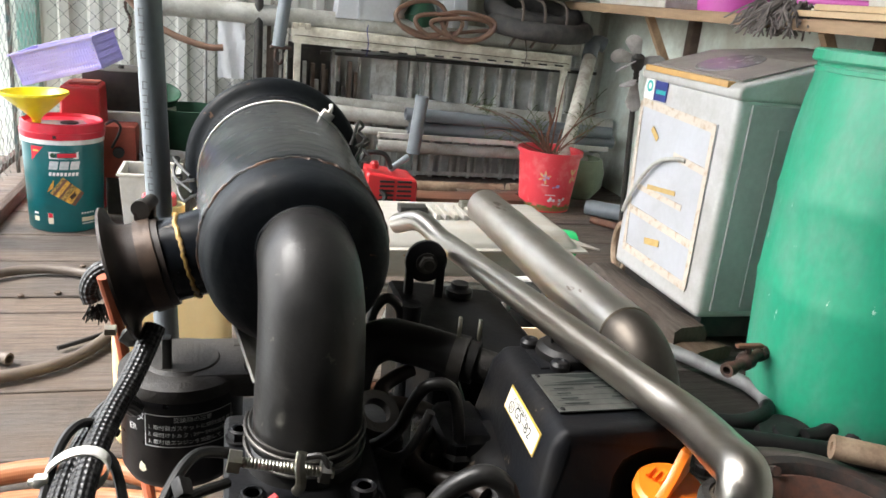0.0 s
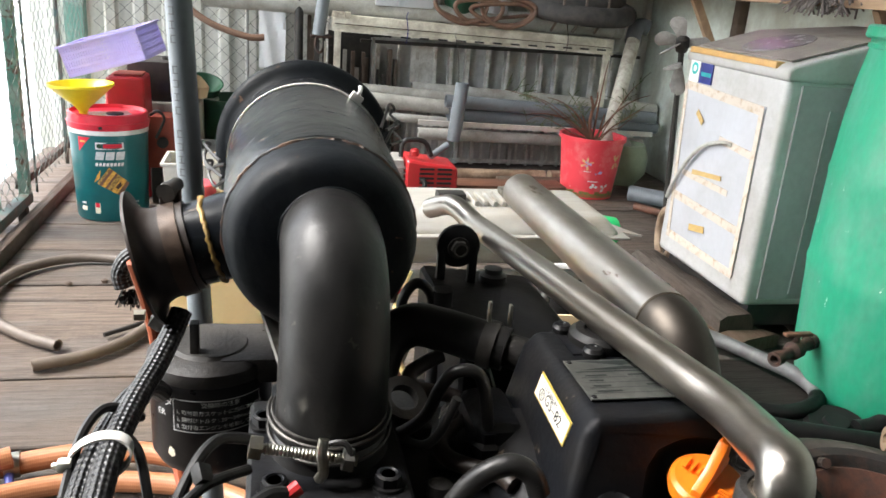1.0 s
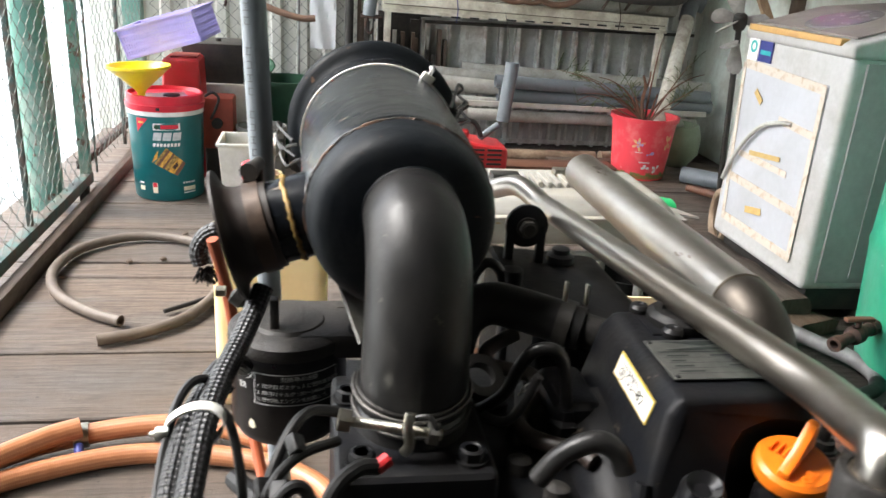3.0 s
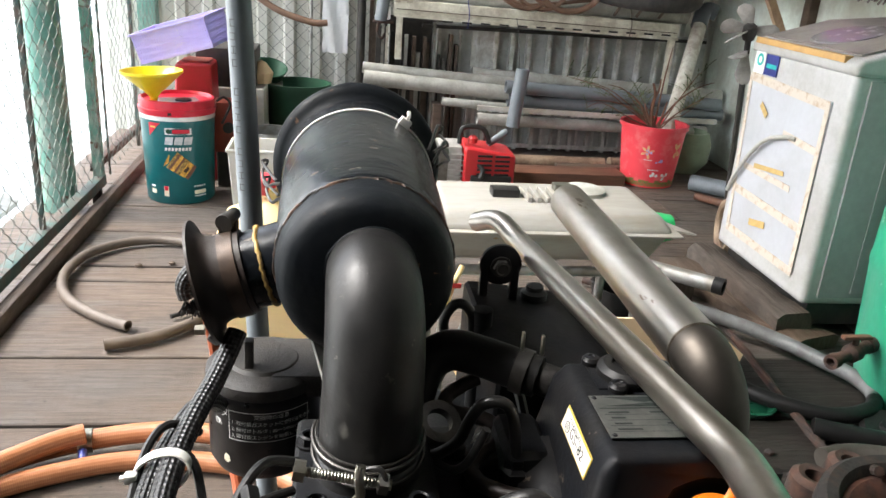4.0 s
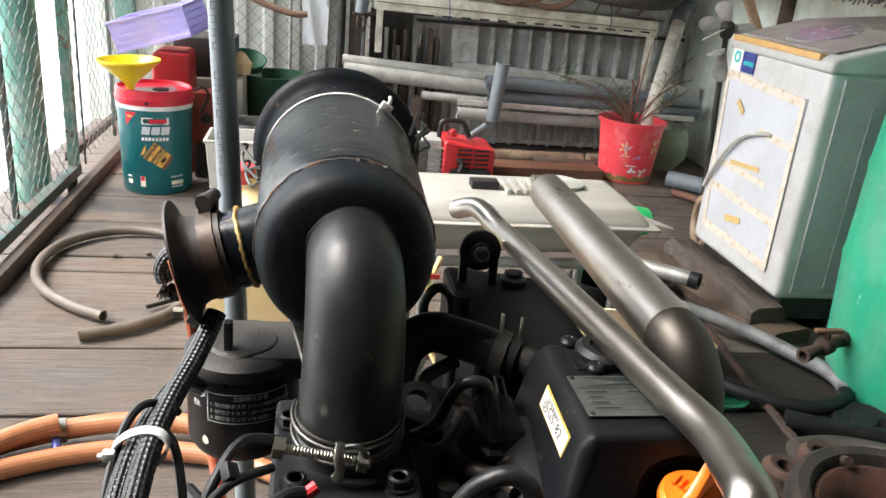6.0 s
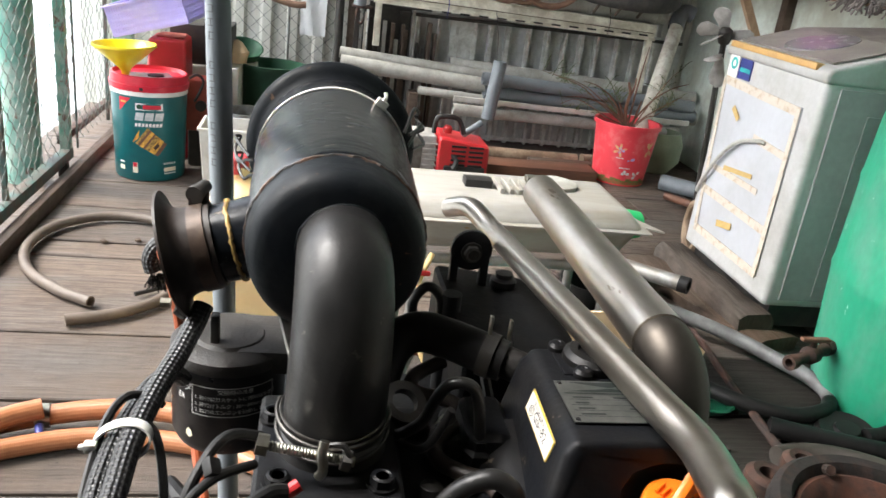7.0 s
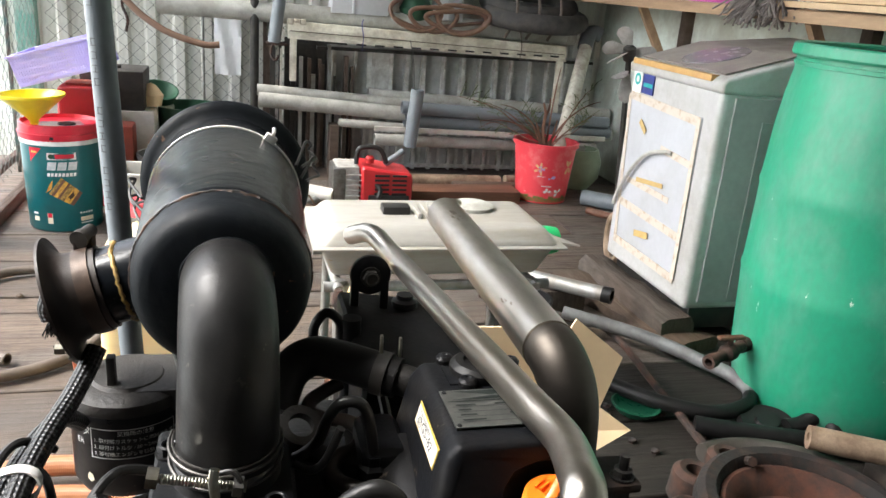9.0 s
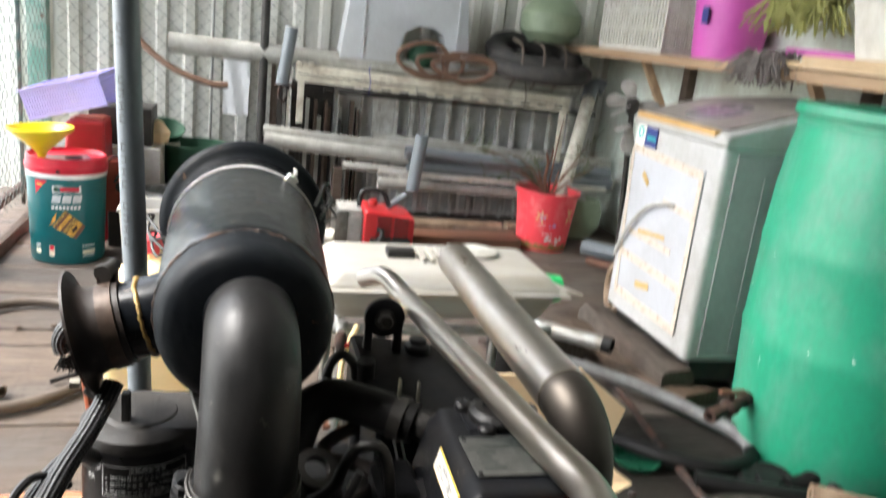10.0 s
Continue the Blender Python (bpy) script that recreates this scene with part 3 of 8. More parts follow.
def frame_matrix(origin, right, up):
    r, u = Vector(right).normalized(), Vector(up).normalized()
    n = r.cross(u).normalized()
    u = n.cross(r)
    m = Matrix.Identity(4)
    for i in range(3):
        m[i][0], m[i][1], m[i][2], m[i][3] = r[i], u[i], n[i], Vector(origin)[i]
    return m


def text_bm(body, size):
    cu = bpy.data.curves.new("lettering", "FONT")
    cu.body, cu.size, cu.align_x, cu.align_y = body, size, "LEFT", "BOTTOM"
    cu.resolution_u = 2
    ob = new("lettering", cu)
    dg = bpy.context.evaluated_depsgraph_get()
    dg.update()
    me = ob.evaluated_get(dg).to_mesh()
    bm = bmesh.new()
    bm.from_mesh(me)
    ob.evaluated_get(dg).to_mesh_clear()
    bpy.data.objects.remove(ob)
    bpy.data.curves.remove(cu)
    return bm


def flat_shape(bm, pts, m, lift=0.0):
    """A flat polygon with points in a label's plane."""
    bm.faces.new([bm.verts.new(m @ Vector((x, y, lift))) for x, y in pts])
    return bm


def rect_pts(x, y, w, h):
    return [(x, y), (x + w, y), (x + w, y + h), (x, y + h)]


def wrap(bm, centre, radius, start, z0, lean=0.0):
    """Bends a flat bmesh (x along, y up) round an upright cylinder; start: the angle of x = 0."""
    long_edges = [e for e in bm.edges if e.calc_length() > radius * 0.2]
    if long_edges:
        bmesh.ops.subdivide_edges(bm, edges=long_edges, cuts=6)
    for v in bm.verts:
        a = start + v.co.x / radius
        rr = radius + lean * v.co.y + v.co.z
        v.co = Vector((centre[0] + rr * math.cos(a), centre[1] + rr * math.sin(a), z0 + v.co.y))
    return bm


# ---- large structure ----
ground = part("ground", block((-300, -300, -1.3), (300, 300, -1.1)), WATER, None, "pale flat water below the raised deck")
tagged(ground, "pale flat water below the raised wooden deck", "water", kind="structure")

floor = thing("floor", (0.7, 1.5, 0.0), "weathered brown plank deck with dark gaps", "floor", kind="structure")
part("subfloor", block((-0.64, -2.2, -0.10), (2.16, 1.50, -0.06)), SOIL, floor)
part("subfloor", block((-0.12, 1.50, -0.10), (2.16, 2.05, -0.06)), SOIL, floor)
part("subfloor", block((-0.64, 2.05, -0.10), (2.16, 4.2, -0.06)), SOIL, floor)
GAPS = [-2.2, -1.92, -1.65, -1.37, -1.1, -0.82, -0.55, -0.27, 0.0, 0.28, 0.56, 0.84, 1.12, 1.26, 1.533, 1.812, 2.095, 2.260, 2.367, 2.53, 2.665, 2.93, 3.2, 3.48, 3.76, 4.16]
rng = random.Random(4)
for i, (y0, y1) in enumerate(zip(GAPS, GAPS[1:])):
    joint = rng.choice([0.35, 0.8, 1.2, 1.5]) if y0 > 2.5 else rng.choice([0.30, 0.45, 0.55])
    wide = 0.006 if y0 == 1.533 else 0.0
    for x0, x1 in ((-0.632, joint - 0.003), (joint + 0.003, 2.1)):
        bm = block((x0, y0 + 0.004 + wide, -0.045 - rng.uniform(0, 0.003)), (x1, y1 - 0.004, -rng.uniform(0, 0.006)))
        # Right-hand boards near the engine: oil and shade both painted in.
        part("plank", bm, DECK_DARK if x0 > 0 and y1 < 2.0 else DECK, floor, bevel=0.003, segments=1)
    bm = block((-0.92, y0 + 0.003, -0.045), (-0.668, y1 - 0.003, -rng.uniform(0.002, 0.006)))
    part("plank", bm, DECK, floor, bevel=0.003, segments=1)

kerb = tagged(part("kerb_beam", block((-0.666, -2.2, -0.05), (-0.634, 4.1, 0.042)), KERB_BROWN, None, bevel=0.005),
              "dark brown timber edge strip along the deck", "beam", kind="structure")

# back wall: corrugated sheet
bm = bmesh.new()
RIB = 0.128
xs = []
x = -0.95
while x < 2.2:
    xs += [(x, 0.0), (x + 0.060, 0.0), (x + 0.074, 0.022), (x + 0.114, 0.022)]
    x += RIB
rows = [[bm.verts.new((px, 4.2 - dy - lift, z)) for px, dy in xs] for z, lift in ((-0.1, 0), (2.6, 0))]
for a in range(len(xs) - 1):
    bm.faces.new((rows[0][a], rows[0][a + 1], rows[1][a + 1], rows[1][a]))
geo = bmesh.ops.extrude_face_region(bm, geom=bm.faces[:])
bmesh.ops.translate(bm, verts=[v for v in geo["geom"] if isinstance(v, bmesh.types.BMVert)], vec=(0, 0.03, 0))
bmesh.ops.recalc_face_normals(bm, faces=bm.faces)
tagged(part("wall_north", bm, WALL_SHEET, smooth=0), "pale grey-green corrugated metal sheet wall, stained", "wall", kind="structure")
tagged(part("wall_east", block((2.1, -2.2, -0.1), (2.22, 4.2, 2.6)), WALL_MINT), "mint-washed plaster wall with grey stains", "wall", kind="structure")
# South and west walls are unseen, added to keep light off the engine.
tagged(part("wall_south", block((-0.95, -2.3, -0.1), (2.1, -2.2, 2.6)), WALL_PLAIN), "plain grey unseen wall, added to block light", "wall", kind="structure")
tagged(part("wall_west", block((-0.95, -2.2, -0.1), (-0.85, 0.40, 2.6)), WALL_PLAIN), "plain grey unseen wall, added to block light", "wall", kind="structure")
# Unseen roof, kept dark so that black paint mirrors little light.
tagged(part("ceiling", block((-0.95, -2.3, 2.6), (2.22, 4.23, 2.68)), ROOF_SHEET), "plain dark grey sheet roof, unseen", "ceiling", kind="structure")

# fence on the open side
fence = thing("fence", (-0.72, 2.5, 0.0), "green painted chain-link fence with rusty posts", "fence", kind="structure")
part("post", turned([(0, 0), (0, 0.055), (2.6, 0.055), (2.6, 0)], (-0.79, 2.87, 0.0), n=28), POST_GREEN, fence, "thick post with peeling green paint")
for py, r, m_, top in ((3.02, 0.017, POST_GREEN, 2.6), (2.435, 0.008, POST_DARK, 2.6), (3.16, 0.004, POST_DARK, 2.6), (3.62, 0.007, POST_DARK, 2.6), (1.3, 0.02, POST_DARK, 2.6), (0.0, 0.02, POST_DARK, 2.6)):
    part("post", block((-0.70 - r, py - r, 0.045), (-0.70 + r, py + r, top)), m_, fence, bevel=0.003)
part("post", block((-0.76, 4.0, 0.0), (-0.68, 4.08, 2.6)), POST_GREEN, fence, bevel=0.004)
part("bottom_rail", block((-0.715, -2.0, 0.045), (-0.68, 3.037, 0.082)), POST_DARK, fence, bevel=0.003)
part("far_rail", block((-0.74, 3.05, 0.085), (-0.715, 4.0, 0.115)), RUST, fence, "rusty bottom rail", bevel=0.003)
part("middle_rail", bar((-0.70, -2.0, 1.3), (-0.70, 4.0, 1.3), 0.014), POST_DARK, fence)
part("foot", block((-0.705, 2.93, 0.0), (-0.675, 2.96, 0.05)), RUST, fence, "rusty foot bracket", bevel=0.003)


def chain_link(x_of, length, height, z0, cell=0.066, r=0.0010):
    """Zigzag wires that hook into one another; x_of(s, z, k) gives the place."""
    bm = bmesh.new()
    half = cell / 2
    cols = int(length / half)
    n_z = int(height / cell)
    verts, faces = [], []
    for c in range(cols):
        pts = []
        for k in range(n_z * 2 + 1):
            right = (k + c) % 2
            s = c * half + (half * 1.07 if right else -half * 0.07)
            pts.append(x_of(s, z0 + k * half, 1 if right else -1))
        for a, b in zip(pts, pts[1:]):
            d = (Vector(b) - Vector(a)).normalized()
            u = d.orthogonal().normalized()
            w = d.cross(u)
            base = len(verts)
            for p in (a, b):
                for q in range(4):
                    verts.append(Vector(p) + r * (u * math.cos(q * 1.5708) + w * math.sin(q * 1.5708)))
            for q in range(4):
                j = (q + 1) % 4
                faces.append((base + q, base + j, base + 4 + j, base + 4 + q))
    me = bpy.data.meshes.new("wire")
    me.from_pydata(verts, [], faces)
    bm.from_mesh(me)
    bmesh.ops.recalc_face_normals(bm, faces=bm.faces)
    return bm


part("wire_mesh", chain_link(lambda s, z, k: (-0.672 + 0.002 * k + 0.006 * math.sin(s * 7 + z * 3), 1.2 + s, z), 2.8, 1.35, 0.1), WIRE, fence, smooth=60)
part("wire_mesh", chain_link(lambda s, z, k: (-0.66 + s, 4.13 + 0.002 * k, z), 1.1, 1.2, 0.0), WIRE, fence, smooth=60)
tagged(part("tension_wire", bar((0.02, 4.12, 0), (0.02, 4.12, 1.6), 0.006), GALV), "thin grey upright wire rod on the wall", "rod")
ramp = part("ramp_board", block((-1.75, 1.4, 0.12), (-0.95, 3.0, 0.15), pose(0, 0, 0, 0, 24, 0)), GALV, None)
tagged(ramp, "grey sloping board outside the fence", "board", kind="structure")

# ---- shelf on the plaster wall ----
shelf = thing("wall_shelf", (1.95, 2.6, 0.9), "rough wooden wall shelf on brackets with a loose board", "shelf")
part("board", block((1.80, 0.9, 0.905), (2.1, 4.15, 0.935)), SHELF_WOOD, shelf, bevel=0.003)
part("front_edge", block((1.775, 0.9, 0.895), (1.798, 4.15, 0.93)), SHELF_WOOD, shelf, bevel=0.003)
for by in (3.28, 2.2):
    part("bracket", block((2.06, by, 0.45), (2.1, by + 0.05, 0.905)), DARK_WOOD, shelf, bevel=0.003)
    part("brace", tube([(2.08, by + 0.02, 0.52), (1.85, by + 0.02, 0.9)], 0.022, n=4, steps=1), SHELF_WOOD, shelf)

crate = thing("plastic_crate", (1.93, 3.45, 0.935), "white plastic crate with slotted sides on the shelf", "crate")
for name, lo, hi in (("floor_panel", (1.83, 3.15, 0.936), (2.07, 3.75, 0.945)), ):
    part(name, block(lo, hi), BIN_WHITE, crate)


def slotted_wall(parent, a, b, z0, z1, material, slots, bands=3, thick=0.006, skew=(0, 0)):
    """A side made of upright strips between level bands, from a to b."""
    a, b = Vector((*a, 0)), Vector((*b, 0))
    d = (b - a)
    turn = Matrix.Rotation(math.atan2(d.y, d.x), 4, "Z")
    bm = bmesh.new()
    for k in range(slots + 1):
        p = a + d * (k / slots)
        w = d.length / slots * 0.24
        box(bm, (p.x - w, p.y - thick / 2, z0), (p.x + w, p.y + thick / 2, z1), turn)
    mid = (a + b) / 2
    for k in range(bands):
        z = z0 + (z1 - z0) * k / (bands - 1)
        h = 0.006 if 0 < k < bands - 1 else 0.011
        box(bm, (mid.x - d.length / 2, mid.y - thick * 0.7, z - h), (mid.x + d.length / 2, mid.y + thick * 0.7, z + h), turn)
    return tagged(part("slotted_side", bm, material, parent, smooth=0), kind="stuff")


for a, b in (((1.83, 3.15), (1.83, 3.75)), ((2.07, 3.15), (2.07, 3.75)), ((1.83, 3.15), (2.07, 3.15)), ((1.83, 3.75), (2.07, 3.75))):
    slotted_wall(crate, a, b, 0.95, 1.19, BIN_WHITE, 22, 4)

tub = thing("magenta_tub", (1.95, 2.85, 0.935), "magenta plastic tub with a blue mark on the shelf", "tub")
part("body", turned([(0, 0), (0, 0.125), (0.30, 0.15), (0.30, 0.144), (0.01, 0.119), (0.01, 0)], (1.945, 2.86, 0.936)), MAGENTA, tub)
part("mark", block((1.803, 2.80, 1.06), (1.806, 2.84, 1.12)), STICKER_BLUE, tub)


def strands(bm, base, spread, drop, count, r, seed, out=(0, 0, 0)):
    g = random.Random(seed)
    for _ in range(count):
        a = Vector(base) + Vector([g.uniform(-s, s) for s in spread])
        e = a + Vector((g.uniform(-1, 1) * spread[0] + out[0], g.uniform(-1, 1) * spread[1] + out[1], -drop * g.uniform(0.6, 1.1)))
        m = (a + e) / 2 + Vector((g.uniform(-1, 1), g.uniform(-1, 1), g.uniform(0, 1))) * min(0.02, drop * 0.2)
        sweep(bm, [a, m, e], r, n=5, steps=3)
    return bm


mop = thing("string_mop", (1.86, 2.36, 0.94), "grey string mop lying over the shelf edge", "mop")
yarn = part("yarn", strands(bmesh.new(), (1.80, 2.38, 0.965), (0.045, 0.10, 0.02), 0.075, 260, 0.0032, 3, (-0.025, 0, 0)), MOP_GREY, mop)
tagged(yarn, kind="stuff")
part("handle", bar((1.84, 2.36, 0.985), (2.02, 1.85, 0.985), 0.011), MAGENTA, mop)
broom = thing("broom", (1.9, 2.25, 0.95), "yellow-green bristled broom head on the shelf", "broom")
bris = part("bristles", strands(bmesh.new(), (1.92, 2.42, 1.16), (0.06, 0.14, 0.02), 0.10, 160, 0.0035, 7, (-0.02, 0, 0)), BROOM_GREEN, broom)
tagged(bris, kind="stuff")
part("handle", bar((1.93, 2.42, 1.17), (2.0, 1.9, 1.2), 0.011), SHELF_WOOD, broom)
part("stock", block((1.87, 2.28, 1.15), (1.98, 2.56, 1.185)), BROOM_GREEN, broom, bevel=0.006)
planter = thing("planter_box", (1.92, 2.0, 0.96), "cream plastic planter box tapering downwards", "planter")
bm = bmesh.new()
lathe(bm, [(0, 0), (0, 0.10), (0.16, 0.135), (0.16, 0.125), (0.01, 0.092), (0.01, 0)], (0, 0, 0), n=4)
bmesh.ops.transform(bm, verts=bm.verts, matrix=pose(1.92, 2.0, 0.975, 0, 0, 45))
part("body", bm, BIN_WHITE, planter, smooth=0)
for k, (y0, y1, z, dx) in enumerate(((1.55, 2.32, 0.937, 0.0), (1.30, 2.22, 0.957, 0.02))):
    tagged(part("loose_board", block((1.77 + dx, y0, z), (2.03, y1, z + 0.018)), LIGHT_WOOD, None, bevel=0.003),
           "pale loose board lying on the shelf", "board", "boards on the shelf")

# ---- back of the shed: stacked sheets, rack, pipes ----
stack = thing("sheet_stack", (1.3, 4.1, 0.0), "stack of grey ribbed metal sheets standing against the wall", "metal sheets")
part("sheet", block((0.62, 4.095, 0.0), (2.03, 4.11, 0.60)), SHEET_GREY, stack)
rng = random.Random(11)
xk = 0.63
while xk < 2.02:
    w = rng.choice([0.012, 0.016, 0.02])
    part("rib", block((xk, 4.050 - rng.uniform(0, 0.012), 0.0), (xk + w, 4.094, 0.585 + rng.uniform(-0.012, 0.006))), SHEET_RIB, stack)
    part("rib", block((xk + 0.05, 4.018 - rng.uniform(0, 0.008), 0.0), (xk + 0.05 + w, 4.05, 0.215 + rng.uniform(-0.01, 0.008))), SHEET_RIB, stack)
    xk += rng.choice([0.085, 0.095, 0.11])
part("sheet", block((0.78, 4.052, 0.0), (2.0, 4.06, 0.22)), SHEET_GREY, stack)
part("edge_angle", block((0.55, 4.03, 0.577), (2.0, 4.06, 0.592)), DARK_METAL, stack)
part("edge_angle", block((0.70, 4.012, 0.012), (2.0, 4.016, 0.030)), SHEET_RIB, stack)
# Added dark board gives the gaps between the bars their deep shade.
part("dark_backing", block((0.40, 4.112, 0.0), (0.66, 4.118, 0.62)), DARK_METAL, stack, "dark board added for the shade behind the bars")
part("patch_panel", block((0.80, 4.052, 0.40), (0.93, 4.060, 0.585)), SHEET_RIB, stack)

bars = thing("loose_bars", (0.5, 4.05, 0.0), "bundle of thin wood and metal bars leaning upright", "bars")
for k in range(17):
    bx = 0.30 + k * 0.026 + rng.uniform(-0.008, 0.008)
    top = rng.uniform(0.4, 0.62) if k > 4 else rng.uniform(0.55, 0.72)
    w = rng.uniform(0.005, 0.012)
    part("bar", block((bx - w, 4.0 + rng.uniform(0, 0.05), 0.0), (bx + w, 4.06, top)), rng.choice([DARK_WOOD, DARK_METAL, GALV, PVC_OLD, DARK_METAL]), bars)

rack = thing("pipe_rack", (1.1, 3.9, 0.0), "cream plastic channel rack carrying old pipes", "rack")
slope = math.degrees(math.atan2(0.033, 1.36))
part("top_channel", block((0.40, 3.86, 0.652), (1.77, 3.94, 0.692), pose(0, 0, 0, 0, slope, 0)), CREAM_CHANNEL, rack, bevel=0.004)
part("channel_lip", block((0.40, 3.852, 0.617), (1.77, 3.862, 0.630), pose(0, 0, 0, 0, slope, 0)), CREAM_CHANNEL, rack)
part("channel_web", block((0.40, 3.868, 0.628), (1.77, 3.93, 0.656), pose(0, 0, 0, 0, slope, 0)), CREAM_CHANNEL, rack)
for lx, z0, z1 in ((0.412, 0.44, 0.64), (1.735, 0.33, 0.60)):
    part("leg", block((lx, 3.87, z0), (lx + 0.03, 3.90, z1)), CREAM_CHANNEL, rack, bevel=0.003)
for k in range(3):
    part("end_block", block((0.40 + 0.028 * k, 3.85, 0.695 + 0.01 * (k % 2)), (0.425 + 0.028 * k, 3.90, 0.72)), CREAM_CHANNEL, rack, bevel=0.003)

for k in range(15):
    sx = 0.45 + 0.088 * k
    part("slot", block((sx, 3.8495, 0.6200 - 0.0004), (sx + 0.045, 3.8525, 0.6275), pose(0, 0, 0, 0, slope, 0)), PRINT_BLACK, rack, smooth=0)
part("web_line", block((0.41, 3.858, 0.6495), (1.76, 3.8605, 0.6525), pose(0, 0, 0, 0, slope, 0)), DARK_WOOD, rack, "dark seam along the channel", smooth=0)
for sx in (0.74, 1.52):
    part("wire_tie", tube([(sx, 3.845, 0.60), (sx + 0.004, 3.842, 0.66), (sx - 0.004, 3.85, 0.715), (sx + 0.01, 3.90, 0.735)], 0.0022, n=6), STICKER_BLUE if sx < 1 else DRY_HOSE, rack, "twisted tie")


def long_pipe(label, a, b, r, m_, wall=0.004):
    return tagged(part("pipe", hollow(a, b, r, wall), m_), label, "pipe", "pipes stacked at the back")


big = long_pipe("long weathered grey pipe lying on the rack", (-0.17, 4.0, 0.742), (1.80, 3.96, 0.720), 0.046, PVC_OLD)
part("end_cap", turned([(0, 0), (0, 0.046), (0.05, 0.046), (0.055, 0)], (1.79, 3.96, 0.720), (1, -0.02, 0)), PVC_OLD, big, "grey coupling")
pb = long_pipe("pale dirty pipe resting in front of the sheets", (0.27, 3.86, 0.352), (2.06, 3.84, 0.246), 0.035, PVC_OLD)
long_pipe("weathered brownish pipe in front of the sheets", (0.265, 3.90, 0.392), (1.02, 3.885, 0.352), 0.026, PVC_OLD)
long_pipe("pale grey pipe standing out under the batten", (0.64, 3.83, 0.262), (0.95, 3.82, 0.250), 0.020, PVC_OLD)
long_pipe("grey plastic pipe in the stack", (0.79, 3.92, 0.385), (2.07, 3.92, 0.335), 0.033, PVC_OLD)
long_pipe("dark grey plastic pipe in the stack", (0.93, 3.77, 0.356), (2.00, 3.77, 0.316), 0.030, PVC_GREY)
long_pipe("grey plastic pipe in the stack", (0.95, 3.80, 0.29), (2.03, 3.80, 0.265), 0.033, PVC_GREY)
tagged(part("white_batten", block((0.80, 3.735, 0.235), (1.985, 3.75, 0.258), pose(0, 0, 0, 0, 0.8, 0)), BIN_WHITE), "dirty white batten with rust streaks", "batten")
long_pipe("pale grey pipe under the batten", (0.81, 3.79, 0.195), (1.96, 3.79, 0.178), 0.028, PVC_OLD)
part("pipe_support", block((0.60, 3.80, 0.0), (0.64, 3.90, 0.25)), DARK_WOOD, pb)
part("pipe_support", block((1.90, 3.78, 0.0), (1.95, 3.93, 0.15)), DARK_WOOD, pb)
stub = thing("hanging_pipe", (0.966, 3.66, 0.19), "short grey pipe length hung upright by a wire", "pipe")
part("pipe", hollow((0.955, 3.66, 0.19), (0.978, 3.66, 0.455), 0.031, 0.003), PVC_GREY, stub)
part("wire", tube([(0.968, 3.69, 0.44), (0.97, 3.75, 0.56), (0.97, 3.86, 0.66)], 0.0015, n=5), DARK_METAL, stub)
upright = tagged(part("upright_pipe", hollow((0.340, 3.885, 0.61), (0.372, 3.885, 0.87), 0.029, 0.003), PVC_GREY), "short upright grey pipe beside the rack", "pipe")
br = thing("rusty_bracket", (0.35, 3.93, 0.0), "rusty steel bracket holding the upright pipe", "bracket")
part("post", block((0.325, 3.925, 0.0), (0.345, 3.945, 0.60)), DARK_METAL, br)
part("post", block((0.370, 3.925, 0.0), (0.380, 3.945, 0.58)), PVC_DIRTY, br)
part("seat_plate", block((0.305, 3.86, 0.598), (0.40, 3.95, 0.610)), RUST, br, bevel=0.002)
part("hook", tube([(0.33, 3.86, 0.60), (0.325, 3.85, 0.56), (0.345, 3.845, 0.535), (0.36, 3.85, 0.555)], 0.006, n=8), RUST, br)
tagged(part("black_pole", bar((0.255, 3.95, 0.0), (0.255, 3.98, 1.3), 0.02), DARK_METAL), "thin black upright pole", "pole")
bm = bmesh.new()
g = random.Random(12)
grid = [[bm.verts.new((0.075 + 0.012 * c + g.uniform(-0.002, 0.002), 3.985 + 0.005 * math.sin(c * 0.9 + r * 0.3) + g.uniform(-0.0025, 0.0025), 0.44 + 0.022 * r + g.uniform(-0.003, 0.003))) for c in range(11)] for r in range(13)]
for r in range(12):
    for c in range(10):
        bm.faces.new((grid[r][c], grid[r][c + 1], grid[r + 1][c + 1], grid[r + 1][c]))
back = bmesh.ops.extrude_face_region(bm, geom=bm.faces[:])
bmesh.ops.translate(bm, verts=[v for v in back["geom"] if isinstance(v, bmesh.types.BMVert)], vec=(0, 0.002, 0))
bmesh.ops.recalc_face_normals(bm, faces=bm.faces)
tagged(part("hanging_sheet", bm, CLEAR, None, smooth=20), "crumpled white plastic sheet hanging on the wall", "plastic sheet")
pvc = thing("bent_pipe", (1.62, 3.42, 0.06), "soil-stained pipe with a grey elbow leaning in the bucket", "pipe")
part("shaft", hollow((1.612, 3.47, 0.12), (1.905, 3.93, 0.70), 0.034, 0.003), PVC_DIRTY, pvc)
part("elbow", tube([(1.885, 3.905, 0.67), (1.915, 3.95, 0.725), (1.945, 3.96, 0.745), (1.985, 3.95, 0.735)], 0.039, n=18, wall=0.004), PVC_GREY, pvc)
for k, (a, b, r, m_) in enumerate((((0.86, 3.62, 0.036), (1.40, 3.62, 0.036), 0.034, LOG_WOOD), ((1.45, 3.68, 0.03), (1.62, 3.70, 0.03), 0.028, LOG_WOOD))):
    tagged(part("log", bar(a, b, r), m_), "short round reddish-brown log on the deck", "log", "timber at the back")
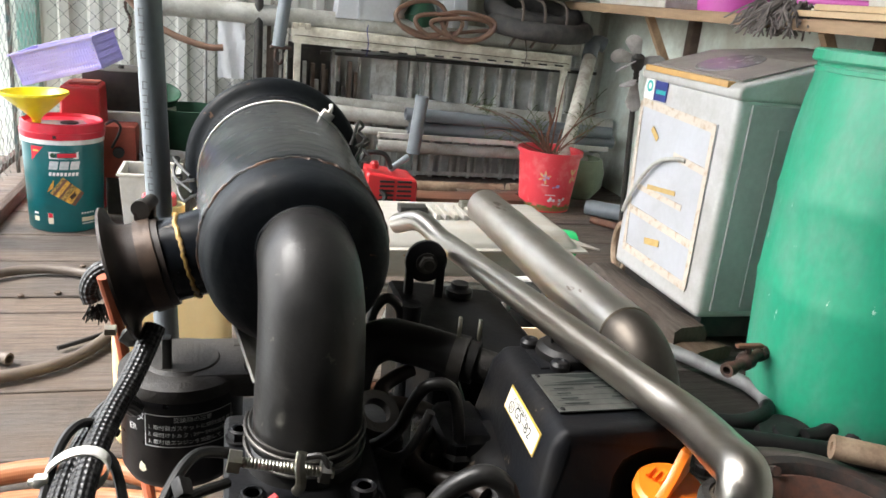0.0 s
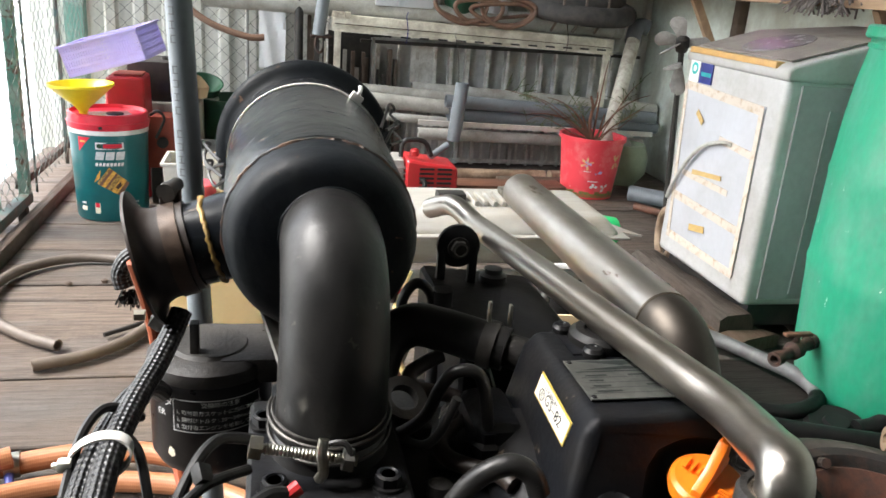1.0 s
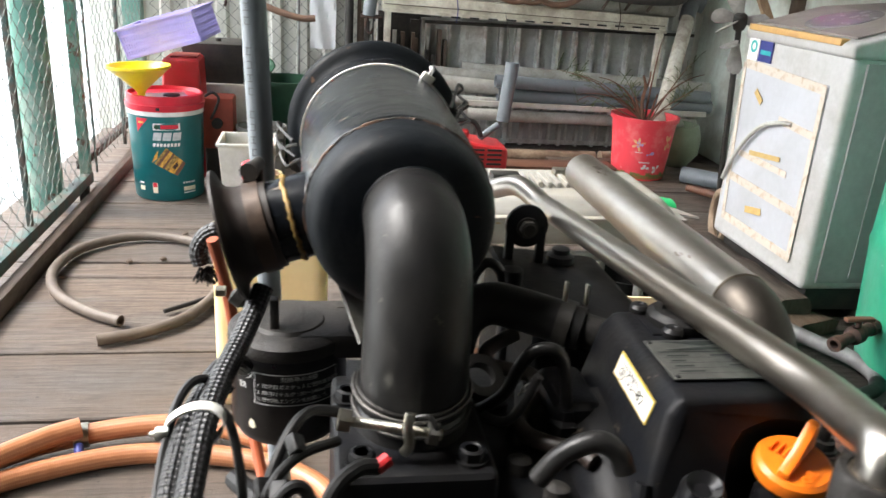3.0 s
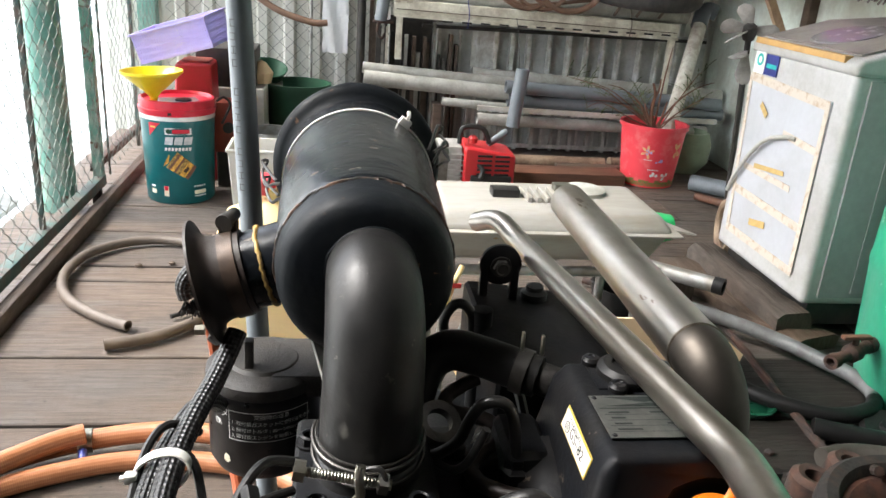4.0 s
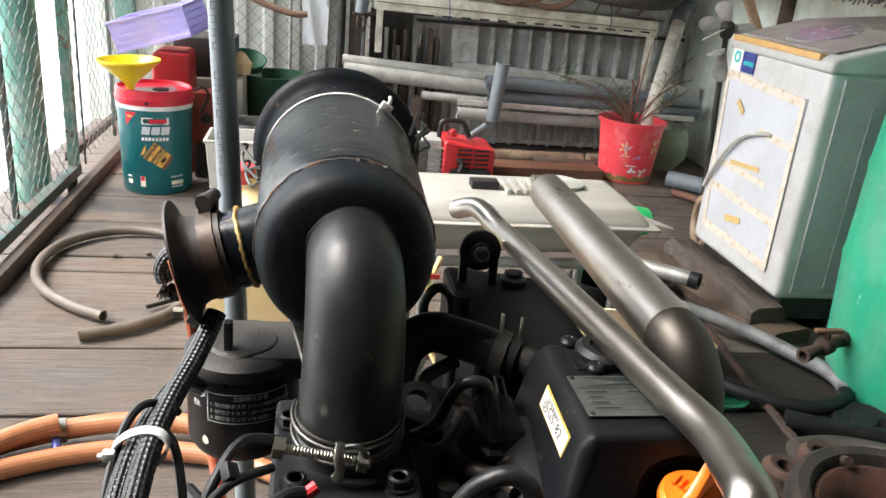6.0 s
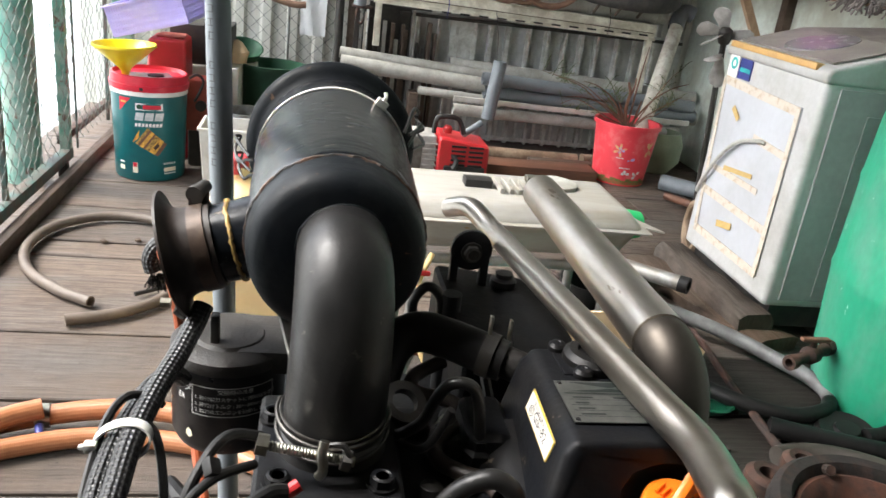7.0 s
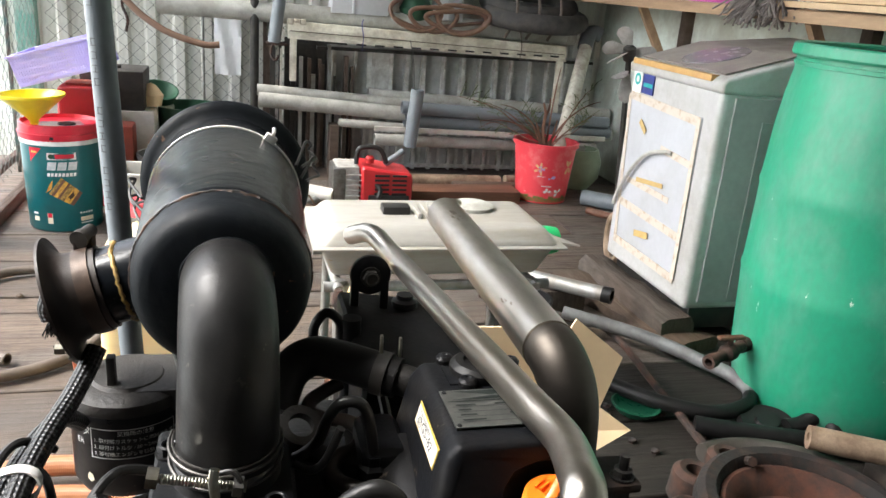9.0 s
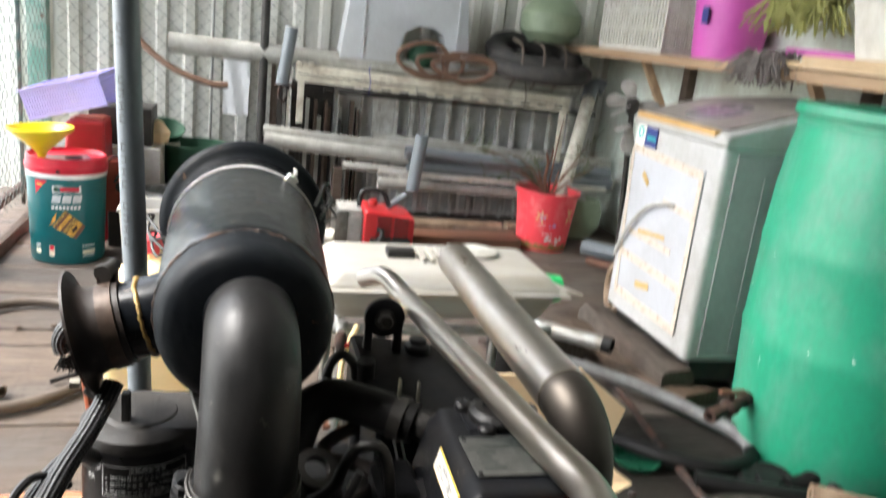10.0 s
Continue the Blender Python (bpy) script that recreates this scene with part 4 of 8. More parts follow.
tagged(part("timber_beam", block((0.70, 3.36, 0.0), (1.42, 3.50, 0.055)), RED_WOOD, None, bevel=0.006), "reddish-brown sawn timber lying on the deck", "timber", "timber at the back")
tagged(part("timber_beam", block((1.15, 3.52, 0.0), (1.48, 3.58, 0.05)), DARK_WOOD, None, bevel=0.006), "dark short timber lying on the deck", "timber", "timber at the back")

# things on top of the rack
for k, (c, R, r, tilt) in enumerate((((1.60, 4.02, 0.86), 0.20, 0.055, 18), ((1.60, 3.97, 0.80), 0.22, 0.045, 8))):
    bm = bmesh.new()
    pts = [Vector((R * math.cos(a), R * math.sin(a), 0)) for a in [2 * math.pi * i / 40 for i in range(41)]]
    sweep(bm, pts, r, n=14, steps=1)
    bmesh.ops.transform(bm, verts=bm.verts, matrix=pose(c[0], c[1] - (0.0 if k == 0 else 0.06), c[2], tilt if k == 0 else 6, 0, 0))
    tagged(part("tyre", bm, TYRE), "worn black tyre lying on the rack", "tyre", "tyres on the rack")
for k in range(3):
    rx_ = 1.43 + 0.11 * k
    tagged(part("rope", tube([(rx_, 3.84, 0.70), (rx_ + 0.01, 3.735, 0.80), (rx_ + 0.02, 3.78, 0.90), (rx_ + 0.03, 3.95, 0.93)], 0.007, n=7), DRY_HOSE), "old grey rope tied over the tyres", "rope", "ropes on the rack")
coil = thing("hose_coil", (1.05, 3.88, 0.72), "coil of brown hose on the rack", "hose")
for cx, cz, rx, rz, lean, ph in ((0.985, 0.790, 0.125, 0.080, 0.020, 0.3), (1.07, 0.770, 0.115, 0.055, 0.012, 1.2), (1.215, 0.775, 0.130, 0.065, 0.018, 2.0), (1.18, 0.765, 0.150, 0.048, 0.006, 0.9)):
    pts = [(cx + rx * math.cos(a), 3.838 + lean * math.sin(a) + 0.012 * math.cos(a + ph), cz + rz * math.sin(a) + 0.010 * math.sin(2 * a + ph)) for a in [ph + 2 * math.pi * i / 16 for i in range(17)]]
    part("loop", tube(pts, 0.0105, n=10, steps=4), BROWN_HOSE, coil)
part("tail", tube([(0.90, 3.87, 0.75), (1.0, 3.84, 0.72), (1.15, 3.86, 0.735), (1.35, 3.9, 0.76), (1.5, 3.93, 0.76)], 0.009, n=8), BROWN_HOSE, coil)
seat = thing("plastic_stool", (0.85, 3.98, 0.73), "grey moulded plastic stool with an arched opening", "stool")
bm = bmesh.new()
outer = [(0.60, 0.755), (0.64, 1.10), (1.20, 1.10), (1.24, 0.755), (1.13, 0.755), (1.10, 0.90), (1.05, 0.935), (0.96, 0.935), (0.91, 0.90), (0.87, 0.755)]
f0 = bm.faces.new([bm.verts.new((px, 3.93, pz)) for px, pz in outer])
ext = bmesh.ops.extrude_face_region(bm, geom=[f0])
bmesh.ops.translate(bm, verts=[v for v in ext["geom"] if isinstance(v, bmesh.types.BMVert)], vec=(0, 0.16, 0))
bmesh.ops.recalc_face_normals(bm, faces=bm.faces)
part("shell", bm, STOOL_GREY, seat, bevel=0.006)
part("seat_edge", block((0.632, 3.925, 1.085), (1.208, 4.095, 1.105)), STOOL_GREY, seat, bevel=0.006)
part("leg_rib", block((0.70, 3.922, 0.76), (0.712, 3.93, 1.08)), STOOL_GREY, seat)
part("leg_rib", block((1.16, 3.922, 0.76), (1.172, 3.93, 1.08)), STOOL_GREY, seat)
tagged(part("green_bag", turned([(0, 0), (0.005, 0.07), (0.06, 0.085), (0.12, 0.05), (0.14, 0)], (1.02, 4.0, 0.74), n=12), GREEN_DARK), "dark green folded bag under the stool", "bag")
tagged(part("round_jar", turned([(0, 0), (0, 0.1), (0.05, 0.15), (0.14, 0.155), (0.22, 0.10), (0.24, 0.06), (0.24, 0)], (1.66, 4.0, 0.93)), GREEN_DULL), "dull green round jar on the tyres", "jar")
tagged(part("curved_hose", tube([(-0.42, 3.95, 1.25), (-0.40, 3.95, 0.95), (-0.30, 3.93, 0.76), (-0.15, 3.9, 0.64), (0.02, 3.88, 0.585), (0.10, 3.88, 0.585)], 0.015, n=12), BROWN_HOSE), "light brown hose hanging down the corrugated wall", "hose")
tagged(part("chain", tube([(-0.31, 4.1, 0.80), (-0.33, 4.1, 0.72), (-0.31, 4.1, 0.66), (-0.32, 4.1, 0.60)], 0.007, n=6, ripple=0.3), RUST), "rusty chain hanging from the mesh", "chain")

# red bucket with a dry plant
def bucket_body(parent, c, z0, h, r0, r1, m_, lip=0.008, ring=True):
    part("body", turned([(0, 0), (0, r0), (h, r1), (h, r1 - 0.004), (0.006, r0 - 0.004), (0.006, 0)], (*c, z0), n=44), m_, parent)
    part("rim", turned([(h - 0.012, r1 - 0.001), (h - 0.014, r1 + lip), (h + 0.004, r1 + lip), (h + 0.004, r1 - 0.003), (h - 0.012, r1 - 0.001)], (*c, z0), n=44), m_, parent)


rb = thing("red_bucket", (1.562, 3.48, 0.0), "red plastic paint bucket with worn flower stickers", "bucket")
bucket_body(rb, (1.562, 3.48), 0.0, 0.272, 0.117, 0.144, RED_PLASTIC)


def on_cone(c, z0, h, r0, r1, bm, ang, z, lift=0.0015):
    """Bends a flat shape onto a tapered pail; ang: the angle of x = 0, z: its height."""
    es = [e for e in bm.edges if e.calc_length() > 0.02]
    if es:
        bmesh.ops.subdivide_edges(bm, edges=es, cuts=5)
    for v in bm.verts:
        zz = z + v.co.y
        rr = r0 + (r1 - r0) * (zz - z0) / h + lift + v.co.z
        a = ang + v.co.x / rr
        v.co = Vector((c[0] + rr * math.cos(a), c[1] + rr * math.sin(a), zz))
    return bm


def rb_mark(shapes, ang, z, m_, name="sticker"):
    bm = bmesh.new()
    for pts in shapes:
        bm.faces.new([bm.verts.new((x, y, 0)) for x, y in pts])
    part(name, on_cone((1.562, 3.48), 0.0, 0.272, 0.117, 0.144, bm, radians(ang), z), m_, rb, smooth=0)


def petal(a, l, w):
    d, s = (math.cos(a), math.sin(a)), (-math.sin(a), math.cos(a))
    return [(0, 0)] + [(d[0] * l * t + s[0] * w * k, d[1] * l * t + s[1] * w * k) for t, k in ((0.6, -1), (1, -0.6), (1, 0.6), (0.6, 1))]


rb_mark([petal(a, 0.030, 0.006) for a in (0.3, 1.5, 2.5, 3.6, 4.9)], 243, 0.165, YELLOW_FADED)
rb_mark([petal(2.2, 0.018, 0.008), petal(3.9, 0.016, 0.006), petal(0.1, 0.014, 0.007)], 246, 0.163, STICKER_VIOLET)
rb_mark([petal(a, 0.034, 0.009) for a in (1.1, 2.0, 4.4, 5.4)], 303, 0.175, YELLOW_FADED)
rb_mark([petal(0.4, 0.024, 0.008), petal(3.3, 0.010, 0.005)], 265, 0.122, STICKER_VIOLET)
rb_mark([petal(a, 0.022, 0.007) for a in (0.9, 2.6, 4.0)], 286, 0.055, PRINT_WHITE)
rb_mark([petal(a, 0.018, 0.007) for a in (0.2, 1.9, 3.1)], 262, 0.058, PRINT_WHITE)
rb_mark([rect_pts(0.006 * k, 0, 0.0045, 0.006) for k in range(8)], 248, 0.082, PRINT_WHITE)
rb_mark([rect_pts(0, 0, 0.035, 0.003)], 238, 0.128, PRINT_WHITE)
for k in range(14):
    rb_mark([rect_pts(0, 0, 0.0235, 0.024 + 0.006 * math.sin(k * 2.3))], 200 + 11 * k, 0.008, GREEN_PAINT, "painted_band")
plant = thing("dry_shrub", (1.5, 3.4, 0.2), "dry reddish twiggy shrub with few needles", "plant")
part("soil", turned([(0, 0), (0.0, 0.135), (0.01, 0.13), (0.02, 0)], (1.562, 3.48, 0.215), n=24), SOIL, plant)
rng = random.Random(5)
leaf_bm = bmesh.new()
for k in range(9):
    a = rng.uniform(2.7, 3.9) if k < 6 else rng.uniform(-0.9, 1.2)
    base = Vector((1.562 + rng.uniform(-0.06, 0.06), 3.48 + rng.uniform(-0.05, 0.05), 0.23))
    reach, rise = rng.uniform(0.14, 0.52), rng.uniform(0.05, 0.26)
    d = Vector((math.cos(a), math.sin(a) * 0.4, 0))
    pts = [base, base + d * reach * 0.35 + Vector((0, 0, rise * 0.5)), base + d * reach * 0.7 + Vector((rng.uniform(-0.03, 0.03), rng.uniform(-0.04, 0.04), rise * rng.uniform(0.6, 1.3))), base + d * reach + Vector((0, 0, rise * rng.uniform(0.9, 1.15)))]
    part("branch", tube(pts, lambda t: 0.0026 * (1 - t) + 0.0010, n=6, steps=4), TWIG, plant)
    for j in range(10):
        t = rng.uniform(0.3, 1.0)
        p = pts[1].lerp(pts[3], t)
        e = p + Vector((rng.uniform(-0.08, 0.08), rng.uniform(-0.04, 0.04), rng.uniform(0.0, 0.08)))
        sweep(leaf_bm, [p, (p + e) / 2 + Vector((0, 0, 0.008)), e], 0.0014, n=4, steps=2)
        for q in range(5):
            s = p.lerp(e, rng.uniform(0.2, 1))
            w = Vector((rng.uniform(-1, 1), rng.uniform(-1, 1), rng.uniform(-0.6, 0.8))).normalized() * rng.uniform(0.008, 0.02)
            n_ = w.orthogonal().normalized() * 0.0015
            leaf_bm.faces.new([leaf_bm.verts.new(s + n_), leaf_bm.verts.new(s - n_), leaf_bm.verts.new(s + w)])
tagged(part("twig_spray", leaf_bm, NEEDLE, plant, "fine dry twigs with thin green needles"), kind="stuff")
for pts, r in (([(1.55, 3.47, 0.23), (1.53, 3.46, 0.33), (1.535, 3.46, 0.40), (1.515, 3.45, 0.45)], 0.010), ([(1.56, 3.47, 0.23), (1.52, 3.46, 0.30), (1.49, 3.45, 0.36)], 0.007),
               ([(1.535, 3.46, 0.38), (1.55, 3.46, 0.43), (1.545, 3.45, 0.47)], 0.006), ([(1.575, 3.47, 0.23), (1.585, 3.46, 0.32), (1.60, 3.47, 0.37)], 0.006)):
    part("stem", tube(pts, lambda t, r=r: r * (1 - 0.45 * t), n=8), TWIG, plant)
for e in ((1.30, 3.42, 0.44), (1.22, 3.44, 0.36), (1.82, 3.50, 0.46), (1.62, 3.55, 0.60)):
    b0 = Vector((1.56, 3.48, 0.24))
    e = Vector(e)
    part("branch", tube([b0, b0.lerp(e, 0.35) + Vector((0, 0, 0.05)), b0.lerp(e, 0.7) + Vector((0, 0, 0.04)), e], lambda t: 0.0042 * (1 - t) + 0.0012, n=6, steps=5), TWIG, plant)
tagged(part("glazed_pot", turned([(0, 0), (0, 0.07), (0.06, 0.115), (0.14, 0.12), (0.20, 0.10), (0.20, 0.09), (0.05, 0.09), (0.05, 0)], (1.83, 3.70, 0.0)), GREEN_DULL), "dull green round pot behind the bucket", "pot")
tagged(part("floor_pipe", bar((1.72, 3.35, 0.04), (2.06, 3.05, 0.04), 0.036), PVC_GREY), "grey pipe lying by the plaster wall", "pipe")
tagged(part("floor_stick", bar((1.68, 3.20, 0.02), (1.80, 3.02, 0.02), 0.016), RED_WOOD), "short reddish stick on the deck", "stick")
tagged(part("straw_hat_rim", tube([(1.46 + 0.02 * math.cos(a), 2.51 + 0.085 * math.cos(a), 0.115 + 0.085 * math.sin(a)) for a in [2 * math.pi * i / 16 for i in range(17)]], 0.014, n=8, steps=2), LOG_WOOD), "round cane hoop leaning on the washer", "hoop")

# propeller fan blades standing by the wall
fan = thing("propeller", (1.66, 2.95, 0.0), "weathered metal propeller blades on a rod beside the washer", "propeller")
part("shaft", bar((1.72, 3.0, 0.0), (1.63, 2.93, 0.735), 0.011), DARK_METAL, fan)
part("hub", turned([(0, 0), (0, 0.020), (0.02, 0.026), (0.05, 0.024), (0.06, 0.012), (0.06, 0)], (1.635, 2.935, 0.70), (-0.2, -0.3, 1), 18), DARK_METAL, fan)
for tip in ((1.575, 2.90, 0.825), (1.735, 2.90, 0.725), (1.525, 2.88, 0.690), (1.555, 2.86, 0.635), (1.525, 2.95, 0.745), (1.605, 2.86, 0.545)):
    hub_at, tip = Vector((1.635, 2.935, 0.735 if tip[2] > 0.65 else 0.66)), Vector(tip)
    ln = (tip - hub_at).length
    bm = bmesh.new()
    lathe(bm, [(0, 0), (0.004, 0.010), (ln * 0.45, 0.024), (ln * 0.75, 0.033), (ln * 0.93, 0.022), (ln, 0)], (0, 0, 0), n=18)
    q = Vector((0, 0, 1)).rotation_difference(tip - hub_at).to_matrix().to_4x4()
    bmesh.ops.transform(bm, verts=bm.verts, matrix=Matrix.Translation(hub_at) @ q @ Matrix.Rotation(0.9, 4, "Z") @ Matrix.Diagonal((0.14, 1, 1, 1)))
    part("blade", bm, ALUMINIUM, fan)

# ---- washer ----
wm = thing("washing_machine", (1.69, 2.18, 0.1), "old taped white washing machine with a dusty brown lid", "washing machine")
bm = block((1.39, 1.918, 0.10), (1.95, 2.425, 0.72))
part("cabinet", bm, WM_BODY, wm, bevel=0.022, segments=4)
bm = bmesh.new()
top = [(1.384, 0.708), (1.381, 0.735), (1.396, 0.748), (1.60, 0.806), (1.93, 0.838), (1.955, 0.823), (1.955, 0.708)]
f0 = bm.faces.new([bm.verts.new((px, 1.912, pz)) for px, pz in top])
ext = bmesh.ops.extrude_face_region(bm, geom=[f0])
bmesh.ops.translate(bm, verts=[v for v in ext["geom"] if isinstance(v, bmesh.types.BMVert)], vec=(0, 0.518, 0))
bmesh.ops.recalc_face_normals(bm, faces=bm.faces)
lid = part("lid", bm, WM_BODY, wm, "off-white lid frame", bevel=0.012, segments=4)
bm = bmesh.new()
outline = [(1.408, 1.945), (1.408, 2.40), (1.60, 2.405), (1.925, 2.405), (1.925, 1.94), (1.60, 1.94)]
f0 = bm.faces.new([bm.verts.new((px, py, 0.7545 + (min(px, 1.60) - 1.408) * 0.2843 + max(0.0, px - 1.60) * 0.097)) for px, py in outline])
bmesh.ops.connect_verts(bm, verts=[v for v in bm.verts if abs(v.co.x - 1.60) < 1e-4])
ext = bmesh.ops.extrude_face_region(bm, geom=bm.faces[:])
bmesh.ops.translate(bm, verts=[v for v in ext["geom"] if isinstance(v, bmesh.types.BMVert)], vec=(-0.001, 0, 0.004))
bmesh.ops.recalc_face_normals(bm, faces=bm.faces)
part("lid_cover", bm, WM_TOP, lid, "dusty brown lid cover", smooth=0)
part("lid_seam", block((1.625, 1.942, 0.8135), (1.63, 2.40, 0.8155)), WM_BODY, lid, smooth=0)
part("front_trim", block((1.378, 1.965, 0.735), (1.402, 2.405, 0.752)), WM_TRIM, lid, "yellowed plastic edge strip", bevel=0.002)
part("window", turned([(0, 0), (0, 0.10), (0.006, 0.095), (0.009, 0)], (1.515, 2.17, 0.7855), (-0.27, 0, 1), n=30), WINDOW_VIOLET, lid)
part("latch", block((1.76, 1.908, 0.765), (1.775, 1.9135, 0.795)), PRINT_BLACK, lid)
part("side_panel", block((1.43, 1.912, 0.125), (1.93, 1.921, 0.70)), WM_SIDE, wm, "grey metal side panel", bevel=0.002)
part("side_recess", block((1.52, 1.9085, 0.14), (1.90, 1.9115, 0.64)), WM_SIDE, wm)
part("base", block((1.43, 1.945, 0.03), (1.93, 2.41, 0.10)), DARK_METAL, wm, "dark plastic base skirt", bevel=0.006)
part("front_panel", block((1.3865, 1.985, 0.165), (1.39, 2.395, 0.635)), WM_PANEL, wm, "bluish white front panel", bevel=0.001)
for (y0, z0), (y1, z1), w in (((2.40, 0.638), (1.99, 0.622), 0.0125), ((1.995, 0.63), (1.99, 0.165), 0.009), ((2.40, 0.642), (2.36, 0.16), 0.008), ((2.365, 0.172), (1.985, 0.168), 0.012), ((2.34, 0.378), (2.08, 0.376), 0.009), ((2.365, 0.300), (1.99, 0.290), 0.012), ((2.17, 0.512), (1.99, 0.500), 0.010)):
    off = 1.3842 if abs(z1 - z0) > abs(y1 - y0) else 1.3852
    a, b = Vector((off, y0, z0)), Vector((off, y1, z1))
    d = (b - a).normalized()
    m = frame_matrix((a + b) / 2, d, Vector((1, 0, 0)).cross(d))
    bm = bmesh.new()
    box(bm, (-(b - a).length / 2, -w, -0.0008), ((b - a).length / 2, w, 0.0008))
    bmesh.ops.transform(bm, verts=bm.verts, matrix=m)
    part("tape_strip", bm, TAPE, wm, "aged peeling tape", smooth=0)
for y, z, l, w, tilt in ((2.29, 0.555, 0.05, 0.009, 35), (2.20, 0.40, 0.16, 0.007, -6), (2.20, 0.235, 0.085, 0.010, -10)):
    bm = block((-0.0006, -l / 2, -w), (0.0006, l / 2, w))
    bmesh.ops.transform(bm, verts=bm.verts, matrix=pose(1.3828, y, z, tilt, 0, 0))
    part("tape_piece", bm, TAPE_BROWN, wm, smooth=0)
part("sticker", block((1.3855, 2.27, 0.652), (1.3885, 2.34, 0.71)), STICKER_BLUE, wm, "blue sticker", smooth=0)
part("sticker", block((1.3855, 2.345, 0.65), (1.3885, 2.40, 0.712)), LABEL_WHITE, wm, "white sticker", smooth=0)
part("sticker_mark", turned([(0, 0.010), (0, 0.018), (0.001, 0.018), (0.001, 0.010)], (1.3853, 2.37, 0.69), (-1, 0, 0), n=20), STICKER_TEAL, wm)
part("sticker_mark", block((1.3848, 2.275, 0.672), (1.3853, 2.33, 0.684)), STICKER_TEAL, wm, smooth=0)
part("drain_strip", tube([(1.380, 2.40, 0.28), (1.372, 2.36, 0.34), (1.372, 2.29, 0.43), (1.374, 2.22, 0.485), (1.378, 2.13, 0.51), (1.383, 2.10, 0.51)], 0.006, n=8), PVC_OLD, wm, "loose grey strip curling off the panel")
def rough_beam(name, a, b, w, h, seed, label, material):
    """A hewn timber with uneven edges from a to b on the deck."""
    a, b = Vector(a), Vector(b)
    d = (b - a).normalized()
    side = Vector((-d.y, d.x, 0))
    g = random.Random(seed)
    bm = bmesh.new()
    rings = []
    for k in range(9):
        p = a.lerp(b, k / 8)
        e = lambda: g.uniform(-0.006, 0.006)
        rings.append([bm.verts.new(p + side * (sx * w / 2 + e()) + Vector((0, 0, sz * h + (e() * 0.8 if sz else 0)))) for sx, sz in ((-1, 0), (1, 0), (1, 0.8), (0.75, 1), (-0.7, 1), (-1, 0.82))])
    for r0, r1 in zip(rings, rings[1:]):
        for k in range(6):
            j = (k + 1) % 6
            bm.faces.new((r0[k], r0[j], r1[j], r1[k]))
    bm.faces.new(rings[0][::-1])
    bm.faces.new(rings[-1])
    bmesh.ops.recalc_face_normals(bm, faces=bm.faces)
    return tagged(part(name, bm, material, None, smooth=50), label, "timber", "timbers under the washer")


rough_beam("timber_beam", (1.36, 2.44, 0.0), (1.375, 1.90, 0.0), 0.10, 0.082, 1, "old rough grey-brown beam beside the washing machine", OLD_BEAM)
rough_beam("timber_beam", (1.66, 2.46, 0.0), (1.66, 1.93, 0.0), 0.12, 0.030, 2, "flat old timber under the washing machine", OLD_BEAM)
rough_beam("timber_beam", (1.90, 2.42, 0.0), (1.90, 1.93, 0.0), 0.10, 0.030, 3, "flat old timber under the washing machine", OLD_BEAM)
rough_beam("timber_plank", (1.25, 2.42, 0.0), (1.42, 1.85, 0.0), 0.15, 0.036, 4, "worn brown plank lying askew on the deck", PLANK_BROWN)
rough_beam("timber_plank", (1.06, 2.50, 0.0), (1.26, 2.28, 0.0), 0.10, 0.030, 5, "short brown plank lying on the deck", PLANK_BROWN)

# ---- green drum ----
DC = (1.647, 1.58)
drum = thing("plastic_drum", (*DC, 0.0), "large scuffed green plastic drum with a tap", "drum")
part("body", turned([(0, 0), (0, 0.235), (0.02, 0.252), (0.10, 0.268), (0.30, 0.281), (0.315, 0.284), (0.33, 0.281), (0.52, 0.279), (0.535, 0.282), (0.55, 0.279), (0.66, 0.274), (0.74, 0.266), (0.79, 0.258), (0.805, 0.256), (0.836, 0.255), (0.836, 0.240), (0.75, 0.240), (0.05, 0.25), (0.03, 0)], (*DC, 0.0), n=72), DRUM_GREEN, drum)
part("rim", turned([(0.833, 0.252), (0.833, 0.265), (0.838, 0.269), (0.858, 0.267), (0.862, 0.261), (0.858, 0.251), (0.833, 0.248), (0.833, 0.252)], (*DC, 0.0), n=72), DRUM_GREEN, drum, "rolled green rim")
# Black disc fills the drum mouth just below the rim.
part("lid", turned([(0.840, 0), (0.840, 0.2470), (0.850, 0.2470), (0.846, 0.21), (0.844, 0)], (*DC, 0.0), n=48), DARK_RUBBER, drum, "black disc set across the drum mouth")
part("rim_band", turned([(0.812, 0.2550), (0.813, 0.2595), (0.822, 0.2595), (0.823, 0.2550), (0.812, 0.2550)], (*DC, 0.0), n=72), DRUM_GREEN, drum)
va = Vector((1.382, 1.605, 0.152))
vd = Vector((-0.90, -0.40, -0.08)).normalized()
tap = part("tap", bar(va, va + vd * 0.07, 0.015, n=18), RUST, drum, "corroded brass tap")
part("valve_body", turned([(0, 0), (0, 0.012), (0.012, 0.021), (0.035, 0.021), (0.045, 0.013), (0.085, 0.013), (0.085, 0.017), (0.105, 0.017), (0.105, 0.010), (0.07, 0.010), (0.07, 0)], va + vd * 0.062, vd, 20), RUST, tap)
part("valve_stem", bar(va + vd * 0.086, va + vd * 0.086 + Vector((0, 0, 0.038)), 0.007, n=12), RUST, tap)
part("valve_handle", block(va + vd * 0.086 + Vector((-0.035, -0.008, 0.034)), va + vd * 0.086 + Vector((0.035, 0.008, 0.043))), RED_WOOD, tap, "worn red tap lever", bevel=0.003)
part("nipple", turned([(0, 0), (0, 0.019), (0.02, 0.019), (0.02, 0)], va + vd * 0.012, vd, 8), RUST, tap)

